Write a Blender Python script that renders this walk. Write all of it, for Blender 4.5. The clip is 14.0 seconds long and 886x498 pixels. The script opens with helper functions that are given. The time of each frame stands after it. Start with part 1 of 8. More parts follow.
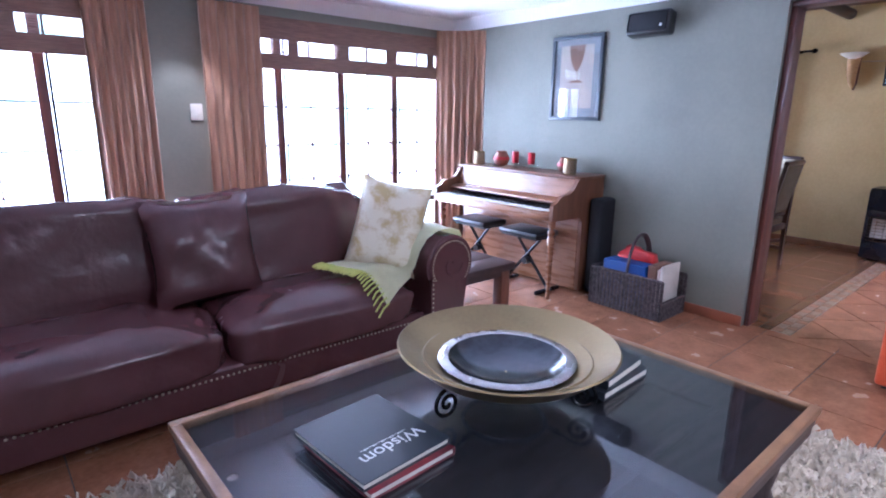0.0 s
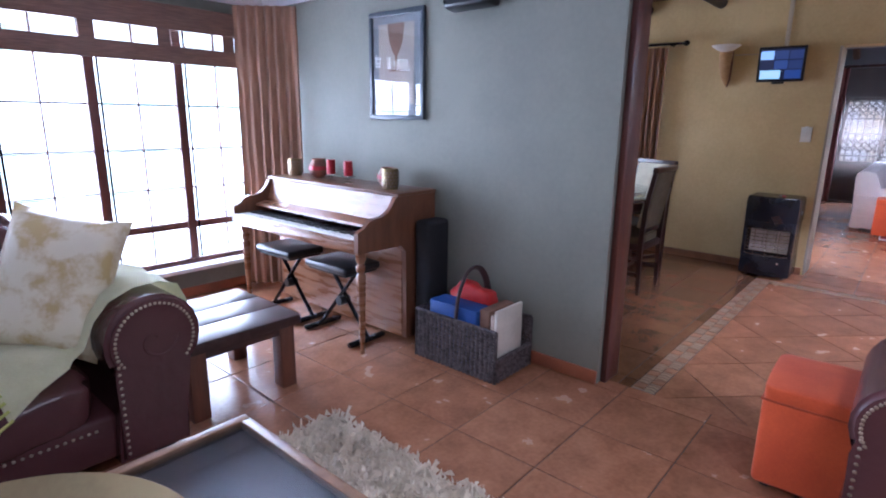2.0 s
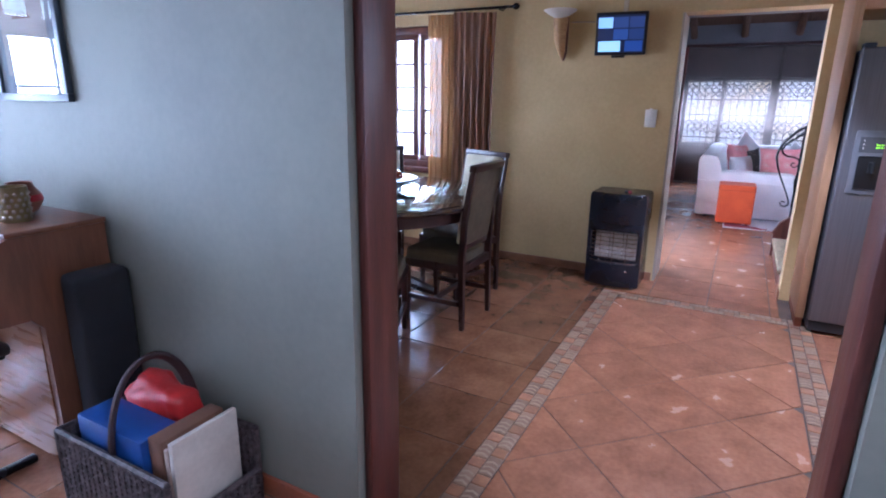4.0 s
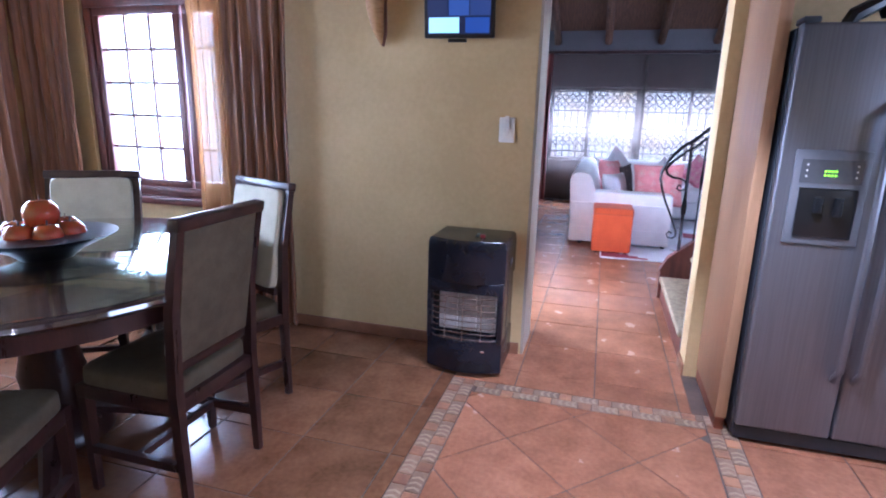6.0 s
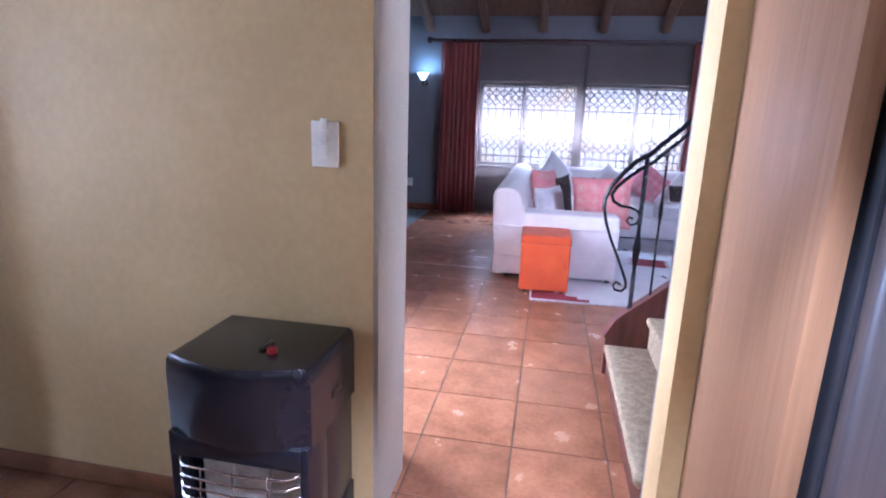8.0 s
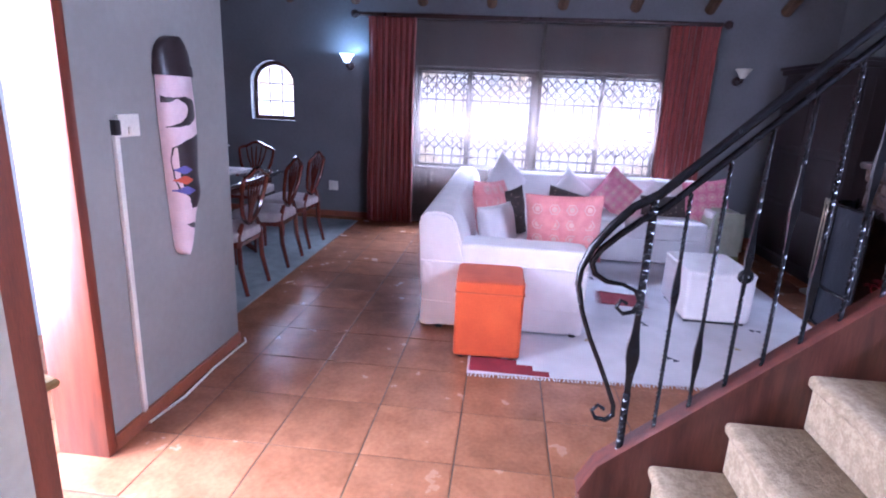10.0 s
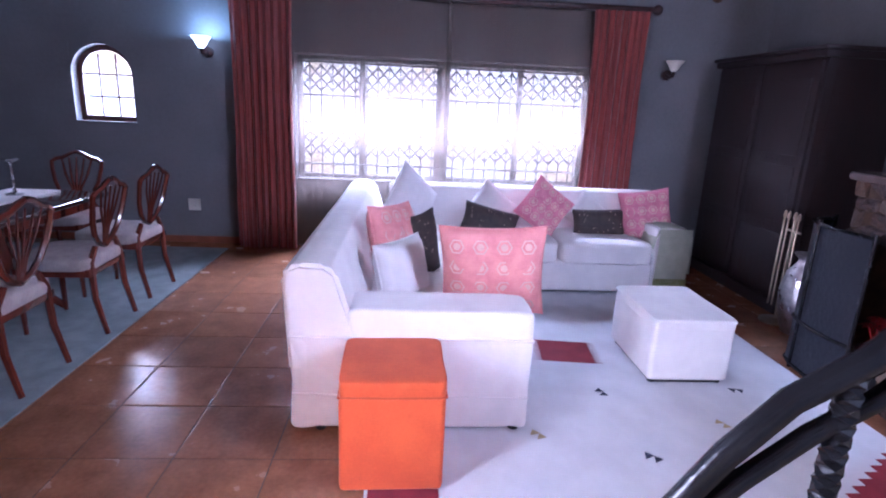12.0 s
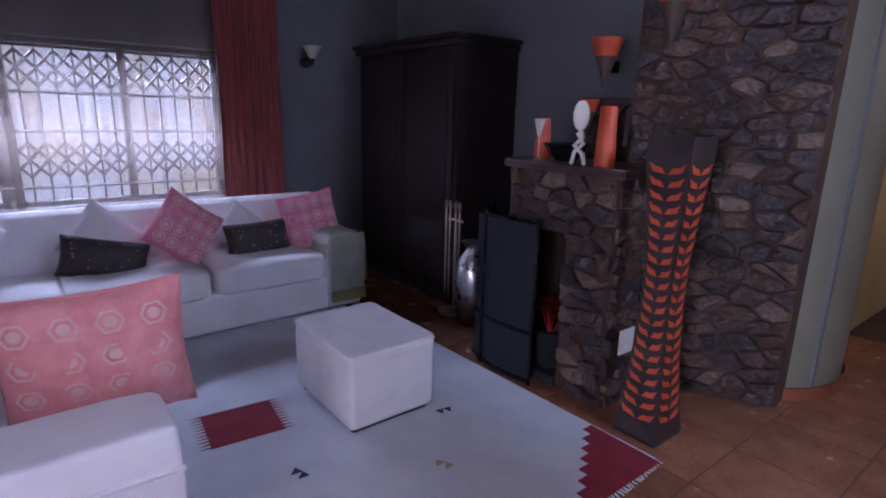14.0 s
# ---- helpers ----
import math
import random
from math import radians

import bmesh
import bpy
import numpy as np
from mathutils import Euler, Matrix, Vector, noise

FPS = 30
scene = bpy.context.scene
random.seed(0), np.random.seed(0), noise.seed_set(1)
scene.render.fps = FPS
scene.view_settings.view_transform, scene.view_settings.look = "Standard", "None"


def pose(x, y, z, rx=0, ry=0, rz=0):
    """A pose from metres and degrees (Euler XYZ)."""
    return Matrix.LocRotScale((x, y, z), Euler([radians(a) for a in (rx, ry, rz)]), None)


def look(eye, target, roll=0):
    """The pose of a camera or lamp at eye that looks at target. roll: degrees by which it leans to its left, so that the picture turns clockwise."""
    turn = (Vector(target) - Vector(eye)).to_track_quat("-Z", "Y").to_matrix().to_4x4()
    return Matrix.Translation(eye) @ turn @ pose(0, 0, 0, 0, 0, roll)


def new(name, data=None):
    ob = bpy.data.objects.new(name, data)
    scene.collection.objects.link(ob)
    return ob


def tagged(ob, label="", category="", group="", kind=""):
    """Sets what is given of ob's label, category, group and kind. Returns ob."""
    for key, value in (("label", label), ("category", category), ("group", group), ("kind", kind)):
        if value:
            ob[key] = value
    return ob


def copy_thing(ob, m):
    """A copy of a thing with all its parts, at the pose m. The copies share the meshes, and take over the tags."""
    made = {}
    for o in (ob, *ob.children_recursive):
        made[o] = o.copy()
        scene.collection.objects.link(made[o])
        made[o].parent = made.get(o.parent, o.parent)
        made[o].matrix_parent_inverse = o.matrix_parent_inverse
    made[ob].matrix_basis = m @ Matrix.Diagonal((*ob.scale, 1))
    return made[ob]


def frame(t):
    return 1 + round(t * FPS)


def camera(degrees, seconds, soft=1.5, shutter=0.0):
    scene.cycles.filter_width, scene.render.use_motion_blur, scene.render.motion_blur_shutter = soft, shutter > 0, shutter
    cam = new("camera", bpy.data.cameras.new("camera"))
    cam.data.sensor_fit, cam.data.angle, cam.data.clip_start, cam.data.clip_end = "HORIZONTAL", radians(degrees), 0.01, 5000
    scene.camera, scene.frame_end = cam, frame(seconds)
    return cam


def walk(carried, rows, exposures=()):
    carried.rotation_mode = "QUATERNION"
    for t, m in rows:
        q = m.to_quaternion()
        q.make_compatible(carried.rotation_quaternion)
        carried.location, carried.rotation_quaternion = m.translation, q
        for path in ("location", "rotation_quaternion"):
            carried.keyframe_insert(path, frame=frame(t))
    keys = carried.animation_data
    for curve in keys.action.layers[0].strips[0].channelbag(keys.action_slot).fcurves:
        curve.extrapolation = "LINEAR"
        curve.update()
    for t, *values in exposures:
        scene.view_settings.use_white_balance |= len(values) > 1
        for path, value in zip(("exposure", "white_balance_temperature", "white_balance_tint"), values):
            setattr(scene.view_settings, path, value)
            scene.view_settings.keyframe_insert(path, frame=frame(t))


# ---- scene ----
cam = camera(78.0, 14.0, soft=2.0)
PATH = [
    (0, (-0.07, 0.077, 1.435), (1.201, 1.547, 0.961), 0.8),
    (0.5, (0.231, 0.158, 1.439), (1.535, 1.596, 0.955), 0.8),
    (1, (0.564, 0.22, 1.451), (1.91, 1.617, 0.965), 0.9),
    (1.5, (0.913, 0.278, 1.455), (2.317, 1.619, 0.978), 0.9),
    (2, (1.277, 0.29, 1.421), (2.749, 1.563, 0.957), 0.8),
    (2.5, (1.627, 0.298, 1.419), (3.143, 1.518, 0.956), 0.8),
    (3, (1.991, 0.322, 1.432), (3.56, 1.471, 0.964), 0.7),
    (3.2, (2.119, 0.347, 1.459), (3.717, 1.446, 0.969), 0.6),
    (5.3, (3.76, 0.634, 1.389), (5.588, 1.29, 0.911), 1.6),
    (5.5, (3.913, 0.632, 1.39), (5.755, 1.25, 0.914), 1.6),
    (6, (4.295, 0.623, 1.396), (6.164, 1.154, 0.919), 1.5),
    (6.5, (4.679, 0.615, 1.42), (6.565, 1.077, 0.942), 1.6),
    (7, (5.053, 0.556, 1.418), (6.948, 0.981, 0.941), 1.6),
    (7.5, (5.418, 0.518, 1.436), (7.319, 0.915, 0.956), 1.8),
    (8, (5.811, 0.489, 1.421), (7.72, 0.845, 0.942), 1.9),
    (8.2, (5.968, 0.474, 1.424), (7.88, 0.814, 0.946), 2.0),
    (10.3, (7.406, 0.435, 1.486), (9.332, 0.601, 0.974), 2.7),
    (10.5, (7.545, 0.446, 1.474), (9.475, 0.59, 0.968), 2.7),
    (11, (7.848, 0.441, 1.472), (9.78, 0.552, 0.965), 2.7),
    (11.5, (8.142, 0.457, 1.477), (10.076, 0.5, 0.969), 2.8),
    (12, (8.399, 0.42, 1.474), (10.33, 0.292, 0.966), 2.6),
    (12.5, (8.631, 0.402, 1.477), (10.525, -0.001, 0.975), 2.3),
    (13, (8.827, 0.34, 1.46), (10.627, -0.381, 0.971), 1.9),
    (13.5, (9.02, 0.25, 1.446), (10.677, -0.762, 0.964), 1.8),
    (14, (9.152, 0.13, 1.444), (10.667, -1.084, 0.964), 1.5),
]
EXPOSURES = [(0.0, 0.12, 4750, 22), (1.0, 0.0, 4900, 22), (2.0, -0.4, 4950, 21), (3.0, -0.35, 4700, 20), (6.0, 0.15, 4600, 21), (8.2, 0.25, 4750, 25), (10.3, 0.45, 4850, 31), (11.5, 0.55, 4850, 32), (12.5, 0.5, 4850, 32), (13.2, -0.25, 4800, 32), (14.0, -0.86, 4900, 31)]
walk(cam, [(t, look(eye, target, roll)) for t, eye, target, roll in PATH], EXPOSURES)

# ---- light ----
world = bpy.data.worlds.new("world")
scene.world = world
world.use_nodes = True
wn = world.node_tree.nodes
sky = wn.new("ShaderNodeTexSky")
sky.sky_type, sky.sun_disc, sky.sun_elevation, sky.sun_rotation = "NISHITA", False, radians(50), radians(20)
wn["Background"].inputs[1].default_value = 0.12
world.node_tree.links.new(sky.outputs[0], wn["Background"].inputs[0])


def area_light(name, m, w, h, power, colour=(1, 1, 1)):
    la = bpy.data.lights.new(name, "AREA")
    la.shape, la.size, la.size_y, la.energy, la.color = "DISK" if w < 0.2 else "RECTANGLE", w, h, power, colour
    ob = new(name, la)
    ob.matrix_world = m
    return ob


def point_light(name, p, power, colour, r=0.04):
    la = bpy.data.lights.new(name, "POINT")
    la.energy, la.color, la.shadow_soft_size = power, colour, r
    ob = new(name, la)
    ob.location = p
    return ob


def spot_light(name, m, cone, power, colour, r=0.05):
    la = bpy.data.lights.new(name, "SPOT")
    la.energy, la.color, la.shadow_soft_size, la.spot_size, la.spot_blend = power, colour, r, radians(cone), 0.35
    ob = new(name, la)
    ob.matrix_world = m
    return ob


DAY = (0.93, 0.97, 1.0)
# daylight in the window openings
area_light("daylight_lounge_window", look((2.84, 4.9, 1.05), (2.84, 0, 0.7)), 2.4, 1.8, 290, DAY)
area_light("daylight_lounge_window_west", look((-0.5, 4.9, 1.05), (-0.5, 0, 0.7)), 2.4, 1.8, 290, DAY)
area_light("daylight_dining_window", look((7.75, 3.44, 1.45), (4, 2.6, 0.8)), 1.0, 1.2, 170, DAY)
area_light("daylight_dining_window_north", look((6.0, 4.95, 1.45), (6.0, 0, 0.8)), 1.9, 1.2, 210, DAY)
area_light("daylight_sitting_window", look((14.75, 0.1, 2.50), (12.0, 0.1, 0.5)), 2.85, 0.95, 2700, DAY)
area_light("daylight_arched_window", look((14.35, 3.39, 1.45), (10, 3.0, 0.7)), 0.5, 0.6, 30, DAY)
area_light("daylight_front_door", look((8.55, 2.5, 1.1), (8.6, 0, 0.3)), 0.85, 1.9, 190, (1.0, 0.95, 0.86))
# lamps of the house, with added fill lamps whose source is unseen
point_light("sconce_bulb", (13.80, 2.33, 1.98), 6, (0.55, 0.85, 1.0), 0.03)
# no kitchen window is seen; lamp added to brighten floor and fridge
area_light("kitchen_fill_light", look((5.4, -2.56, 1.55), (5.6, 0.6, 0.6)), 1.5, 1.0, 60, DAY)
# added spot without a fixture, brightens the walkway floor
spot_light("walkway_fill_spot", look((6.0, 0.35, 2.50), (6.0, 0.351, 0)), 78, 330, (1.0, 0.93, 0.90))
point_light("corridor_lamp", (9.0, -4.6, 2.2), 45, (1.0, 0.72, 0.42), 0.06)
# unseen source over the stairs, added to brighten mask wall and sofa
area_light("stair_fill_light", look((7.66, -2.1, 2.9), (9.2, 2.0, 1.5)), 1.4, 1.3, 420, DAY)
for lx, ly in ((0.9, -0.6), (2.6, -0.6), (0.9, -1.8), (2.6, -1.8)):
    area_light("downlight", look((lx, ly, 2.352), (lx, ly + 0.001, 0)), 0.10, 0.10, 22, (1.0, 0.93, 0.84))
spot_light("pier_downlight", look((1.2, 4.22, 2.352), (1.2, 4.35, 0)), 62, 60, (1.0, 0.93, 0.84))

# ---- materials ----
def mat(name, c1, c2=None, scale=4.0, rough=0.6, rough2=None, metal=0.0, bump=0.15, bscale=60.0, stretch=(1, 1, 1),
        coat=0.0, sheen=0.0, spread=(0.35, 0.65), per_object=0.0, fine=0.35, dist=0.01, spec=0.5, distort=0.0, detail=5):
    """Two scales of noise in colour, gloss and relief."""
    m = bpy.data.materials.new(name)
    m.use_nodes = True
    nt = m.node_tree
    n, lk = nt.nodes, nt.links
    b = n["Principled BSDF"]
    tc = n.new("ShaderNodeTexCoord")
    mp = n.new("ShaderNodeMapping")
    mp.inputs["Scale"].default_value = stretch
    lk.new(tc.outputs["Object"], mp.inputs[0])
    vec = mp.outputs[0]
    if per_object:
        oi = n.new("ShaderNodeObjectInfo")
        sh = n.new("ShaderNodeVectorMath")
        sh.operation = "MULTIPLY_ADD"
        cmb = n.new("ShaderNodeCombineXYZ")
        for k in range(3):
            lk.new(oi.outputs["Random"], cmb.inputs[k])
        lk.new(cmb.outputs[0], sh.inputs[0])
        sh.inputs[1].default_value = (37, 53, 71)
        lk.new(vec, sh.inputs[2])
        vec = sh.outputs[0]
    big = n.new("ShaderNodeTexNoise")
    big.inputs["Scale"].default_value, big.inputs["Detail"].default_value = scale, detail
    big.inputs["Distortion"].default_value = distort
    small = n.new("ShaderNodeTexNoise")
    small.inputs["Scale"].default_value, small.inputs["Detail"].default_value = bscale, 4
    lk.new(vec, big.inputs[0]), lk.new(vec, small.inputs[0])
    mix = n.new("ShaderNodeMath")
    mix.operation = "MULTIPLY_ADD"
    mix.inputs[1].default_value = fine
    sub = n.new("ShaderNodeMath")
    sub.operation = "SUBTRACT"
    sub.inputs[1].default_value = 0.5
    lk.new(small.outputs[0], sub.inputs[0]), lk.new(sub.outputs[0], mix.inputs[0]), lk.new(big.outputs[0], mix.inputs[2])
    ramp = n.new("ShaderNodeValToRGB")
    c2 = c2 or tuple(c * 0.82 for c in c1)
    ramp.color_ramp.elements[0].position, ramp.color_ramp.elements[1].position = spread
    ramp.color_ramp.elements[0].color, ramp.color_ramp.elements[1].color = (*c2, 1), (*c1, 1)
    lk.new(mix.outputs[0], ramp.inputs[0])
    col = ramp.outputs[0]
    if per_object:
        hs = n.new("ShaderNodeHueSaturation")
        mr = n.new("ShaderNodeMapRange")
        mr.inputs["To Min"].default_value, mr.inputs["To Max"].default_value = 1 - per_object, 1 + per_object
        lk.new(oi.outputs["Random"], mr.inputs["Value"]), lk.new(mr.outputs[0], hs.inputs["Value"]), lk.new(col, hs.inputs["Color"])
        col = hs.outputs[0]
    lk.new(col, b.inputs["Base Color"])
    rr = n.new("ShaderNodeMapRange")
    rr.inputs["To Min"].default_value, rr.inputs["To Max"].default_value = rough, rough if rough2 is None else rough2
    lk.new(big.outputs[0], rr.inputs["Value"]), lk.new(rr.outputs[0], b.inputs["Roughness"])
    b.inputs["Metallic"].default_value, b.inputs["Coat Weight"].default_value = metal, coat
    b.inputs["Coat Roughness"].default_value = 0.12
    b.inputs["Sheen Weight"].default_value, b.inputs["Specular IOR Level"].default_value = sheen, spec
    if bump:
        bp = n.new("ShaderNodeBump")
        bp.inputs["Strength"].default_value, bp.inputs["Distance"].default_value = bump, dist
        lk.new(mix.outputs[0], bp.inputs["Height"]), lk.new(bp.outputs[0], b.inputs["Normal"])
    return m


def glow(name, colour, strength):
    m = bpy.data.materials.new(name)
    m.use_nodes = True
    b = m.node_tree.nodes["Principled BSDF"]
    b.inputs["Base Color"].default_value = (*colour, 1)
    b.inputs["Emission Color"].default_value, b.inputs["Emission Strength"].default_value = (*colour, 1), strength
    return m


def outdoors(name, strength, green):
    """Bright garden and sky behind the panes."""
    m = bpy.data.materials.new(name)
    m.use_nodes = True
    n, lk = m.node_tree.nodes, m.node_tree.links
    n.remove(n["Principled BSDF"])
    e = n.new("ShaderNodeEmission")
    tc, nz, rp = n.new("ShaderNodeTexCoord"), n.new("ShaderNodeTexNoise"), n.new("ShaderNodeValToRGB")
    nz.inputs["Scale"].default_value, nz.inputs["Detail"].default_value = 1.4, 8
    rp.color_ramp.elements[0].position, rp.color_ramp.elements[1].position = 0.36, 0.55
    rp.color_ramp.elements[0].color, rp.color_ramp.elements[1].color = (*green, 1), (1, 1, 1, 1)
    lk.new(tc.outputs["Object"], nz.inputs[0]), lk.new(nz.outputs[0], rp.inputs[0]), lk.new(rp.outputs[0], e.inputs[0])
    e.inputs[1].default_value = strength
    lk.new(e.outputs[0], n["Material Output"].inputs[0])
    return m


def glass(name, colour=(1, 1, 1), rough=0.0, gloss=0.05):
    """Thin clear pane: mostly see-through with a little gloss."""
    m = bpy.data.materials.new(name)
    m.use_nodes = True
    n, lk = m.node_tree.nodes, m.node_tree.links
    n.remove(n["Principled BSDF"])
    t, g, mx = n.new("ShaderNodeBsdfTransparent"), n.new("ShaderNodeBsdfGlossy"), n.new("ShaderNodeMixShader")
    t.inputs[0].default_value, g.inputs["Roughness"].default_value = (*colour, 1), rough
    lw, pw, ad = n.new("ShaderNodeLayerWeight"), n.new("ShaderNodeMath"), n.new("ShaderNodeMath")
    pw.operation, ad.operation = "POWER", "MULTIPLY_ADD"
    pw.inputs[1].default_value, ad.inputs[1].default_value, ad.inputs[2].default_value = 4.0, 0.9, gloss
    lk.new(lw.outputs["Facing"], pw.inputs[0]), lk.new(pw.outputs[0], ad.inputs[0])
    lk.new(ad.outputs[0], mx.inputs[0]), lk.new(t.outputs[0], mx.inputs[1]), lk.new(g.outputs[0], mx.inputs[2])
    lk.new(mx.outputs[0], n["Material Output"].inputs[0])
    return m


def sheer(name, colour, clear, lit=0.5):
    """Net curtain: threads that let light through, with clear gaps between."""
    m = bpy.data.materials.new(name)
    m.use_nodes = True
    n, lk = m.node_tree.nodes, m.node_tree.links
    n.remove(n["Principled BSDF"])
    t, d, tl = n.new("ShaderNodeBsdfTransparent"), n.new("ShaderNodeBsdfDiffuse"), n.new("ShaderNodeBsdfTranslucent")
    m1, m2 = n.new("ShaderNodeMixShader"), n.new("ShaderNodeMixShader")
    d.inputs[0].default_value = tl.inputs[0].default_value = (*colour, 1)
    m1.inputs[0].default_value, m2.inputs[0].default_value = lit, clear
    lk.new(d.outputs[0], m1.inputs[1]), lk.new(tl.outputs[0], m1.inputs[2])
    lk.new(m1.outputs[0], m2.inputs[1]), lk.new(t.outputs[0], m2.inputs[2])
    lk.new(m2.outputs[0], n["Material Output"].inputs[0])
    return m


M_GREY = mat("grey_green_plaster", (0.222, 0.222, 0.180), (0.182, 0.182, 0.148), 1.6, 0.62, 0.75, bump=0.12, bscale=35, fine=0.25)
M_OCHRE = mat("ochre_plaster", (0.60, 0.45, 0.215), (0.49, 0.355, 0.155), 1.3, 0.55, 0.7, bump=0.12, bscale=35, fine=0.3)
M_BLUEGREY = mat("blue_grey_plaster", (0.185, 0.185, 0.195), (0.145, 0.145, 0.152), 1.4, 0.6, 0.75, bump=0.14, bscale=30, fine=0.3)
M_CEIL = mat("white_ceiling_paint", (0.78, 0.77, 0.80), (0.72, 0.71, 0.74), 2, 0.7, bump=0.05)
M_TILE = mat("terracotta_tile", (0.43, 0.198, 0.107), (0.145, 0.055, 0.024), 6, 0.22, 0.30, bump=0.0, bscale=45, per_object=0.10, fine=0.5, spread=(0.0, 1.0), detail=5)
# same tile with the shade of the dining side put into its colour
M_TILE_SHADED = mat("terracotta_tile_shaded", (0.22, 0.104, 0.050), (0.055, 0.020, 0.009), 6, 0.19, 0.28, bump=0.0, bscale=45, per_object=0.12, fine=0.5, spread=(0.0, 1.0), detail=5)
M_MOSAIC = mat("rust_border_tile", (0.36, 0.17, 0.08), (0.20, 0.085, 0.045), 9, 0.25, 0.45, bump=0.1, per_object=0.3, fine=0.4)
M_MOSAIC_GREY = mat("grey_border_tile", (0.27, 0.175, 0.11), (0.18, 0.11, 0.07), 9, 0.25, 0.45, bump=0.1, per_object=0.2, fine=0.4)
M_CHEVRON = mat("pale_chevron_inlay", (0.38, 0.29, 0.20), (0.29, 0.215, 0.15), 14, 0.3, 0.45, bump=0.08)
M_GROUT = mat("dark_grout", (0.10, 0.065, 0.045), (0.06, 0.04, 0.03), 8, 0.85, bump=0.3)
M_SKIRT = mat("red_clay_skirting", (0.33, 0.10, 0.045), (0.22, 0.07, 0.035), 5, 0.35, 0.55, bump=0.08)
M_TIMBER = mat("dark_red_timber", (0.115, 0.034, 0.024), (0.06, 0.018, 0.014), 3, 0.28, 0.5, bump=0.15, stretch=(9, 9, 1), bscale=25)
M_WINWOOD = mat("red_brown_window_timber", (0.15, 0.045, 0.03), (0.085, 0.026, 0.02), 3, 0.3, 0.5, bump=0.1, stretch=(8, 8, 1), bscale=25)
M_IRON = mat("black_wrought_iron", (0.022, 0.022, 0.026), (0.012, 0.012, 0.014), 14, 0.16, 0.34, metal=0.6, bump=0.25, bscale=50)
M_POLE = mat("dark_gum_pole", (0.055, 0.03, 0.018), (0.03, 0.017, 0.011), 4, 0.5, 0.7, bump=0.4, stretch=(1, 6, 6), bscale=20)
M_REED = mat("brown_reed_ceiling", (0.16, 0.085, 0.045), (0.09, 0.048, 0.028), 6, 0.8, bump=0.5, stretch=(1, 14, 1), bscale=18, fine=0.6)
M_OUT = outdoors("bright_garden", 6.0, (0.45, 0.62, 0.5))
M_OUT2 = outdoors("bright_courtyard", 4.0, (0.72, 0.70, 0.62))
M_OUT3 = outdoors("pale_courtyard_wall", 2.1, (0.86, 0.68, 0.42))
M_PANE = glass("window_pane")
M_WHITEPL = mat("white_plastic", (0.78, 0.76, 0.68), None, 4, 0.35, bump=0.02)
M_DOORWOOD = mat("varnished_red_door", (0.20, 0.05, 0.025), (0.12, 0.03, 0.018), 3, 0.25, 0.4, bump=0.12, stretch=(9, 9, 1))
# grey reveal plaster, made pale to stand for strong light on it
M_PALE_LIT = mat("reveal_plaster_lit", (0.40, 0.355, 0.285), (0.32, 0.28, 0.22), 1.5, 0.6)
M_OLIVE = mat("dull_olive_plaster", (0.25, 0.23, 0.165), (0.20, 0.185, 0.13), 1.6, 0.6, 0.7, detail=2)
M_BEECH = mat("pale_beech_laminate", (0.45, 0.265, 0.14), (0.38, 0.215, 0.11), 4, 0.35, 0.5, bump=0.06, stretch=(14, 14, 0.6), bscale=18)

# ---- builders ----
def obj(name, bm, material, parent=None, smooth=None):
    me = bpy.data.meshes.new(name)
    bmesh.ops.recalc_face_normals(bm, faces=bm.faces)
    bm.to_mesh(me)
    bm.free()
    for m in material if isinstance(material, (list, tuple)) else [material]:
        me.materials.append(m)
    if smooth is not None:
        me.shade_smooth()
        me.set_sharp_from_angle(angle=radians(smooth))
    ob = new(name, me)
    if parent is not None:
        ob.parent = parent
    return ob


def part(name, bm, material, parent, label="", smooth=40):
    """One mesh under a thing or under a part."""
    ob = obj(name, bm, material, parent, smooth)
    if label:
        ob["label"] = label
    return ob


def thing(name, label, category, m=None, group="", kind=""):
    """An Empty at a thing's base, which parents its parts."""
    ob = tagged(new(name), label, category, group, kind)
    ob.empty_display_size = 0.1
    if m is not None:
        ob.matrix_world = m
    return ob


def whole(name, bm, material, label, category, group="", kind="", smooth=40):
    return tagged(obj(name, bm, material, None, smooth), label, category, group, kind)


def B():
    return bmesh.new()


def box(bm, x0, x1, y0, y1, z0, z1, bev=0.0, seg=2, m=None):
    vs = [bm.verts.new((x, y, z)) for z in (z0, z1) for y in (y0, y1) for x in (x0, x1)]
    fs = [bm.faces.new([vs[i] for i in q]) for q in ((0, 2, 3, 1), (4, 5, 7, 6), (0, 1, 5, 4), (2, 6, 7, 3), (0, 4, 6, 2), (1, 3, 7, 5))]
    geo = vs
    if bev:
        es = list({e for f in fs for e in f.edges})
        r = bmesh.ops.bevel(bm, geom=es, offset=bev, segments=seg, profile=0.5, affect="EDGES")
        geo = list({v for f in r["faces"] for v in f.verts} | {v for v in vs if v.is_valid})
    if m is not None:
        bmesh.ops.transform(bm, matrix=m, verts=[v for v in geo if v.is_valid])
    return geo


def frame_axes(d):
    d = Vector(d).normalized()
    a = d.orthogonal().normalized()
    return a, d.cross(a)


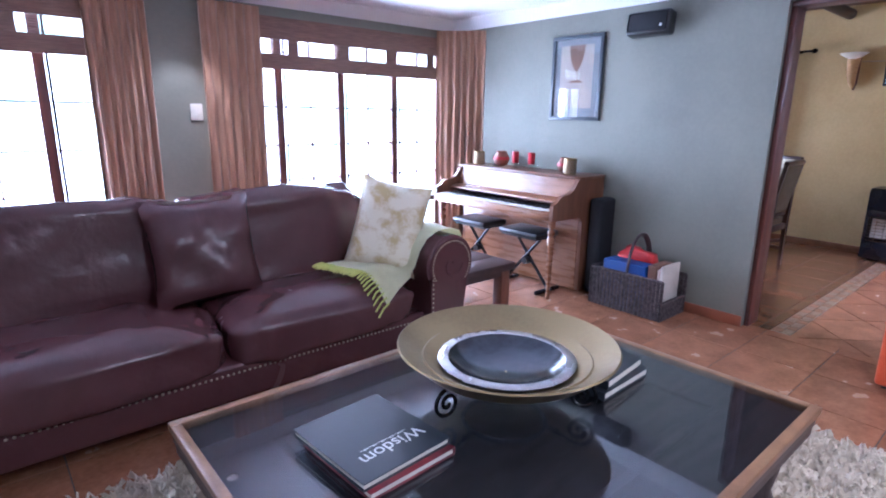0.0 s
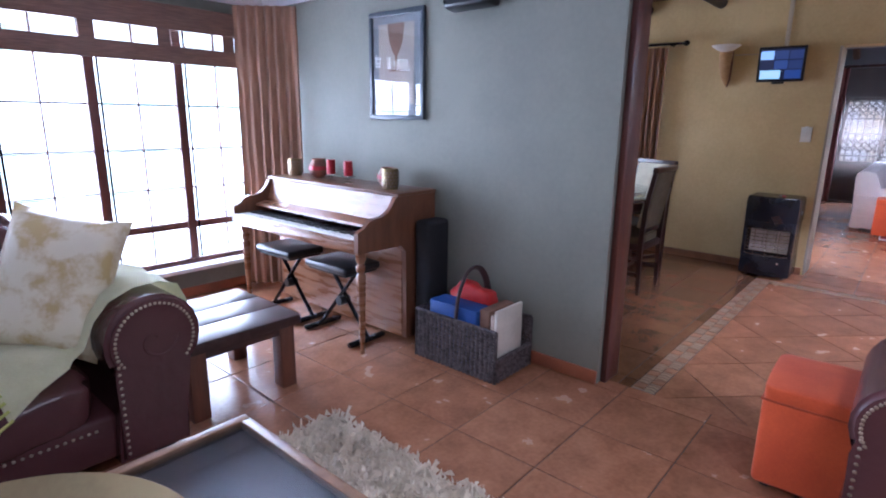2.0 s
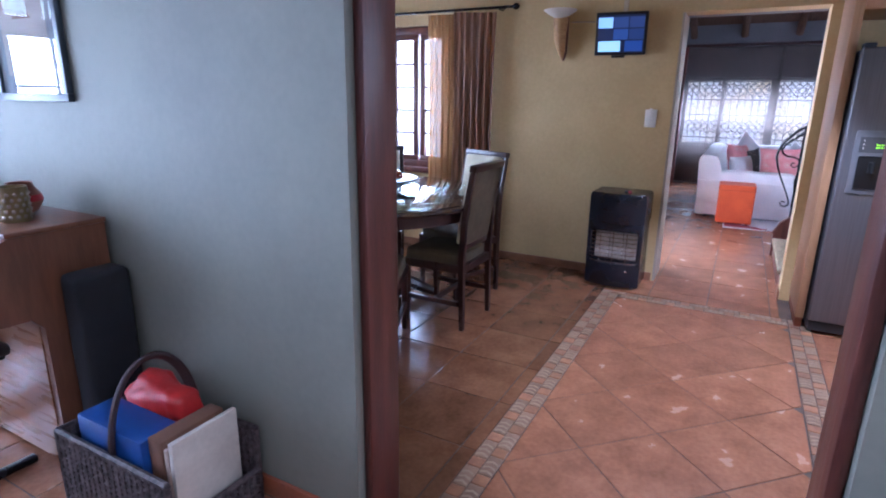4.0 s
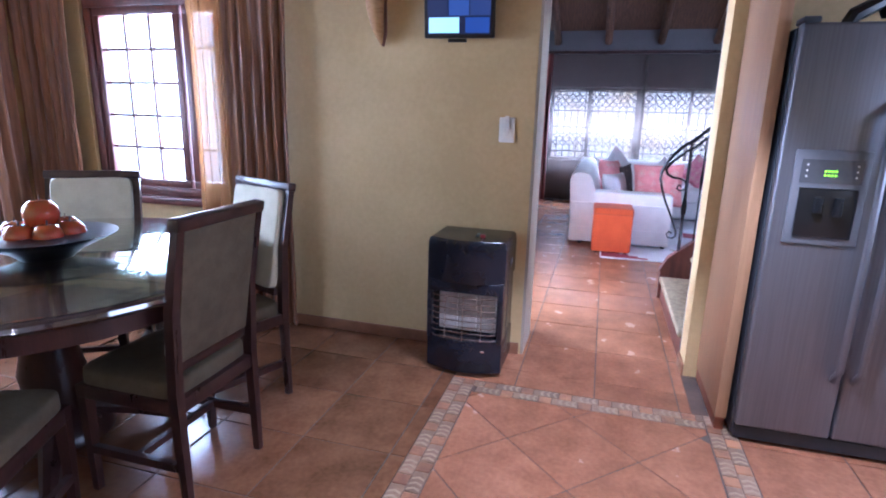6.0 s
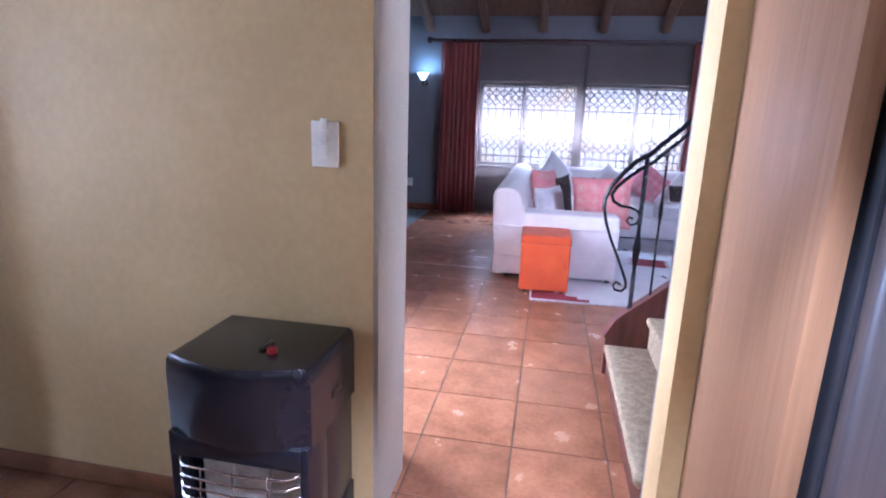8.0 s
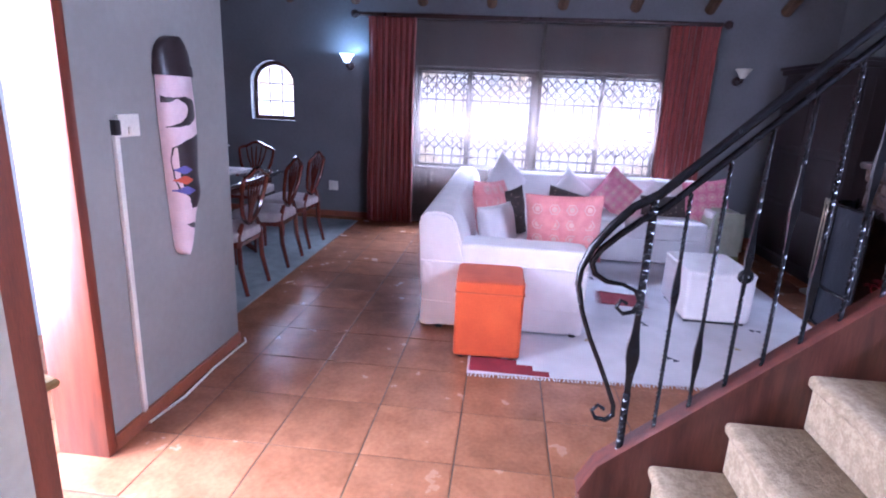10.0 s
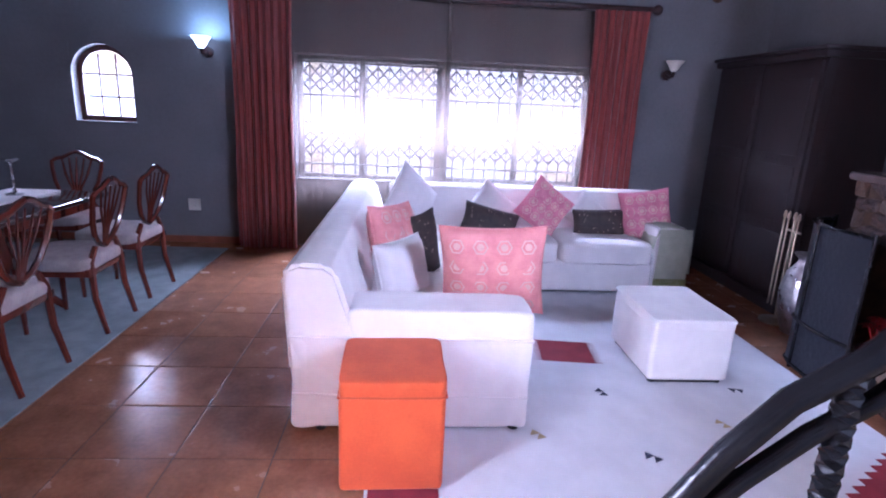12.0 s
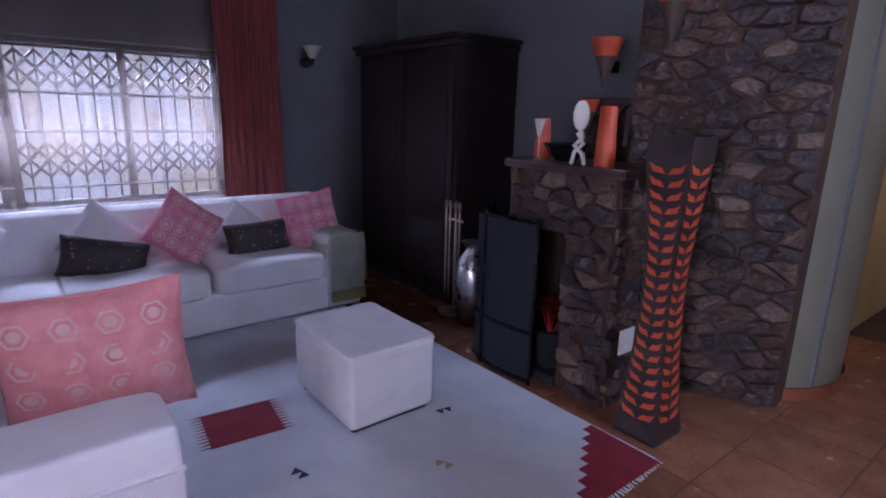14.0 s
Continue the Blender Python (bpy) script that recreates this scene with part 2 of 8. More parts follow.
def ring_skin(bm, rings, closed=False, cap=True):
    n = len(rings[0])
    for a, b in zip(rings, rings[1:]):
        for i in range(n):
            bm.faces.new((a[i], a[(i + 1) % n], b[(i + 1) % n], b[i]))
    if closed:
        a, b = rings[-1], rings[0]
        for i in range(n):
            bm.faces.new((a[i], a[(i + 1) % n], b[(i + 1) % n], b[i]))
    elif cap:
        bm.faces.new(rings[0][::-1]), bm.faces.new(rings[-1])


def cyl(bm, p0, p1, r0, r1=None, n=14):
    p0, p1 = Vector(p0), Vector(p1)
    r1 = r0 if r1 is None else r1
    a, b = frame_axes(p1 - p0)
    rs = [[bm.verts.new(p + r * (math.cos(t) * a + math.sin(t) * b)) for t in (2 * math.pi * i / n for i in range(n))] for p, r in ((p0, r0), (p1, r1))]
    ring_skin(bm, rs)


def lathe(bm, prof, cx=0, cy=0, n=28, m=None, cap=True):
    rs = [[bm.verts.new((cx + r * math.cos(2 * math.pi * i / n), cy + r * math.sin(2 * math.pi * i / n), z)) for i in range(n)] for r, z in prof]
    ring_skin(bm, rs, cap=cap)
    if m is not None:
        bmesh.ops.transform(bm, matrix=m, verts=[v for r in rs for v in r])


def tube(bm, pts, r, n=8, squash=1.0):
    """A round bar swept along points; r may be one number or one for each point."""
    pts = [Vector(p) for p in pts]
    rs, a = [], None
    for i, p in enumerate(pts):
        d = (pts[min(i + 1, len(pts) - 1)] - pts[max(i - 1, 0)]).normalized()
        a = (a - d * a.dot(d)).normalized() if a is not None else d.orthogonal().normalized()
        b = d.cross(a)
        rad = r[i] if isinstance(r, (list, tuple)) else r
        rs.append([bm.verts.new(p + rad * (math.cos(t) * a + squash * math.sin(t) * b)) for t in (2 * math.pi * k / n for k in range(n))])
    ring_skin(bm, rs)


def slab(bm, poly, z0, z1):
    lo, hi = [bm.verts.new((x, y, z0)) for x, y in poly], [bm.verts.new((x, y, z1)) for x, y in poly]
    ring_skin(bm, [lo, hi])


def sweep_profile(bm, prof, y0, y1, axis="y"):
    """A closed profile (u, z) drawn along y (u is x) or along x (u is y)."""
    mk = (lambda u, z, t: (u, t, z)) if axis == "y" else (lambda u, z, t: (t, u, z))
    ring_skin(bm, [[bm.verts.new(mk(u, z, t)) for u, z in prof] for t in (y0, y1)])


def puff(bm, x0, x1, y0, y1, z0, z1, e=0.35, n=20, wob=0.0, seed=0, m=None, crown=0.0):
    """A stuffed block: rounded all over, with soft uneven faces."""
    cx, cy, cz, a, b, c = (x0 + x1) / 2, (y0 + y1) / 2, (z0 + z1) / 2, (x1 - x0) / 2, (y1 - y0) / 2, (z1 - z0) / 2
    pw = lambda v, k: math.copysign(abs(v) ** k, v)
    rows = []
    for j in range(1, n):
        ph = -math.pi / 2 + math.pi * j / n
        row = []
        for i in range(2 * n):
            th = math.pi * i / n
            q = Vector((pw(math.cos(ph), e) * pw(math.cos(th), e), pw(math.cos(ph), e) * pw(math.sin(th), e), pw(math.sin(ph), e)))
            p = Vector((cx + a * q.x, cy + b * q.y, cz + c * q.z))
            if crown and q.z > 0:
                p.z += crown * (1 - q.x ** 2) * (1 - q.y ** 2)
            if wob:
                p += q * wob * noise.noise(p * 6 + Vector((seed, 0, 0))) + q * wob * 0.5 * noise.noise(p * 15 + Vector((0, seed, 0)))
            row.append(bm.verts.new(p if m is None else m @ p))
        rows.append(row)
    ring_skin(bm, rows)


def pillow(bm, w, h, d, m, n=14, seed=0, wob=0.012):
    """A scatter cushion standing in its own xz plane, with pinched corners."""
    def pt(u, v, s):
        k = ((1 - u ** 4) * (1 - v ** 4)) ** 0.55
        pull = 1 - 0.07 * (1 - abs(v) ** 2) * abs(u) ** 3
        pull2 = 1 - 0.07 * (1 - abs(u) ** 2) * abs(v) ** 3
        p = Vector((u * w / 2 * pull, s * d / 2 * k, v * h / 2 * pull2))
        p.y += wob * k * noise.noise(p * 7 + Vector((seed, s, 0)))
        return m @ p
    g = [-1 + 2 * i / n for i in range(n + 1)]
    front = [[bm.verts.new(pt(u, v, 1)) for u in g] for v in g]
    back = [[front[j][i] if i in (0, n) or j in (0, n) else bm.verts.new(pt(g[i], g[j], -1)) for i in range(n + 1)] for j in range(n + 1)]
    for j in range(n):
        for i in range(n):
            bm.faces.new((front[j][i], front[j][i + 1], front[j + 1][i + 1], front[j + 1][i]))
            bm.faces.new((back[j][i], back[j + 1][i], back[j + 1][i + 1], back[j][i + 1]))


def drape(bm, p0, p1, z0, z1, folds, depth, seed=0, thick=0.004, gather=0.0, rows=14, sway=0.0, crush=0.0):
    """A hanging curtain between two plan points, with folds that deepen downwards."""
    p0, p1 = Vector((*p0, 0)), Vector((*p1, 0))
    d = p1 - p0
    nrm = Vector((-d.y, d.x, 0)).normalized()
    n = folds * 8
    rnd = random.Random(seed)
    ph = [rnd.uniform(-0.9, 0.9) for _ in range(folds + 1)]
    am = [rnd.uniform(0.55, 1.2) for _ in range(folds + 1)]
    front = []
    for j in range(rows + 1):
        f = j / rows
        z = z1 + (z0 - z1) * f
        row = []
        for i in range(n + 1):
            s = i / n
            k = min(int(s * folds), folds)
            w = math.sin(2 * math.pi * folds * s + ph[k] * (0.4 + 0.6 * f)) * am[k] + 0.3 * math.sin(5.3 * folds * s + seed + 2 * f)
            c = 0.5 + (s - 0.5) * (1 - gather * math.sin(math.pi * min(1, f * 1.3)))
            p = p0 + d * c + nrm * (depth * (0.45 + 0.55 * f) * w + sway * f * f)
            if crush:
                p += nrm * crush * (noise.noise(Vector((s * d.length * 22, z * 5.0, seed))) + 0.6 * noise.noise(Vector((s * d.length * 40, z * 11.0, seed + 9))))
            row.append(bm.verts.new((p.x, p.y, z + 0.006 * math.sin(9 * s + seed) * f)))
        front.append(row)
    off = nrm * thick
    back = [[bm.verts.new(v.co - off) for v in r] for r in front]
    for j in range(rows):
        for i in range(n):
            bm.faces.new((front[j][i], front[j][i + 1], front[j + 1][i + 1], front[j + 1][i]))
            bm.faces.new((back[j][i], back[j + 1][i], back[j + 1][i + 1], back[j][i + 1]))
    for i in range(n):
        for j in (0, rows):
            bm.faces.new((front[j][i], back[j][i], back[j][i + 1], front[j][i + 1]))
    for j in range(rows):
        for i in (0, n):
            bm.faces.new((front[j][i], front[j + 1][i], back[j + 1][i], back[j][i]))


def panel_with_holes(bm, axis, c0, c1, a0, a1, z0, z1, holes=()):
    """A wall along x (axis 'x', thickness y c0..c1) or along y (axis 'y'), with rectangular openings (a0, a1, z0, z1)."""
    us = sorted({a0, a1, *[h[0] for h in holes], *[h[1] for h in holes]})
    ws = sorted({z0, z1, *[h[2] for h in holes], *[h[3] for h in holes]})
    solid = lambda i, j: 0 <= i < len(us) - 1 and 0 <= j < len(ws) - 1 and not any(
        h[0] <= (us[i] + us[i + 1]) / 2 <= h[1] and h[2] <= (ws[j] + ws[j + 1]) / 2 <= h[3] for h in holes)
    P = (lambda u, c, w: (u, c, w)) if axis == "x" else (lambda u, c, w: (c, u, w))
    cache = {}

    def V(i, c, j):
        if (i, c, j) not in cache:
            cache[i, c, j] = bm.verts.new(P(us[i], (c0, c1)[c], ws[j]))
        return cache[i, c, j]
    for i in range(len(us) - 1):
        for j in range(len(ws) - 1):
            if not solid(i, j):
                continue
            for c in (0, 1):
                bm.faces.new((V(i, c, j), V(i + 1, c, j), V(i + 1, c, j + 1), V(i, c, j + 1)))
            for di, dj, e in ((-1, 0, ((i, j), (i, j + 1))), (1, 0, ((i + 1, j), (i + 1, j + 1))), (0, -1, ((i, j), (i + 1, j))), (0, 1, ((i, j + 1), (i + 1, j + 1)))):
                if not solid(i + di, j + dj):
                    (p, q), (r, s) = e
                    bm.faces.new((V(p, 0, q), V(r, 0, s), V(r, 1, s), V(p, 1, q)))


def wall(name, axis, c0, c1, a0, a1, z0, z1, material, holes=(), label="painted plaster wall"):
    bm = B()
    panel_with_holes(bm, axis, c0, c1, a0, a1, z0, z1, holes)
    return tagged(obj(name, bm, material), label, "wall", kind="structure")

# ---- structure: floors' beds, walls, ceilings ----
def plain(name, bm, material, label, category):
    return tagged(obj(name, bm, material), label, category, kind="structure")


H1, HD, H2 = 2.37, 2.64, 2.74  # ceiling heights: lounge, dining room, eaves of the sitting room
bm = B(); box(bm, -3.0, 4.04, -2.6, 4.9, -0.12, -0.004); floor_lounge = plain("floor_1", bm, M_GROUT, "terracotta tiled lounge floor", "floor")
bm = B(); box(bm, 4.04, 7.38, -2.6, 4.9, -0.12, -0.004); floor_dining = plain("floor_2", bm, M_GROUT, "brown tiled dining floor with mosaic border", "floor")
bm = B(); box(bm, 7.38, 14.3, -6.2, 5.2, -0.12, -0.004); floor_sitting = plain("floor_3", bm, M_GROUT, "terracotta tiled sitting room floor", "floor")

# lounge
wall("wall_lounge_north", "x", 4.58, 4.82, -3.0, 3.95, 0, H1, M_GREY, [(1.397, 3.884, 0.23, 2.12), (-1.474, 1.014, 0.23, 2.12)], "grey-green plastered wall with two large windows")
wall("wall_lounge_east", "y", 3.95, 4.12, -2.6, 4.82, 0, HD, M_GREY, [(0.19, 1.46, 0, 2.16)], "grey-green plastered wall with a wide doorway")
wall("wall_lounge_west", "y", -3.0, -2.85, -2.45, 4.58, 0, H1, M_GREY)
wall("wall_lounge_south", "x", -2.6, -2.45, -3.0, 3.95, 0, H1, M_GREY)
bm = B(); box(bm, -3.0, 3.95, -2.6, 4.82, H1, H1 + 0.1)
plain("ceiling_1", bm, M_CEIL, "white painted lounge ceiling", "ceiling")
bm = B()
prof = [(0.0, -0.10), (0.012, -0.10), (0.03, -0.075), (0.07, -0.035), (0.095, -0.014), (0.10, 0.0), (0.0, 0.0)]
sweep_profile(bm, [(4.58 - u, H1 + z - 0.001) for u, z in prof], -2.85, 3.95, "x")
sweep_profile(bm, [(3.95 - u, H1 + z - 0.002) for u, z in prof], -2.45, 4.58, "y")
tagged(obj("cornice", bm, M_CEIL, None, 30), "white moulded plaster cornice", "cornice", kind="structure")
# ochre face of the doorway wall towards the dining room
for a, b, z0, z1, nm in ((-2.6, 0.19, 0, HD, "wall_dining_west"), (1.46, 4.58, 0, HD, "wall_dining_west_2"), (0.19, 1.46, 2.16, HD, "wall_dining_west_3")):
    bm = B(); box(bm, 4.12, 4.135, a, b, z0, z1); plain(nm, bm, M_OCHRE, "ochre plaster facing", "wall")

# dining room
wall("wall_dining_north", "x", 4.58, 4.82, 4.12, 7.62, 0, HD, M_OCHRE, [(5.0, 7.0, 0.86, 2.06)], "ochre plastered wall with a barred window")
wall("wall_dining_east", "y", 7.38, 7.58, 0.08, 4.58, 0, HD, M_OCHRE, [(0.08, 1.0, 0, 2.09), (2.93, 4.07, 0.79, 2.10)], "ochre plastered wall with window and passage opening")
wall("wall_kitchen_east", "y", 7.40, 7.58, -2.6, 0.08, 0, HD, M_OCHRE)
wall("wall_kitchen_south", "x", -2.75, -2.6, 4.12, 7.58, 0, HD, M_OCHRE)
bm = B(); box(bm, 4.12, 7.6, -2.7, 4.82, HD, HD + 0.08)
plain("ceiling_2", bm, M_REED, "brown reed dining room ceiling", "ceiling")
# passage: thick wall end and front door recess
bm = B(); box(bm, 7.58, 7.70, 1.0, 2.10, 0, 2.62); box(bm, 7.58, 7.70, 0.08, 1.0, 2.09, 2.62)
plain("wall_passage", bm, M_BLUEGREY, "grey plastered wall end of the passage", "wall")
# thin plate whose pale colour carries the light on the reveal
bm = B(); box(bm, 7.382, 7.72, 0.984, 1.0, 0, 2.089)
plain("wall_passage_reveal", bm, M_PALE_LIT, "plastered reveal of the passage, lightened for bright light on it", "wall")
# grey skin on the sitting room side
bm = B(); box(bm, 7.58, 7.60, -6.2, 0.08, 0, 4.4); plain("wall_sitting_west", bm, M_BLUEGREY, "grey plastered wall", "wall")
# warm grey paint, lightened further for the light falling on this wall
M_WARMGREY_LIT = mat("warm_grey_plaster_lit", (0.30, 0.295, 0.275), (0.245, 0.24, 0.222), 1.5, 0.6, 0.75, bump=0.12, bscale=30, fine=0.3)
wall("wall_sitting_door", "x", 1.98, 2.18, 7.70, 10.16, 0, 4.4, M_WARMGREY_LIT, [(8.10, 9.02, 0, 2.1)], "grey plastered wall beside the front door")
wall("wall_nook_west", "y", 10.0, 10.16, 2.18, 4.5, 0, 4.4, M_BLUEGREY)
wall("wall_nook_north", "x", 4.5, 4.7, 10.0, 14.2, 0, 4.4, M_BLUEGREY)
wall("wall_sitting_east", "y", 14.0, 14.25, -3.3, 4.7, 0, 4.4, M_BLUEGREY, [(-1.36, 1.56, 0.68, 1.90), (3.08, 3.64, 1.18, 1.89)], "dark grey plastered wall with wide window and small arched window")
wall("wall_sitting_south", "x", -3.3, -3.1, 10.0, 14.0, 0, 4.4, M_BLUEGREY)
wall("wall_sitting_south_2", "x", -6.2, -6.0, 7.6, 10.4, 0, 4.4, M_BLUEGREY)
wall("wall_corridor_east", "y", 10.2, 10.4, -6.0, -3.7, 0, 4.4, M_OCHRE)
# rounded wall end beside the chimney
bm = B()
pts = [(10.10, -2.95)] + [(10.22 - 0.26 * math.cos(a), -3.36 - 0.42 * math.sin(a)) for a in [math.pi * (k / 36 - 0.35) for k in range(0, 37)]] + [(10.5, -3.75), (10.7, -3.0)]
slab(bm, pts, 0, 4.4)
tagged(obj("wall_rounded_end", bm, M_OLIVE, None, None), "dull olive plastered rounded wall end", "wall", kind="structure")
# roof of the sitting room: two reed slopes on gum poles
bm = B()
sweep_profile(bm, [(7.3, H2 - 0.1), (10.75, 4.25), (14.3, H2 - 0.1), (14.3, H2 + 0.05), (10.75, 4.45), (7.3, H2 + 0.05)], -6.2, 5.1, "y")
for k in range(14):
    y = -5.7 + 0.8 * k
    cyl(bm, (14.0, y, H2 - 0.14), (10.75, y, 4.15), 0.06, 0.055, 10)
    cyl(bm, (7.5, y, H2 - 0.14), (10.75, y, 4.15), 0.06, 0.055, 10)
plain("ceiling_3", bm, [M_REED], "brown reed ceiling on dark gum poles", "ceiling")
# bright outdoors behind the windows
def backdrop(m, w, h, material, nm):
    bm = B(); box(bm, -w / 2, w / 2, 0, 0.02, -h / 2, h / 2)
    o = tagged(obj(nm, bm, material), "bright overexposed garden outside", "backdrop", kind="structure")
    o.matrix_world = m
    return o


backdrop(pose(0.8, 7.2, 1.2), 22, 7, M_OUT, "backdrop_1")
backdrop(pose(8.6, 3.6, 1.6, 0, 0, 90), 1.9, 4, M_OUT2, "backdrop_2")
backdrop(pose(17.2, 1.0, 1.4, 0, 0, 90), 12, 6, M_OUT3, "backdrop_3")
backdrop(pose(8.55, 2.75, 1.1), 1.2, 2.6, M_OUT2, "backdrop_4")

# ---- lounge ----
M_LEATHER = mat("dark_brown_leather", (0.098, 0.038, 0.040), (0.080, 0.031, 0.033), 6, 0.20, 0.30, bump=0.30, bscale=34, fine=0.22, dist=0.02, detail=2, spread=(0.2, 0.8), distort=0.6)
M_BRASS = mat("aged_brass", (0.36, 0.275, 0.14), (0.29, 0.22, 0.115), 4, 0.28, 0.36, detail=1, metal=0.9, bump=0.1)
M_STUD = mat("dull_brass_stud", (0.42, 0.34, 0.26), None, 5, 0.35, metal=0.9, bump=0)
M_SILVER = mat("worn_silver", (0.62, 0.61, 0.62), (0.45, 0.44, 0.46), 8, 0.2, 0.35, metal=1, bump=0.06)
M_GUNMETAL = mat("dark_metal_inside", (0.11, 0.118, 0.135), (0.07, 0.075, 0.088), 8, 0.14, 0.2, metal=0.9, bump=0.03)
M_CURTAIN = mat("gold_brown_drape", (0.44, 0.25, 0.15), (0.29, 0.155, 0.09), 4, 0.55, bump=0.15, stretch=(6, 6, 0.6), sheen=0.3, bscale=70)
M_BAMBOO = mat("dark_woven_bamboo", (0.26, 0.145, 0.10), (0.14, 0.075, 0.055), 5, 0.6, bump=0.3, stretch=(2, 2, 60), bscale=12)
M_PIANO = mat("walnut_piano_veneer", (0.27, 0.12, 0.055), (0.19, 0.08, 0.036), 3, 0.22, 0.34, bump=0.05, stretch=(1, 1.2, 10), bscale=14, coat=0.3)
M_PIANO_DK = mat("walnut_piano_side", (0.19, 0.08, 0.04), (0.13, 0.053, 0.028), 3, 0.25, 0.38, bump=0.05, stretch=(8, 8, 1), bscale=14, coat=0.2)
M_IVORY = mat("ivory_key", (0.80, 0.78, 0.74), None, 4, 0.25, bump=0)
M_BLACK = mat("black_lacquer", (0.012, 0.012, 0.013), None, 4, 0.25, 0.35, bump=0.02)
M_VINYL = mat("black_vinyl", (0.022, 0.024, 0.028), None, 9, 0.25, 0.4, bump=0.1)
M_BLACKFAB = mat("black_fabric", (0.015, 0.015, 0.018), None, 9, 0.9, bump=0.3)
M_BENCHTOP = mat("dark_brown_bench_wood", (0.06, 0.03, 0.026), (0.04, 0.02, 0.018), 3, 0.3, 0.4, bump=0.06, stretch=(8, 1, 8), bscale=20)
M_BENCHLEG = mat("red_brown_bench_leg", (0.17, 0.062, 0.035), (0.10, 0.038, 0.023), 3, 0.35, 0.5, bump=0.1, stretch=(8, 8, 1))
M_WICKER = mat("grey_brown_wicker", (0.11, 0.085, 0.082), (0.03, 0.02, 0.022), 45, 0.6, bump=0.4, bscale=80)
M_ORANGE = mat("orange_suede", (0.64, 0.095, 0.016), (0.54, 0.07, 0.012), 5, 0.85, bump=0.1, sheen=0.1, bscale=90)
M_RIM = mat("light_teak_rim", (0.34, 0.185, 0.095), (0.22, 0.115, 0.06), 4, 0.3, 0.45, bump=0.12, stretch=(3, 3, 10))
M_DOORTOP = mat("old_dark_carved_door", (0.10, 0.078, 0.075), (0.045, 0.034, 0.034), 5, 0.4, 0.6, bump=0.3, stretch=(1, 7, 1))
M_SHAG = mat("cream_shag_wool", (0.76, 0.67, 0.54), (0.60, 0.51, 0.39), 9, 0.95, bump=0.6, bscale=60, sheen=0.3)
M_THROW = mat("pale_lime_throw", (0.82, 0.79, 0.53), (0.72, 0.69, 0.43), 8, 0.9, bump=0.4, bscale=110, sheen=0.3)
M_LIME = mat("lime_fringe", (0.52, 0.53, 0.15), (0.42, 0.43, 0.10), 8, 0.9, bump=0.2)
M_GOLDPIL = mat("gold_printed_satin", (0.76, 0.68, 0.52), (0.54, 0.40, 0.18), 9, 0.28, 0.5, bump=0.3, spread=(0.36, 0.56), distort=0.5, fine=0.2)
M_RED = mat("red_candle_wax", (0.42, 0.018, 0.03), None, 5, 0.4, bump=0.02)
M_CLEAR = glass("clear_glass", (0.96, 0.97, 0.97))
M_CERAM = mat("brown_red_pottery", (0.30, 0.105, 0.06), (0.16, 0.06, 0.04), 6, 0.3, 0.45, bump=0.08)
M_PAPER = mat("book_paper", (0.72, 0.68, 0.60), (0.6, 0.56, 0.48), 20, 0.8, stretch=(1, 1, 30))
M_BOOKBLACK = mat("black_book_cover", (0.03, 0.036, 0.045), None, 5, 0.3, bump=0.03)
M_WHITE = mat("white_print", (0.8, 0.8, 0.8), None, 5, 0.5, bump=0)
M_BLUEBOX = mat("blue_cardboard", (0.02, 0.075, 0.30), None, 5, 0.5, bump=0.04)
M_REDBAG = mat("red_printed_bag", (0.55, 0.03, 0.025), (0.42, 0.02, 0.02), 5, 0.4, bump=0.2)


def casement_window(name, x0, n, w, z0, z1, y, label):
    """A row of timber casements with glazing bars, a low transom and iron burglar bars."""
    win = thing(name, label, "window", kind="structure")
    x1 = x0 + n * w
    bm = B()
    box(bm, x0, x1, y - 0.03, y + 0.03, z0, z0 + 0.05, 0.004), box(bm, x0, x1, y - 0.03, y + 0.03, z1 - 0.05, z1, 0.004)
    for k in range(n + 1):
        x = x0 + k * w
        box(bm, x - 0.033, x + 0.033, y - 0.032, y + 0.032, z0 + 0.05, z1 - 0.05, 0.004)
    part("window_frame", bm, M_WINWOOD, win)
    for k in range(n):
        a, b = x0 + k * w + 0.035, x0 + (k + 1) * w - 0.035
        bm = B()
        box(bm, a, b, y - 0.02, y + 0.02, 0.53, 0.585, 0.004)
        for z in (0.86, 1.165, 1.49):
            box(bm, a, b, y - 0.010, y + 0.010, z - 0.005, z + 0.005)
        box(bm, (a + b) / 2 - 0.005, (a + b) / 2 + 0.005, y - 0.0135, y + 0.0135, z0 + 0.05, z1 - 0.05)
        part("glazing_bars", bm, M_WINWOOD, win)
        bm = B()
        for z in (0.63, 0.85, 1.155, 1.485):
            cyl(bm, (a, y - 0.04, z), (b, y - 0.04, z), 0.0045, n=6)
        cyl(bm, (a + 0.012, y - 0.045, z0 + 0.05), (a + 0.012, y - 0.045, z1 - 0.05), 0.008, n=6)
        part("burglar_bars", bm, M_IRON, win, "black iron burglar bars")
        bm = B(); box(bm, a, b, y + 0.004, y + 0.008, z0 + 0.05, z1 - 0.05)
        part("pane", bm, M_PANE, win).visible_shadow = False
    bm = B(); box(bm, x0, x1, 4.52, y - 0.035, z0 - 0.022, z0 + 0.012, 0.006)
    part("window_sill", bm, M_CEIL, win, "white painted sill")
    return win


casement_window("window_1", 1.43, 4, 0.605, 0.23, 2.12, 4.71, "red-brown timber casement window with black burglar bars")
casement_window("window_2", -1.44, 4, 0.605, 0.23, 2.12, 4.71, "red-brown timber casement window behind the leather sofa")


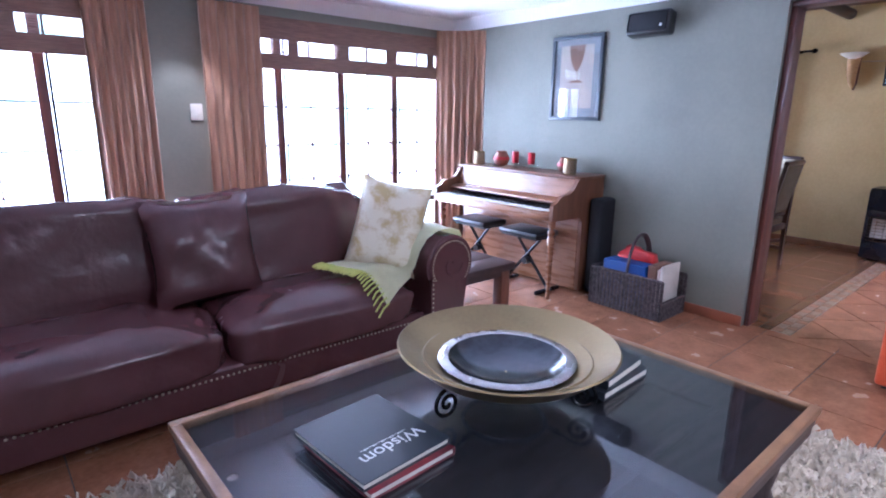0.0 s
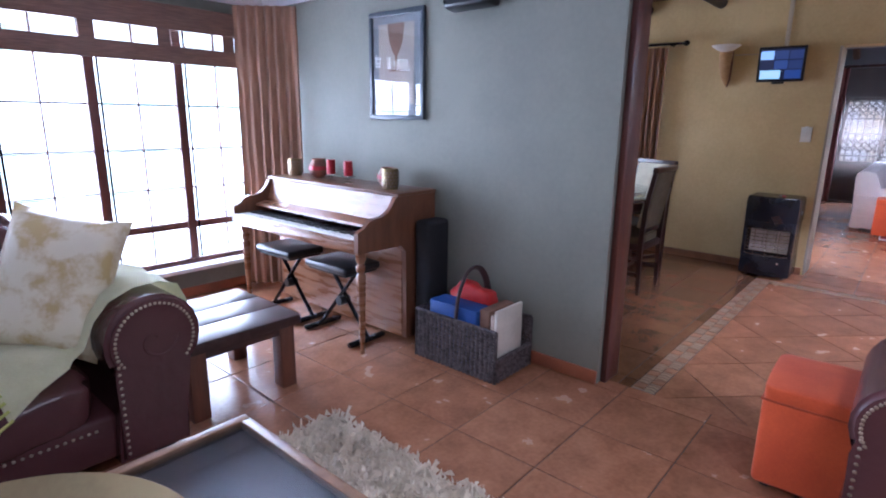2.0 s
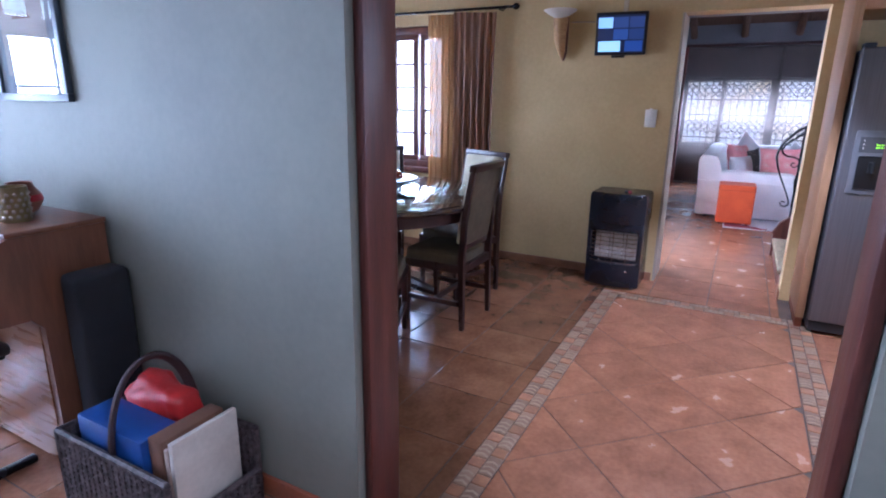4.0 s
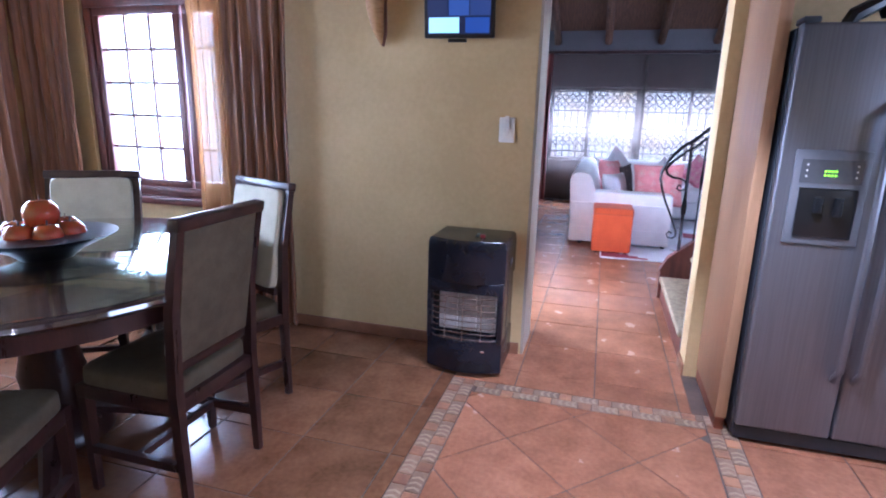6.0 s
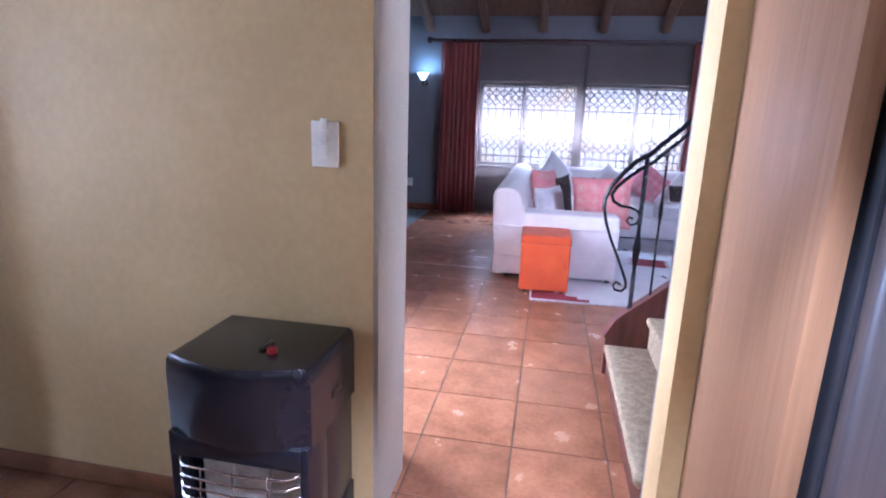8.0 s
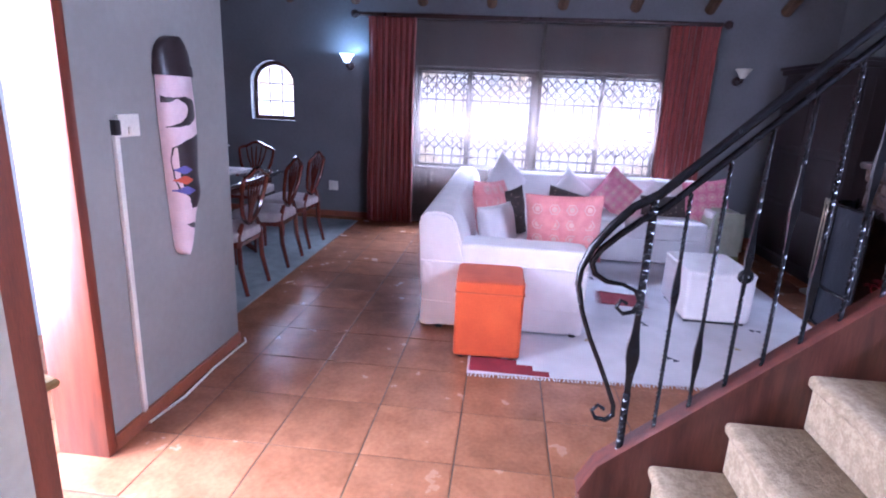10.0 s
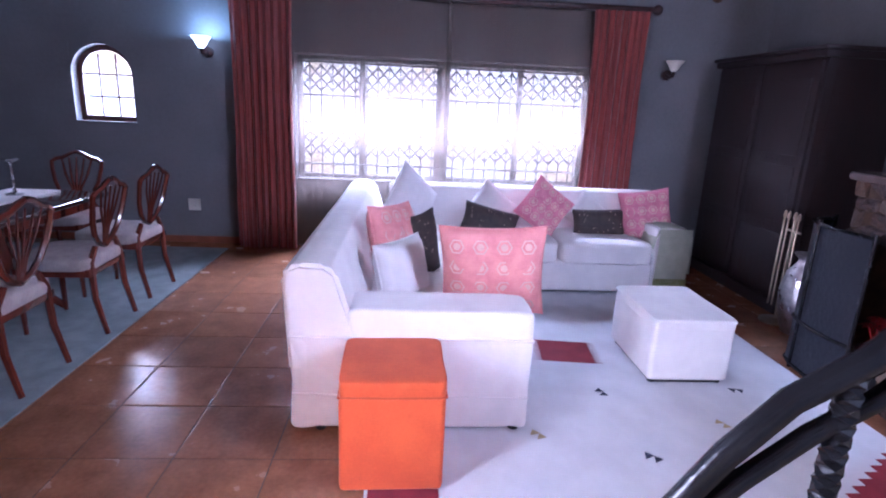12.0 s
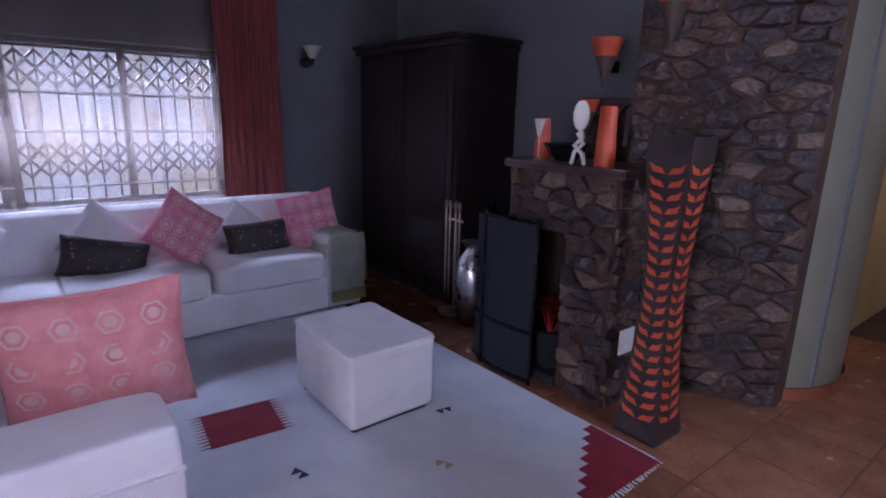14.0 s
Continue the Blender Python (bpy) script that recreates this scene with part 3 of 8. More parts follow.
def woven_blind(x0, x1):
    bl = thing("roman_blind", "dark woven bamboo blind, rolled up at the window top", "blind")
    bm = B(); box(bm, x0, x1, 4.54, 4.575, 2.02, 2.19, 0.005)
    part("valance", bm, M_BAMBOO, bl)
    for z in (1.915, 1.925, 1.935, 1.955, 1.97, 1.985, 2.0, 2.012):
        bm = B(); box(bm, x0 + 0.005, x1 - 0.005, 4.552, 4.560, z - 0.0022, z + 0.0022)
        part("slat", bm, M_BAMBOO, bl)
    for k in range(5):
        x = x0 + (x1 - x0) * (k + 0.5) / 5
        bm = B(); box(bm, x - 0.045, x + 0.045, 4.549, 4.551, 1.90, 2.03)
        part("tape", bm, M_BAMBOO, bl)
    for k in range(4):
        bm = B(); box(bm, x0 + 0.003, x1 - 0.003, 4.523 + 0.009 * k, 4.531 + 0.009 * k, 1.785 + 0.012 * k, 1.905 - 0.006 * k, 0.003)
        part("fold", bm, M_BAMBOO, bl)


woven_blind(1.38, 3.84)
woven_blind(-1.48, 0.96)
for i, (a, b) in enumerate((((3.60, 4.46), (3.925, 4.10)), ((1.35, 4.48), (1.82, 4.50)), ((0.62, 4.50), (1.00, 4.48)))):
    bm = B(); drape(bm, a, b, 0.04, 2.24, 7, 0.032, seed=i + 3, rows=34, crush=0.016)
    whole("curtain", bm, M_CURTAIN, "gold-brown crushed drape hanging to the floor beside the window", "curtain", "lounge curtains")

# timber surround of the doorway
door = thing("door_frame", "dark red-brown timber frame round the wide doorway", "door frame", kind="structure")
bm = B(); box(bm, 3.985, 4.15, 1.425, 1.459, 0, 2.13, 0.006); part("jamb", bm, M_TIMBER, door)
bm = B(); box(bm, 3.985, 4.15, 0.191, 0.225, 0, 2.13, 0.006); part("jamb", bm, M_TIMBER, door)
bm = B(); box(bm, 3.985, 4.15, 0.191, 1.459, 2.13, 2.159, 0.006); part("lintel", bm, M_TIMBER, door)
bm = B()
for a, b in ((1.462, 4.57), (-2.44, 0.188)):
    box(bm, 3.932, 3.949, a, b, 0.001, 0.075, 0.004)
box(bm, -2.8, 3.93, 4.563, 4.579, 0.001, 0.075, 0.004)
tagged(obj("baseboard_1", bm, M_SKIRT, None, 30), "red clay tile skirting", "skirting", kind="structure")


# leather sofa
def stud_row(bm, pts, r=0.007):
    for p, d in pts:
        a, b = frame_axes(d)
        c = Vector(p) + Vector(d) * r * 0.8
        ring = [bm.verts.new(Vector(p) + r * (math.cos(t) * a + math.sin(t) * b)) for t in (math.pi * k / 3 for k in range(6))]
        top = bm.verts.new(c)
        for k in range(6):
            bm.faces.new((ring[k], ring[(k + 1) % 6], top))


def rolled_arm(parent, x0, x1, yf, yb, top, flip):
    """A scroll arm: flat sides, a rolled top and a studded front face."""
    w = x1 - x0
    r = w * 0.52
    cz = top - r
    cx = x0 + w * (0.58 if not flip else 0.42)
    prof = [(x0 + 0.03, 0.08), (x1 - 0.05, 0.08)]
    a0, a1 = (-55, 220)
    arc = [(cx + r * math.cos(radians(a)), cz + r * math.sin(radians(a))) for a in np.linspace(a0, a1, 18)]
    if flip:
        arc = [(2 * cx - x, z) for x, z in arc][::-1]
        prof = [(x0 + 0.05, 0.08), (x1 - 0.03, 0.08)]
    bm = B()
    sweep_profile(bm, prof + arc, yf, yb, "y")
    bmesh.ops.bevel(bm, geom=[e for e in bm.edges if abs(e.verts[0].co.y - e.verts[1].co.y) < 1e-5], offset=0.018, segments=3, affect="EDGES")
    arm = part("arm", bm, M_LEATHER, parent, smooth=50)
    bm = B()
    rr = r - 0.035
    pts = [((cx + rr * math.cos(radians(a)), yf - 0.001, cz + rr * math.sin(radians(a))), (0, -1, 0)) for a in range(-40, 215, 7)]
    xs = x0 + 0.06 if not flip else x1 - 0.06
    pts += [((xs, yf - 0.001, z), (0, -1, 0)) for z in np.arange(0.12, cz - 0.02, 0.028)]
    stud_row(bm, pts)
    part("studs", bm, M_STUD, arm, "brass nail-head studs")
    bm = B()
    tube(bm, [(cx + (rr - 0.05) * 0.13 * k * math.cos(k * 0.9), yf - 0.002, cz + (rr - 0.05) * 0.13 * k * math.sin(k * 0.9)) for k in np.arange(1, 7.2, 0.3)], 0.006, 6)
    part("piping", bm, M_LEATHER, arm)
    return arm


sofa = thing("leather_sofa", "dark brown leather three-seat sofa with rolled arms and brass studs", "sofa")
bm = B(); box(bm, -0.5, 1.92, 2.53, 3.45, 0.08, 0.27, 0.02, 3); part("base", bm, M_LEATHER, sofa)
bm = B(); stud_row(bm, [((x, 2.529, 0.225), (0, -1, 0)) for x in np.arange(-0.4, 1.86, 0.026)]); part("studs", bm, M_STUD, sofa, "row of brass nail-head studs")
for a, b, sd in ((-0.36, 0.745, 1), (0.755, 1.86, 2)):
    bm = B(); puff(bm, a, b, 2.49, 3.18, 0.23, 0.455, 0.30, 34, 0.024, sd, crown=0.085); part("seat_cushion", bm, M_LEATHER, sofa, smooth=60)
    bm = B(); puff(bm, a - 0.02, b + 0.02, 3.02, 3.42, 0.40, 1.0, 0.34, 34, 0.034, sd + 7, m=Matrix.Translation((0, 3.2, 0.4)) @ pose(0, 0, 0, -8) @ Matrix.Translation((0, -3.2, -0.4)))
    part("back_cushion", bm, M_LEATHER, sofa, smooth=60)
bm = B(); box(bm, -0.6, 1.95, 3.30, 3.5, 0.25, 0.90, 0.05, 3); part("backrest", bm, M_LEATHER, sofa)
rolled_arm(sofa, 1.86, 2.21, 2.46, 3.46, 0.74, False)
rolled_arm(sofa, -0.72, -0.37, 2.46, 3.46, 0.74, True)
for x, y in ((2.08, 2.53), (-0.6, 2.53), (2.08, 3.38), (-0.6, 3.38)):
    bm = B(); lathe(bm, [(0.03, 0), (0.045, 0.03), (0.04, 0.06), (0.05, 0.085)], x, y, 14); part("bun_foot", bm, M_BLACK, sofa)
bm = B(); pillow(bm, 0.56, 0.56, 0.2, pose(0.80, 2.98, 0.74, -16, 0, 4), seed=4, wob=0.04)
whole("leather_cushion", bm, M_LEATHER, "square dark brown leather cushion leaning on the sofa back", "cushion", smooth=60)
bm = B(); pillow(bm, 0.44, 0.58, 0.2, pose(1.84, 2.80, 0.77, -22, 12, -40), seed=6)
whole("gold_cushion", bm, M_GOLDPIL, "shiny gold and cream printed cushion leaning in the sofa corner", "cushion", smooth=60)
# throw laid over the arm and seat
th = thing("throw_blanket", "pale lime knitted throw with fringe, draped over the sofa arm", "blanket")
bm = B()
path = [(2.235, 0.60), (2.232, 0.66), (2.20, 0.735), (2.13, 0.765), (2.03, 0.765), (1.94, 0.73), (1.88, 0.66), (1.835, 0.56), (1.79, 0.545), (1.70, 0.560), (1.60, 0.568), (1.50, 0.566)]
rows = []
for s in range(9):
    f = s / 8
    row = []
    for i, (x, z) in enumerate(path):
        sk = i / (len(path) - 1)
        y = 2.54 + 0.44 * f + 0.05 * sk - 0.10 * sk * sk
        xx = x + (0.12 if i > 8 else 0) * (f - 0.5) * -1.2
        fall = max(0.0, 1 - f * 3.2) * max(0, i - 7) / 4
        row.append(bm.verts.new((xx, y - 0.05 * fall, z + 0.006 * math.sin(14 * f + i) - 0.15 * fall * fall + (0.0 if i < 8 else 0.012 * (1 - abs(2 * f - 1))))))
    rows.append(row)
for a, b in zip(rows, rows[1:]):
    for i in range(len(a) - 1):
        bm.faces.new((a[i], a[i + 1], b[i + 1], b[i]))
r = bmesh.ops.solidify(bm, geom=bm.faces[:], thickness=0.012)
part("cloth", bm, M_THROW, th, smooth=70)
bm = B()
rnd = random.Random(5)
for k in range(34):
    f = k / 33
    fall = max(0.0, 1 - f * 3.2)
    x, y, z = 1.50 - 0.14 * (f - 0.5), 2.49 + 0.44 * f - 0.05 * fall, 0.572 - 0.15 * fall * fall
    tube(bm, [(x + 0.015, y, z), (x - 0.025, y - 0.004, z - 0.002 - 0.02 * fall), (x - 0.05 - 0.02 * rnd.random(), y - 0.015 * rnd.random(), z - 0.014 - 0.05 * fall)], 0.0055, 5)
part("fringe", bm, M_LIME, th, "lime green tassel fringe")

# coffee table made from an old carved door under glass
X0, X1, Y0, Y1, ZT = 0.30, 2.10, 0.52, 1.87, 0.45
tb = thing("coffee_table", "dark carved door coffee table with glass top and pale wood rim", "table")
for nm, a in (("rim", (X0, X1, Y0, Y0 + 0.035)), ("rim", (X0, X1, Y1 - 0.035, Y1)), ("rim", (X0, X0 + 0.035, Y0 + 0.035, Y1 - 0.035)), ("rim", (X1 - 0.035, X1, Y0 + 0.035, Y1 - 0.035))):
    bm = B(); box(bm, *a, ZT - 0.03, ZT, 0.005); part(nm, bm, M_RIM, tb, "pale worn teak rim")
bm = B(); box(bm, X0 + 0.03, X1 - 0.03, Y0 + 0.03, Y1 - 0.03, ZT - 0.012, ZT - 0.004); part("glass_top", bm, glass("table_glass", (0.80, 0.84, 0.88), gloss=0.11), tb, "clear glass sheet")
bm = B()
box(bm, X0 + 0.015, X1 - 0.015, Y0 + 0.015, Y1 - 0.015, ZT - 0.11, ZT - 0.055)
for k, (ins, z) in enumerate(((0.05, 0.05), (0.16, 0.042), (0.20, 0.034), (0.24, 0.028))):
    x0, x1, y0, y1 = X0 + ins, X1 - ins, Y0 + ins, Y1 - ins
    w = (0.10, 0.03, 0.03, 0.03)[k]
    for q in ((x0, x1, y0, y0 + w), (x0, x1, y1 - w, y1), (x0, x0 + w, y0 + w, y1 - w), (x1 - w, x1, y0 + w, y1 - w)):
        box(bm, *q, ZT - 0.06, ZT - z, 0.004)
part("carved_panel", bm, M_DOORTOP, tb, "dark carved wooden door panel")
bm = B()
for k in range(12):
    f = k / 11
    for x, y in ((X0 + 0.26 + f * (X1 - X0 - 0.52), Y0 + 0.10), (X0 + 0.26 + f * (X1 - X0 - 0.52), Y1 - 0.10), (X0 + 0.10, Y0 + 0.2 + f * (Y1 - Y0 - 0.4)), (X1 - 0.10, Y0 + 0.2 + f * (Y1 - Y0 - 0.4))):
        stud_row(bm, [((x, y, ZT - 0.05), (0, 0, 1))], 0.016)
tagged(part("iron_studs", bm, M_SILVER, tb, "round iron door studs"), kind="stuff")
bm = B(); box(bm, X0 + 0.01, X1 - 0.01, Y0 + 0.01, Y1 - 0.01, ZT - 0.075, ZT - 0.031, 0.004); box(bm, X0 + 0.05, X1 - 0.05, Y0 + 0.05, Y1 - 0.05, ZT - 0.16, ZT - 0.075, 0.006)
part("apron", bm, M_DOORTOP, tb)
for x in (X0 + 0.12, X1 - 0.12):
    for y in (Y0 + 0.12, Y1 - 0.12):
        bm = B(); lathe(bm, [(0.05, 0.022), (0.06, 0.06), (0.04, 0.12), (0.055, 0.20), (0.06, ZT - 0.15)], x, y, 14); part("leg", bm, M_DOORTOP, tb)

# bowl on its scrolled stand
bw = thing("metal_bowl", "wide shallow brass bowl with dark silver-rimmed inner bowl", "bowl")
CX, CY = 1.28, 1.285
bm = B(); lathe(bm, [(0.12, 0.525), (0.22, 0.55), (0.31, 0.595), (0.382, 0.66), (0.388, 0.663), (0.383, 0.667), (0.33, 0.632), (0.30, 0.617), (0.295, 0.62), (0.24, 0.592), (0.17, 0.572), (0.16, 0.545), (0.10, 0.530), (0.01, 0.528)], CX, CY, 56)
part("outer_dish", bm, M_BRASS, bw, smooth=50)
bm = B(); lathe(bm, [(0.18, 0.577), (0.240, 0.598), (0.245, 0.606), (0.235, 0.612), (0.208, 0.608)], CX, CY, 48, cap=False); part("silver_rim", bm, M_SILVER, bw, "worn silver rim")
bm = B(); lathe(bm, [(0.209, 0.607), (0.19, 0.590), (0.15, 0.568), (0.10, 0.556), (0.05, 0.551), (0.005, 0.55)], CX, CY, 48, cap=False); part("inner_bowl", bm, M_GUNMETAL, bw, smooth=60)
st = thing("bowl_stand", "black wrought iron stand with scrolled feet on the coffee table", "stand")
for ang in (178, 298, 58):
    ca, sa = math.cos(radians(ang)), math.sin(radians(ang))
    sp = [(0.17, 0.530), (0.215, 0.552)] + [(0.268 + 0.056 * (1 - k / 17) * math.cos(radians(105 - 42 * k)), 0.514 + 0.056 * (1 - k / 17) * math.sin(radians(105 - 42 * k))) for k in np.arange(0, 15.1, 0.5)]
    bm = B(); tube(bm, [(CX + r * ca, CY + r * sa, z) for r, z in sp], 0.007, 7); part("scroll_foot", bm, M_IRON, st)
bm = B(); tube(bm, [(CX + 0.15 * math.cos(t), CY + 0.15 * math.sin(t), 0.527) for t in np.linspace(0, 6.28, 25)], 0.008, 7); part("ring", bm, M_IRON, st)
for ang in (178, 298, 58):
    ca, sa = math.cos(radians(ang)), math.sin(radians(ang))
    bm = B(); tube(bm, [(CX + 0.14 * ca, CY + 0.14 * sa, 0.520), (CX + 0.20 * ca, CY + 0.20 * sa, 0.533)], 0.008, 6)
    part("bracket", bm, M_IRON, st)


def letters(name, text, size, m, material, parent, depth=0.0006):
    cu = bpy.data.curves.new(name, "FONT")
    cu.body, cu.size, cu.extrude, cu.align_x, cu.align_y = text, size, depth, "CENTER", "CENTER"
    tmp = bpy.data.objects.new(name, cu)
    me = bpy.data.meshes.new_from_object(tmp)
    bpy.data.objects.remove(tmp)
    me.materials.clear()
    me.materials.append(material)
    ob = new(name, me)
    ob.parent = parent
    ob.matrix_local = m
    return ob


def book(name, label, m, w, d, h, cover, group=""):
    """A closed book lying flat: two boards, a spine and the page block."""
    b = thing(name, label, "book", m, group)
    bm = B()
    box(bm, -w / 2, w / 2, -d / 2, d / 2, h - 0.004, h, 0.001, 1), box(bm, -w / 2, w / 2, -d / 2, d / 2, 0, 0.004, 0.001, 1), box(bm, -w / 2, -w / 2 + 0.004, -d / 2, d / 2, 0.004, h - 0.004)
    part("cover", bm, cover, b)
    bm = B(); box(bm, -w / 2 + 0.004, w / 2 - 0.006, -d / 2 + 0.006, d / 2 - 0.006, 0.004, h - 0.004)
    part("page_block", bm, M_PAPER, b, "cream page block")
    return b


b1 = book("book", "large red-edged picture book lying under another on the table", pose(0.745, 1.305, ZT, 0, 0, 183), 0.31, 0.345, 0.026, mat("red_book_cover", (0.30, 0.03, 0.04), (0.1, 0.02, 0.03), 9, 0.35))
b2 = book("book", "black hardback book titled Wisdom lying on the table", pose(0.735, 1.33, ZT + 0.026, 0, 0, 184), 0.32, 0.36, 0.024, M_BOOKBLACK)
letters("title", "Wisdom", 0.066, pose(-0.01, 0.09, 0.0246, 0, 0, 3), M_WHITE, b2)
bm = B()
for k in range(16):
    box(bm, -0.085 + 0.0105 * k, -0.077 + 0.0105 * k, 0.055, 0.0575 + 0.002 * (k % 3), 0.0242, 0.0246)
part("subtitle", bm, M_WHITE, b2, "small white subtitle line")
book("book", "black hardback book in a stack under the bowl's edge", pose(1.685, 1.15, ZT, 0, 0, 2), 0.32, 0.22, 0.032, M_BOOKBLACK)
book("book", "dark leather-bound book on top of the stack", pose(1.69, 1.155, ZT + 0.032, 0, 0, 6), 0.29, 0.20, 0.036, M_BOOKBLACK)

# shaggy rug
rg = thing("shag_rug", "cream long-pile shag rug under the coffee table", "rug")
bm = B(); box(bm, -0.35, 2.74, 0.30, 2.25, 0.001, 0.02, 0.006); part("base", bm, M_SHAG, rg)
rnd = random.Random(11)
vs, fs = [], []
def tuft(x, y, ln):
    a, t = rnd.uniform(0, 6.28), rnd.uniform(0.2, 1.1)
    dx, dy, w = math.cos(a), math.sin(a), rnd.uniform(0.003, 0.007)
    i = len(vs)
    vs.extend([(x - dy * w, y + dx * w, 0.015), (x + dy * w, y - dx * w, 0.015), (x + dx * ln * t - dy * w * 0.7, y + dy * ln * t + dx * w * 0.7, 0.02 + ln * 0.8), (x + dx * ln * t * 1.5, y + dy * ln * t * 1.5, 0.018 + ln * 0.7 * rnd.random())])
    fs.extend([(i, i + 1, i + 2), (i + 2, i + 1, i + 3)])
for _ in range(26000):
    x, y = rnd.uniform(-0.36, 2.76), rnd.uniform(0.29, 2.27)
    if 0.45 < x < 1.95 and 0.65 < y < 1.7:
        continue
    tuft(x, y, rnd.uniform(0.02, 0.05))
me = bpy.data.meshes.new("long_wool")
me.from_pydata(vs, [], fs)
me.materials.append(M_SHAG)
pl = new("long_wool", me)
pl.parent = rg
tagged(pl, kind="stuff")

# low bench table
bn = thing("low_bench", "low dark wooden bench table with panelled top and square legs", "table")
for k in range(3):
    y0 = 2.66 + 0.218 * k
    bm = B(); box(bm, 2.24, 2.87, y0, y0 + 0.214, 0.345, 0.40, 0.008); part("top_panel", bm, M_BENCHTOP, bn)
bm = B(); box(bm, 2.27, 2.84, 2.69, 3.28, 0.30, 0.345, 0.004); part("apron", bm, M_BENCHTOP, bn)
for x in (2.27, 2.75):
    for y in (2.68, 3.19):
        bm = B(); box(bm, x, x + 0.085, y, y + 0.085, 0, 0.345, 0.006); part("leg", bm, M_BENCHLEG, bn)

# piano
pn = thing("spinet_piano", "walnut spinet piano with open keyboard standing against the wall", "piano")
PY0, PY1 = 2.66, 4.08
side = [(3.93, 0.02), (3.93, 0.955), (3.60, 0.955), (3.575, 0.945), (3.545, 0.90), (3.51, 0.865), (3.46, 0.845), (3.40, 0.842), (3.36, 0.83), (3.325, 0.795), (3.28, 0.78), (3.27, 0.77), (3.27, 0.65), (3.62, 0.645), (3.66, 0.60), (3.66, 0.02)]
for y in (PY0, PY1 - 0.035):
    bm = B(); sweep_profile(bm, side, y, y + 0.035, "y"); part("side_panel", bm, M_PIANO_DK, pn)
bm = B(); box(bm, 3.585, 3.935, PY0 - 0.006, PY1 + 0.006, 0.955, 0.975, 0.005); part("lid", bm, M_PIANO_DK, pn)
bm = B(); sweep_profile(bm, [(3.60, 0.955), (3.615, 0.955), (3.565, 0.79), (3.55, 0.79)], PY0 + 0.035, PY1 - 0.035, "y"); part("front_panel", bm, M_PIANO, pn)
bm = B(); sweep_profile(bm, [(3.545, 0.80), (3.45, 0.778), (3.445, 0.765), (3.56, 0.78)], PY0 + 0.035, PY1 - 0.035, "y"); part("fallboard", bm, M_PIANO, pn)
bm = B(); box(bm, 3.27, 3.65, PY0 + 0.036, PY1 - 0.036, 0.645, 0.705, 0.004); box(bm, 3.272, 3.29, PY0 + 0.036, PY1 - 0.036, 0.705, 0.722, 0.003); part("key_bed", bm, M_PIANO, pn)
bm = B(); box(bm, 3.655, 3.675, PY0 + 0.035, PY1 - 0.035, 0.02, 0.645); part("lower_panel", bm, M_PIANO, pn)
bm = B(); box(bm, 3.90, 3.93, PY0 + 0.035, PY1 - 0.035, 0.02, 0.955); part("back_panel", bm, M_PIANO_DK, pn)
k0, k1, nk = PY0 + 0.07, PY1 - 0.07, 52
kw = (k1 - k0) / nk
bm = B(); box(bm, -0.0, 0.155, 0, kw - 0.0012, 0, 0.022, 0.0015, 1)
white = part("white_key", bm, M_IVORY, pn); white.location = (3.292, k0, 0.705)
for k in range(1, nk):
    o = white.copy(); scene.collection.objects.link(o); o.location = (3.292, k0 + k * kw, 0.705)
bm = B(); box(bm, 0, 0.088, 0, kw * 0.52, 0, 0.012, 0.002, 1)
black = None
for k in range(nk - 1):
    if (k + 5) % 7 in (2, 6):
        continue
    if black is None:
        black = o = part("black_key", bm, M_BLACK, pn)
    else:
        o = black.copy(); scene.collection.objects.link(o)
    o.location = (3.352, k0 + (k + 0.74) * kw, 0.727)
for y in (PY0 + 0.055, PY1 - 0.055):
    bm = B(); lathe(bm, [(0.014, 0.0), (0.018, 0.012), (0.012, 0.03), (0.017, 0.10), (0.026, 0.42), (0.030, 0.50), (0.02, 0.515), (0.028, 0.53), (0.028, 0.56), (0.019, 0.575), (0.032, 0.60), (0.032, 0.645)], 3.335, y, 16); part("leg", bm, M_PIANO, pn)
bm = B(); box(bm, 3.72, 3.93, 2.525, 2.648, 0.005, 0.80, 0.03, 3)
whole("black_case", bm, M_BLACKFAB, "tall black soft case standing beside the piano", "case")


def x_stool(name, y, w):
    """A folding keyboard bench: padded vinyl seat on crossed steel legs."""
    s = thing(name, "black vinyl keyboard bench on crossed steel legs", "stool", Matrix.Translation((3.47, y, 0)), "piano stools")
    bm = B(); box(bm, -0.15, 0.15, -w / 2, w / 2, 0.465, 0.515, 0.018, 3); part("seat", bm, M_VINYL, s)
    bm = B(); box(bm, -0.13, 0.13, -w / 2 + 0.02, w / 2 - 0.02, 0.452, 0.466); part("seat_board", bm, M_BLACK, s)
    for sg, dx in ((1, -0.012), (-1, 0.012)):
        bm = B(); tube(bm, [(dx, sg * -(w / 2 - 0.06), 0.45), (dx, sg * (w / 2 + 0.02), 0.025)], 0.014, 8); part("leg", bm, M_IRON, s)
        bm = B(); box(bm, -0.15, 0.15, sg * (w / 2 + 0.02) - 0.018, sg * (w / 2 + 0.02) + 0.018, 0.004, 0.034, 0.008); part("foot_bar", bm, M_IRON, s)
    bm = B(); cyl(bm, (-0.04, 0, 0.235), (0.04, 0, 0.235), 0.03, n=14); part("pivot_knob", bm, M_BLACK, s)
    return s


x_stool("piano_stool", 3.66, 0.42)
x_stool("piano_stool", 3.06, 0.42)


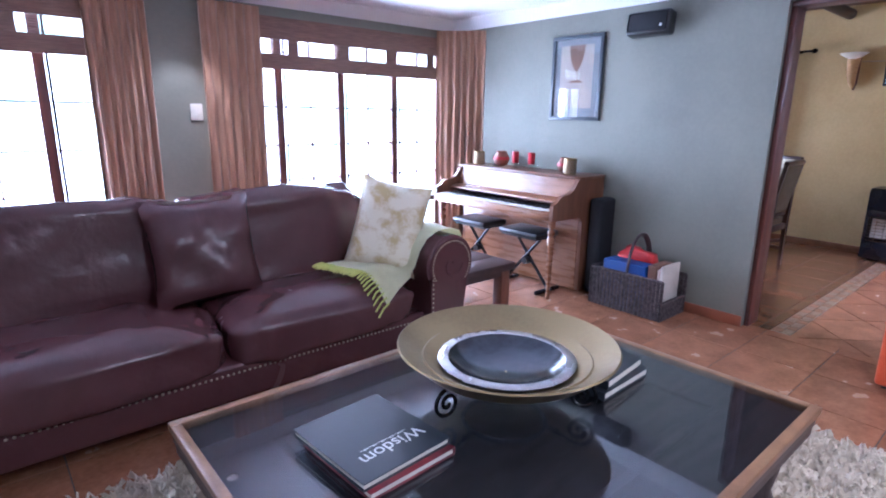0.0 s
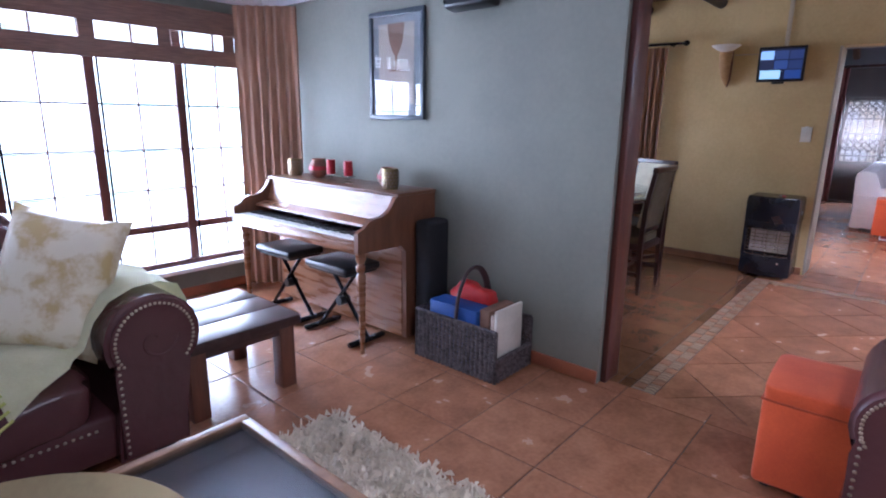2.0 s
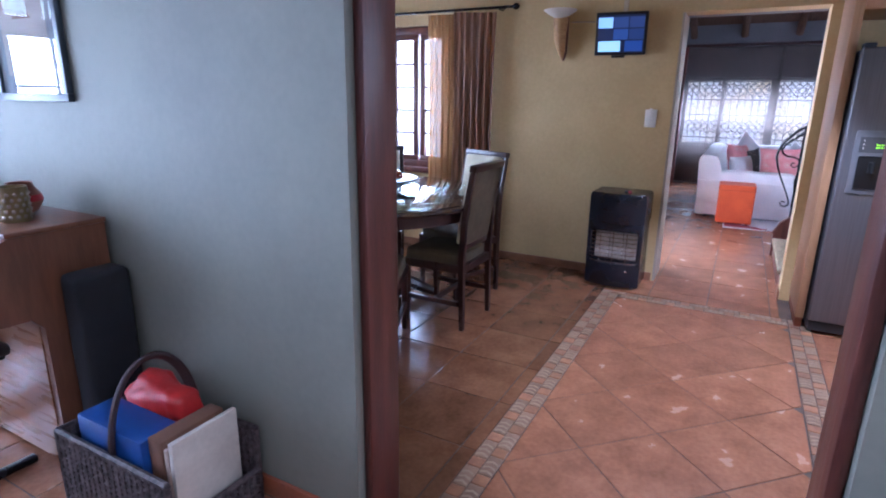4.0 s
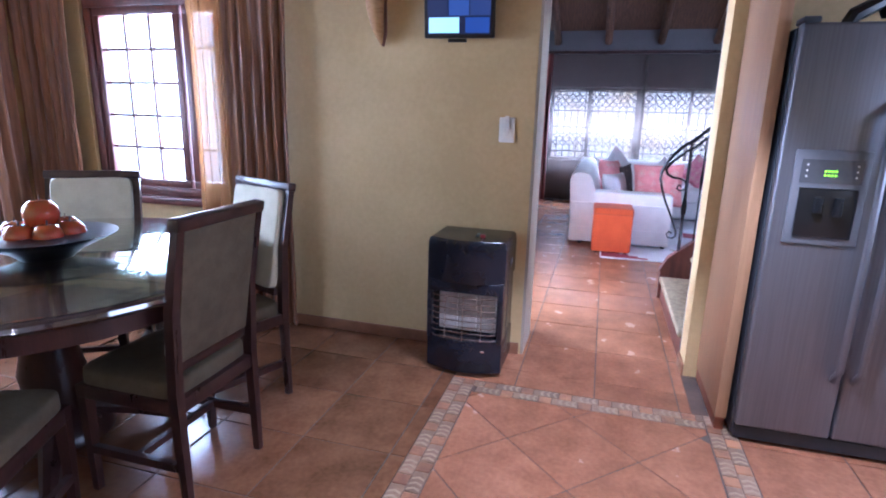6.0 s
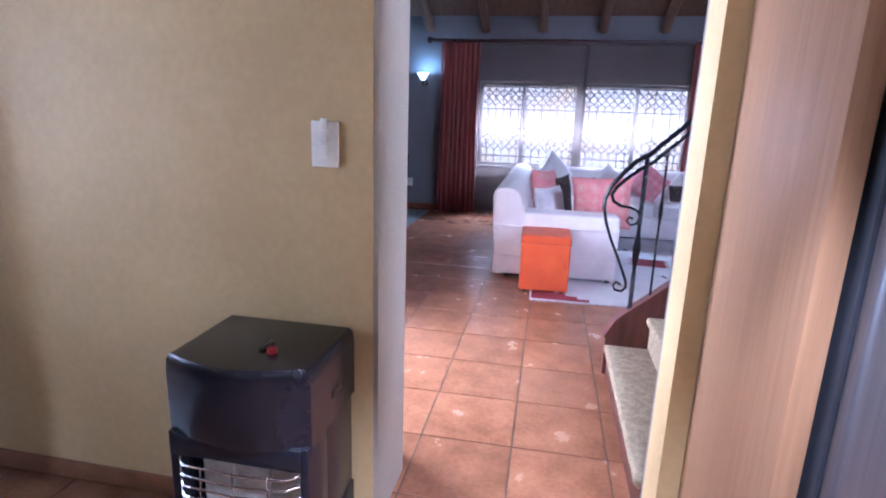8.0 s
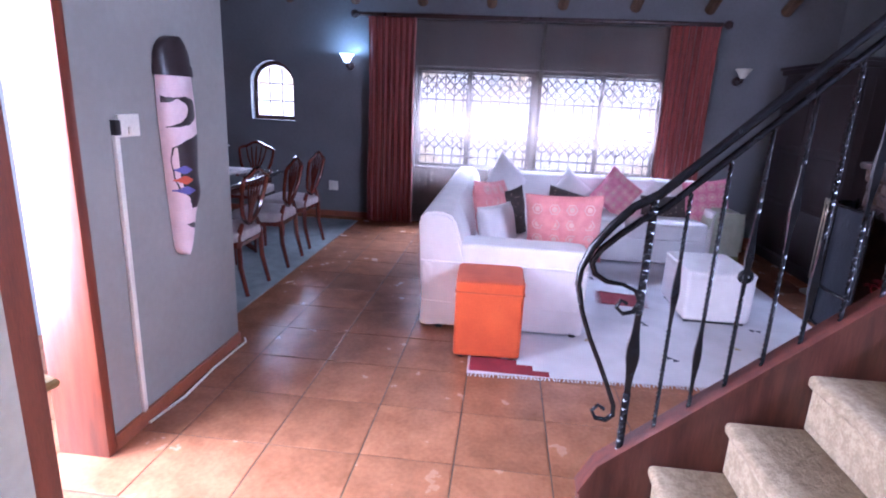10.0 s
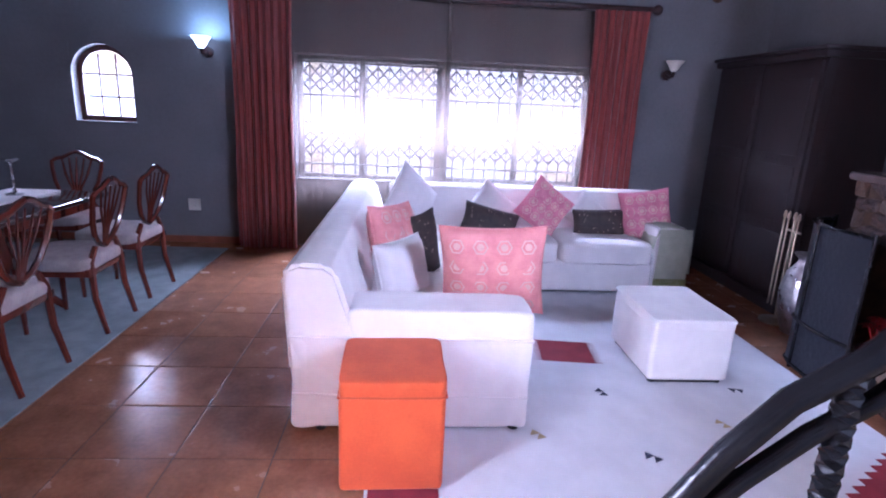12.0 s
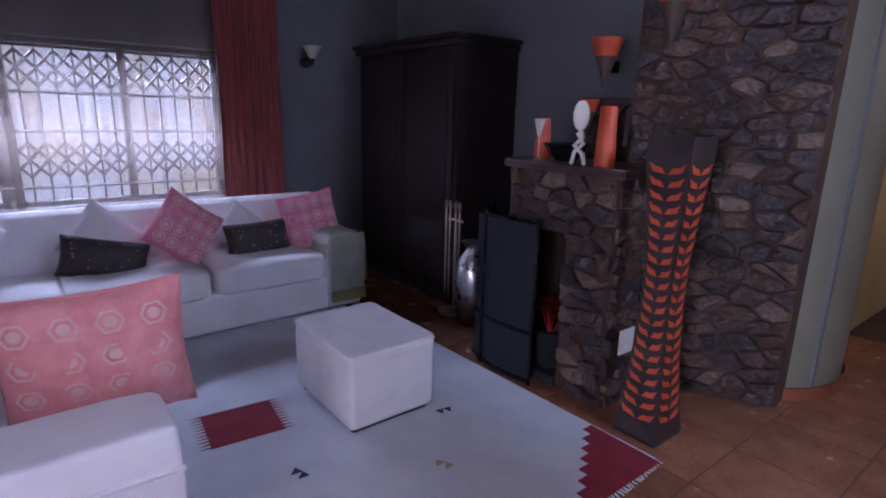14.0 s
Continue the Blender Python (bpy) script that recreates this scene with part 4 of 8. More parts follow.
# things on the piano
def pierced_cup(y, x=3.80, h=0.125):
    t = thing("candle_holder", "pierced brass tea light cup on the piano", "candle holder", Matrix.Translation((x, y, 0.975)), "piano ornaments")
    bm = B(); lathe(bm, [(0.05, 0), (0.052, 0.004), (0.052, h), (0.047, h), (0.047, 0.006), (0.01, 0.006)], 0, 0, 28); part("cup", bm, M_BRASS, t)
    bm = B()
    for j in range(5):
        for k in range(14):
            a = 2 * math.pi * (k + 0.5 * (j % 2)) / 14
            stud_row(bm, [((0.0525 * math.cos(a), 0.0525 * math.sin(a), 0.02 + 0.021 * j), (math.cos(a), math.sin(a), 0))], 0.008)
    part("relief", bm, M_STUD, t)


pierced_cup(4.00, 3.78), pierced_cup(2.86, 3.72, 0.13)


def candle(y, x, h):
    t = thing("candle", "red pillar candle on a clear glass foot", "candle", Matrix.Translation((x, y, 0.975)), "red candles")
    bm = B(); lathe(bm, [(0.032, 0), (0.036, 0.004), (0.012, 0.015), (0.012, 0.03), (0.05, 0.045), (0.052, 0.052), (0.03, 0.05)], 0, 0, 24); part("glass_foot", bm, M_CLEAR, t, "clear glass candle foot")
    bm = B(); lathe(bm, [(0.029, 0.052), (0.031, 0.055), (0.031, 0.05 + h), (0.024, 0.052 + h), (0.006, 0.048 + h)], 0, 0, 20); part("wax", bm, M_RED, t)
    bm = B(); cyl(bm, (0, 0, 0.046 + h), (0.002, 0, 0.06 + h), 0.0015, n=5); part("wick", bm, M_BLACK, t)


candle(3.47, 3.72, 0.10), candle(3.28, 3.72, 0.10)


def pot(y, x, s, mtl, label):
    bm = B(); lathe(bm, [(0.03, 0), (0.055, 0.015), (0.078, 0.055), (0.074, 0.09), (0.05, 0.125), (0.048, 0.135), (0.052, 0.14), (0.044, 0.138), (0.06, 0.10), (0.02, 0.02)], 0, 0, 28)
    o = whole("clay_pot", bm, mtl, label, "pot", smooth=50)
    o.matrix_world = Matrix.Translation((x, y, 0.975)) @ Matrix.Scale(s, 4)
    bmb = B(); lathe(bmb, [(0.079, 0.06), (0.0795, 0.065), (0.0765, 0.085), (0.076, 0.088)], 0, 0, 28, cap=False); part("painted_band", bmb, M_RED, o, "red painted band")


pot(3.72, 3.80, 1.0, M_CERAM, "round red and brown clay pot on the piano")
pot(2.97, 3.80, 0.9, M_CERAM, "small round brown clay pot on the piano")

# framed picture
pf = thing("framed_picture", "glazed picture of a goblet in a dark grey frame", "picture")
py0, py1, pz0, pz1 = 2.765, 3.275, 1.41, 2.10
bm = B()
for q in ((py0, py1, pz0, pz0 + 0.03), (py0, py1, pz1 - 0.03, pz1), (py0, py0 + 0.03, pz0 + 0.03, pz1 - 0.03), (py1 - 0.03, py1, pz0 + 0.03, pz1 - 0.03)):
    box(bm, 3.925, 3.949, *q, 0.003)
part("frame", bm, mat("blue_grey_frame", (0.05, 0.065, 0.08), None, 5, 0.35, bump=0.05), pf)
bm = B(); box(bm, 3.936, 3.945, py0 + 0.03, py1 - 0.03, pz0 + 0.03, pz1 - 0.03); part("mount", bm, mat("grey_mount_board", (0.22, 0.25, 0.27), None, 6, 0.8), pf)
bm = B(); box(bm, 3.9345, 3.9358, py0 + 0.09, py1 - 0.09, pz0 + 0.10, pz1 - 0.08); part("print", bm, mat("faded_print", (0.42, 0.36, 0.30), (0.33, 0.30, 0.27), 5, 0.7), pf)
bm = B(); lathe(bm, [(0.07, 0), (0.06, 0.01), (0.012, 0.03), (0.012, 0.10), (0.03, 0.12), (0.06, 0.18), (0.075, 0.26), (0.08, 0.30)], 0, 0, 20, m=pose(3.934, 3.02, 1.72) @ Matrix.Diagonal((0.012, 1, 1, 1)))
part("painted_goblet", bm, mat("brown_print_ink", (0.20, 0.11, 0.07), None, 6, 0.7), pf)
bm = B(); box(bm, 3.930, 3.9315, py0 + 0.03, py1 - 0.03, pz0 + 0.03, pz1 - 0.03); part("glass", bm, glass("picture_glass"), pf).visible_shadow = False

# loudspeaker on the wall
sp = thing("wall_speaker", "small black loudspeaker mounted high on the wall", "speaker", Matrix.Translation((3.86, 2.33, 2.105)) @ pose(0, 0, 0, 0, 8, 0))
bm = B(); box(bm, -0.06, 0.05, -0.17, 0.17, -0.085, 0.085, 0.025, 3); part("cabinet", bm, M_BLACK, sp)
bm = B(); box(bm, -0.066, -0.061, -0.15, 0.15, -0.065, 0.065, 0.01); part("grille", bm, M_BLACKFAB, sp)
bm = B(); cyl(bm, (0.05, 0, 0.0), (0.09, 0, 0.012), 0.02); part("bracket", bm, M_BLACK, sp)
bm = B(); stud_row(bm, [((-0.067, -0.11, -0.03), (-1, 0, 0))], 0.012); part("badge", bm, M_SILVER, sp)


def wall_switch(name, m, label, w=0.075, h=0.12, rockers=2):
    s = thing(name, label, "switch", m)
    bm = B(); box(bm, -w / 2, w / 2, 0, 0.01, -h / 2, h / 2, 0.003); part("plate", bm, M_WHITEPL, s)
    for k in range(rockers):
        bm = B(); box(bm, -0.012, 0.012, 0.01, 0.015, -0.035 + 0.04 * k, -0.005 + 0.04 * k, 0.002); part("rocker", bm, M_WHITEPL, s)


wall_switch("light_switch", pose(1.31, 4.579, 1.435, 0, 0, 180), "white light switch on the grey pier between windows", 0.09, 0.125, 1)

# basket with bags and books
bk = thing("wicker_basket", "grey-brown wicker basket with hoop handle", "basket")
bx0, bx1, by0, by1, bh = 3.55, 3.90, 1.87, 2.46, 0.30
bm = B(); box(bm, bx0 + 0.01, bx1 - 0.01, by0 + 0.01, by1 - 0.01, 0.004, 0.016); part("bottom", bm, M_WICKER, bk)
for nm, ax, c, a, b in (("front", "y", bx0, by0, by1), ("back", "y", bx1, by0, by1), ("end", "x", by0, bx0, bx1), ("end", "x", by1, bx0, bx1)):
    bm = B()
    nst = int((b - a) / 0.03)
    top = 0.13 if nm == "end" and c == by0 else bh
    for j in range(int(top / 0.02)):
        z = 0.012 + j * 0.0195
        pts = []
        for i in range(nst * 2 + 1):
            u = a + (b - a) * i / (nst * 2)
            off = 0.007 * math.sin(math.pi * (i / 2 + j)) * (1 if i % 2 else 0) * 1.0 + 0.006 * (1 if (i // 2 + j) % 2 else -1) * (i % 2)
            pts.append((c + off, u, z) if ax == "y" else (u, c + off, z))
        tube(bm, pts, 0.0078, 5)
    for i in range(nst + 1):
        u = a + (b - a) * i / nst
        cyl(bm, (c, u, 0.005) if ax == "y" else (u, c, 0.005), (c, u, top) if ax == "y" else (u, c, top), 0.0115, n=6)
    tagged(part(nm + "_weave", bm, M_WICKER, bk), kind="stuff")
bm = B(); tube(bm, [(bx0, by0, bh), (bx0, by1, bh), (bx1, by1, bh), (bx1, by0, bh)], 0.012, 6); tube(bm, [(bx0, by0, 0.135), (bx1, by0, 0.135)], 0.012, 6); part("rim", bm, M_WICKER, bk)
bm = B(); tube(bm, [(3.56 + 0.33 * (0.5 - 0.5 * math.cos(t)), 2.165, 0.18 + 0.40 * math.sin(t) ** 0.75) for t in np.linspace(0.001, 3.14, 22)], 0.02, 8, 0.55); part("handle", bm, mat("dark_cane_handle", (0.05, 0.03, 0.03), None, 9, 0.5), bk)
bm = B(); box(bm, 3.60, 3.84, 1.955, 2.02, 0.02, 0.39, 0.004, m=Matrix.Translation((3.72, 1.99, 0.2)) @ pose(0, 0, 0, 0, 0, 0) @ Matrix.Translation((-3.72, -1.99, -0.2)))
whole("folder", bm, mat("brown_folder", (0.20, 0.10, 0.06), None, 5, 0.5), "brown folder standing in the wicker basket", "folder")
bm = B(); box(bm, 3.58, 3.72, 2.03, 2.38, 0.02, 0.375, 0.006); whole("blue_box", bm, M_BLUEBOX, "blue cardboard box standing in the wicker basket", "box")
for k, (y, cc) in enumerate(((1.90, (0.66, 0.60, 0.52)), (1.925, (0.55, 0.42, 0.34)))):
    bm = B(); box(bm, 3.60, 3.85, y, y + 0.02, 0.02, 0.40 - 0.03 * k, 0.003); whole("magazine", bm, mat("magazine_cover", cc, None, 7, 0.4), "pale magazine standing in the wicker basket", "magazine", "basket magazines")
bm = B(); puff(bm, 3.735, 3.88, 2.06, 2.34, 0.15, 0.46, 0.5, 16, 0.05, 3); whole("red_bag", bm, M_REDBAG, "crumpled red plastic bag in the wicker basket", "bag", smooth=50)


def pouf(name, m, w, h, label):
    """A cube stool in suede with a seamed lid and side seams."""
    p = thing(name, label, "pouf", m, "orange poufs")
    bm = B(); box(bm, -w / 2, w / 2, -w / 2, w / 2, 0.02, h * 0.88, 0.022, 3); part("body", bm, M_ORANGE, p, smooth=60)
    bm = B(); puff(bm, -w / 2 - 0.003, w / 2 + 0.003, -w / 2 - 0.003, w / 2 + 0.003, h * 0.84, h, 0.16, 22, 0.004, 2, crown=0.008); part("lid", bm, M_ORANGE, p, smooth=60)
    bm = B()
    q = w / 2 + 0.001
    tube(bm, [(-q, -q, h * 0.87), (q, -q, h * 0.87), (q, q, h * 0.87), (-q, q, h * 0.87), (-q, -q, h * 0.87)], 0.004, 6)
    part("seam", bm, mat("dark_orange_seam", (0.42, 0.06, 0.015), None, 5, 0.8), p)
    for x in (-1, 1):
        for y in (-1, 1):
            bm = B(); box(bm, x * w * 0.38 - 0.015, x * w * 0.38 + 0.015, y * w * 0.38 - 0.015, y * w * 0.38 + 0.015, 0, 0.02); part("foot", bm, M_BLACK, p)
    return p


pouf("orange_pouf", pose(3.765, 0.412, 0, 0, 0, 1), 0.41, 0.44, "orange suede cube pouf standing by the doorway")

# armchair beside the doorway (only an arm comes into view)
ac = thing("leather_armchair", "dark brown leather armchair with a studded rolled arm", "armchair", pose(3.30, 0.335, 0, 0, 0, -90))
rolled_arm(ac, -0.02, 0.28, 0, 0.62, 0.66, False)
rolled_arm(ac, 0.92, 1.22, 0, 0.62, 0.66, True)
bm = B(); box(bm, 0.24, 0.96, 0.03, 0.62, 0.08, 0.27, 0.02, 3); part("base", bm, M_LEATHER, ac)
bm = B(); puff(bm, 0.29, 0.91, 0.02, 0.55, 0.25, 0.46, 0.3, 18, 0.01, 3); part("seat_cushion", bm, M_LEATHER, ac, smooth=60)
bm = B(); box(bm, 0.31, 1.2, 0.46, 0.63, 0.08, 0.88, 0.06, 3); part("backrest", bm, M_LEATHER, ac)

# ceiling downlights behind the camera and over the pier
for lx, ly in ((0.9, -0.6), (2.6, -0.6), (0.9, -1.8), (2.6, -1.8), (1.2, 4.15)):
    dl = thing("downlight", "small round recessed ceiling downlight, lit", "ceiling lamp", Matrix.Translation((lx, ly, H1)), "lounge downlights")
    bm = B(); lathe(bm, [(0.062, -0.001), (0.064, -0.008), (0.05, -0.010), (0.048, -0.001)], 0, 0, 24, cap=False); part("rim", bm, M_SILVER, dl)
    bm = B(); lathe(bm, [(0.002, -0.004), (0.047, -0.004), (0.047, -0.002), (0.002, -0.002)], 0, 0, 24); part("lens", bm, glow("downlight_lens", (1.0, 0.94, 0.84), 0.6), dl)

# ---- dining room ----
M_DKWOOD = mat("very_dark_stained_wood", (0.045, 0.018, 0.016), (0.025, 0.010, 0.010), 3, 0.22, 0.38, bump=0.06, stretch=(6, 6, 1), bscale=20)
M_TABLE = mat("dark_polished_table_top", (0.05, 0.022, 0.020), (0.03, 0.014, 0.014), 3, 0.03, 0.07, bump=0.0, stretch=(1, 8, 1), bscale=20, coat=1.0, spec=0.8)
M_CREAM = mat("cream_upholstery", (0.62, 0.58, 0.44), (0.54, 0.50, 0.37), 12, 0.85, bump=0.3, bscale=140, sheen=0.2)
M_TAN = mat("tan_woven_chair_back", (0.115, 0.088, 0.050), (0.085, 0.064, 0.036), 16, 0.85, bump=0.35, bscale=160)
M_HEATER = mat("dark_grey_enamel", (0.012, 0.014, 0.022), (0.010, 0.011, 0.018), 5, 0.22, 0.3, bump=0.02)
M_CERAMIC = mat("ceramic_heating_panel", (0.50, 0.47, 0.43), (0.40, 0.37, 0.34), 30, 0.8, bump=0.5, bscale=90)
M_CHROME = mat("bright_chrome", (0.75, 0.75, 0.76), None, 5, 0.12, 0.2, metal=1, bump=0)
M_STEEL = mat("brushed_steel_fridge", (0.205, 0.205, 0.225), (0.175, 0.175, 0.195), 3, 0.36, 0.46, metal=0.7, bump=0.03, stretch=(40, 40, 1))
M_FRSIDE = mat("dark_fridge_side", (0.03, 0.034, 0.042), None, 5, 0.4, bump=0.03)
M_DRAPE2 = mat("sheer_bronze_drape", (0.32, 0.155, 0.07), (0.14, 0.06, 0.03), 3, 0.5, bump=0.1, stretch=(12, 12, 0.3), spread=(0.3, 0.7), sheen=0.2)
M_SHEER_GOLD = sheer("golden_sheer", (0.34, 0.18, 0.07), 0.35)
M_APPLE = mat("glossy_red_fruit", (0.42, 0.045, 0.015), (0.30, 0.10, 0.02), 6, 0.15, 0.25, bump=0.02, coat=0.5)
M_HORN = mat("woven_horn_sconce", (0.46, 0.27, 0.10), (0.34, 0.18, 0.06), 20, 0.6, bump=0.4, stretch=(1, 1, 6))
M_ALAB = mat("white_sconce_bowl", (0.72, 0.66, 0.56), None, 6, 0.4)


def glazed_window(name, horiz, c, a0, a1, z0, z1, leaves, cols, rows, label):
    """Cottage-pane timber window; horiz 'y': in a wall along y at x = c."""
    win = thing(name, label, "window", kind="structure")
    P = (lambda u0, u1, t0, t1, w0, w1: (c + t0, c + t1, u0, u1, w0, w1)) if horiz == "y" else (lambda u0, u1, t0, t1, w0, w1: (u0, u1, c + t0, c + t1, w0, w1))
    bm = B()
    fw = 0.065
    for q in ((a0, a1, z0, z0 + fw), (a0, a1, z1 - fw, z1), (a0, a0 + fw, z0 + fw, z1 - fw), (a1 - fw, a1, z0 + fw, z1 - fw)):
        box(bm, *P(q[0], q[1], -0.04, 0.04, q[2], q[3]), 0.005)
    part("window_frame", bm, M_WINWOOD, win)
    for l0, l1, nc in leaves:
        leaf = B()
        lf = 0.05
        for q in ((l0, l1, z0 + fw, z0 + fw + lf), (l0, l1, z1 - fw - lf, z1 - fw), (l0, l0 + lf, z0 + fw + lf, z1 - fw - lf), (l1 - lf, l1, z0 + fw + lf, z1 - fw - lf)):
            box(leaf, *P(q[0], q[1], -0.03, 0.03, q[2], q[3]), 0.004)
        lp = part("casement", leaf, M_WINWOOD, win)
        bars = B()
        for k in range(1, nc):
            u = l0 + lf + (l1 - l0 - 2 * lf) * k / nc
            box(bars, *P(u - 0.009, u + 0.009, -0.016, 0.016, z0 + fw + lf, z1 - fw - lf))
        for k in range(1, rows):
            w = z0 + fw + lf + (z1 - z0 - 2 * fw - 2 * lf) * k / rows
            box(bars, *P(l0 + lf, l1 - lf, -0.0145, 0.0145, w - 0.009, w + 0.009))
        part("glazing_bars", bars, M_WINWOOD, lp)
        g = B(); box(g, *P(l0 + lf, l1 - lf, -0.002, 0.002, z0 + fw + lf, z1 - fw - lf))
        part("pane", g, M_PANE, lp).visible_shadow = False
    sill = B(); box(sill, *P(a0 - 0.03, a1 + 0.03, -0.11, -0.04, z0 - 0.045, z0 + 0.005), 0.006)
    part("window_sill", sill, M_WINWOOD, win, "red-brown timber sill")
    return win


glazed_window("window_3", "y", 7.44, 2.935, 4.065, 0.795, 2.095, ((3.305, 4.0, 3), (3.0, 3.28, 1)), 3, 5, "red-brown timber cottage window, one casement ajar")
glazed_window("window_4", "x", 4.66, 5.0, 7.0, 0.865, 2.055, ((5.065, 5.65, 3), (5.7, 6.3, 3), (6.35, 6.935, 3)), 3, 5, "red-brown timber cottage window beside the dining table")
bg = thing("burglar_bars", "black iron burglar bars inside the dining window", "burglar bars")
for k in range(3):
    z = 1.1 + 0.36 * k
    bm = B(); cyl(bm, (5.05, 4.60, z), (6.95, 4.60, z), 0.007, n=6); part("bar", bm, M_IRON, bg)
for k in range(3):
    x = 6.57 + 0.17 * k
    bm = B(); cyl(bm, (x, 4.606, 0.90), (x, 4.606, 2.03), 0.006, n=6); part("bar", bm, M_IRON, bg)
# drapes
for i, (a, b, mtl) in enumerate((((7.30, 2.46), (7.16, 2.80), M_DRAPE2), ((7.27, 2.74), (7.22, 3.08), M_SHEER_GOLD), ((7.30, 4.10), (7.20, 4.48), M_DRAPE2), ((6.72, 4.46), (7.18, 4.46), M_DRAPE2))):
    bm = B(); drape(bm, a, b, 0.02, 2.16, 6, 0.03, seed=20 + i, rows=24, gather=0.08, crush=0.012)
    whole("curtain", bm, mtl, "bronze striped sheer curtain hanging to the floor by the window", "curtain", "dining curtains")
rod = thing("curtain_rod", "dark iron curtain rod above the dining window", "curtain rod")
bm = B(); cyl(bm, (7.25, 2.30, 2.19), (7.25, 4.50, 2.19), 0.012); part("rod", bm, M_IRON, rod)
bm = B(); lathe(bm, [(0.004, -0.035), (0.025, -0.01), (0.028, 0.01), (0.018, 0.03), (0.008, 0.036)], 0, 0, 14, m=pose(7.25, 2.275, 2.19, 90)); part("finial", bm, M_IRON, rod)
for y in (2.42, 4.1):
    bm = B(); tube(bm, [(7.25, y, 2.178), (7.33, y, 2.178), (7.379, y, 2.20)], 0.008, 6); part("bracket", bm, M_IRON, rod)
# poles under the ceiling
for k in range(10):
    y = -2.3 + 0.72 * k
    bm = B(); cyl(bm, (4.14, y, HD - 0.085), (7.375, y, HD - 0.085), 0.06, 0.056, 12)
    tagged(obj("ceiling_beam", bm, M_POLE, None, 50), "dark round gum pole beam", "beam", kind="structure")
bm = B()
box(bm, 7.362, 7.379, 1.01, 4.57, 0.001, 0.072, 0.004), box(bm, 4.136, 7.36, 4.563, 4.579, 0.001, 0.072, 0.004), box(bm, 7.385, 7.575, 0.999 - 0.014, 0.998, 0.001, 0.072, 0.003), box(bm, 7.39, 7.57, 0.082, 0.094, 0.001, 0.072, 0.003)
tagged(obj("baseboard_2", bm, mat("brown_clay_skirting", (0.26, 0.12, 0.06), (0.18, 0.08, 0.04), 5, 0.4), None, 30), "brown clay skirting", "skirting", kind="structure")


def dining_chair(m):
    """High upholstered back in a dark frame, padded seat, square legs and stretchers."""
    c = thing("dining_chair", "dark wood dining chair with cream upholstered back and seat", "chair", m, "chairs round the dining table")
    for x in (-0.205, 0.205):
        bm = B(); tube(bm, [(x, -0.21, 0), (x, -0.20, 0.45), (x, -0.215, 0.75), (x, -0.27, 1.05)], [0.019, 0.026, 0.024, 0.021], 4); part("back_post", bm, M_DKWOOD, c, smooth=None)
        bm = B(); tube(bm, [(x * 0.98, 0.20, 0), (x * 0.98, 0.205, 0.43)], [0.018, 0.028], 4); part("front_leg", bm, M_DKWOOD, c, smooth=None)
        bm = B(); box(bm, x - 0.012, x + 0.012, -0.19, 0.19, 0.16, 0.19); part("stretcher", bm, M_DKWOOD, c)
    bm = B(); box(bm, -0.19, 0.19, -0.012, 0.012, 0.162, 0.188); part("stretcher", bm, M_DKWOOD, c)
    bm = B(); box(bm, -0.22, 0.22, -0.215, 0.22, 0.38, 0.435, 0.006); part("seat_frame", bm, M_DKWOOD, c)
    # seat takes the dark back-panel tan, which stands for shade on it
    bm = B(); puff(bm, -0.215, 0.215, -0.19, 0.225, 0.415, 0.50, 0.25, 16, 0.004, 1, crown=0.015); part("seat", bm, M_TAN, c, "padded seat in tan, its shade put into the colour", 60)
    T = Matrix.Translation((0, -0.21, 0.70)) @ pose(0, 0, 0, 9.5) @ Matrix.Translation((0, 0, -0.70))
    bm = B(); box(bm, -0.225, 0.225, -0.022, 0.022, 1.03, 1.07, 0.006, m=T); part("top_rail", bm, M_DKWOOD, c)
    bm = B(); box(bm, -0.18, 0.18, -0.016, 0.016, 0.52, 0.555, 0.004, m=T); part("lower_rail", bm, M_DKWOOD, c)
    bm = B(); puff(bm, -0.188, 0.188, 0.0, 0.045, 0.555, 1.03, 0.14, 16, 0.003, 5, m=T); part("backrest", bm, M_CREAM, c, "cream padded backrest", 60)
    bm = B(); box(bm, -0.186, 0.186, -0.016, 0.004, 0.555, 1.03, 0.005, m=T); part("back_panel", bm, M_TAN, c, "tan woven fabric back panel")
    return c


TX, TY, TR = 5.84, 2.72, 0.83
ch = dining_chair(pose(5.86, 2.13, 0, 0, 0, 0))
for x, y, rz in ((5.24, 2.36, -66), (6.40, 2.32, 68), (6.32, 3.05, 120), (5.55, 3.42, 200)):
    copy_thing(ch, pose(x, y, 0, 0, 0, rz))
dt = thing("round_dining_table", "large round dark polished dining table", "table")
bm = B(); lathe(bm, [(0.02, 0.775), (TR - 0.03, 0.775), (TR - 0.01, 0.782), (TR, 0.795), (TR - 0.004, 0.808), (TR - 0.02, 0.815), (0.02, 0.815)], TX, TY, 72); part("tabletop", bm, M_TABLE, dt)
bm = B(); lathe(bm, [(0.01, 0.8155), (TR - 0.035, 0.8155), (TR - 0.03, 0.818), (TR - 0.03, 0.823), (TR - 0.035, 0.8255), (0.01, 0.8255)], TX, TY, 72); part("glass_top", bm, glass("green_edged_glass", (0.90, 0.96, 0.94), gloss=0.10), dt, "clear glass sheet over the tabletop").visible_shadow = False
bm = B(); lathe(bm, [(TR - 0.10, 0.70), (TR - 0.08, 0.70), (TR - 0.08, 0.776), (TR - 0.10, 0.776)], TX, TY, 60); part("apron", bm, M_DKWOOD, dt)
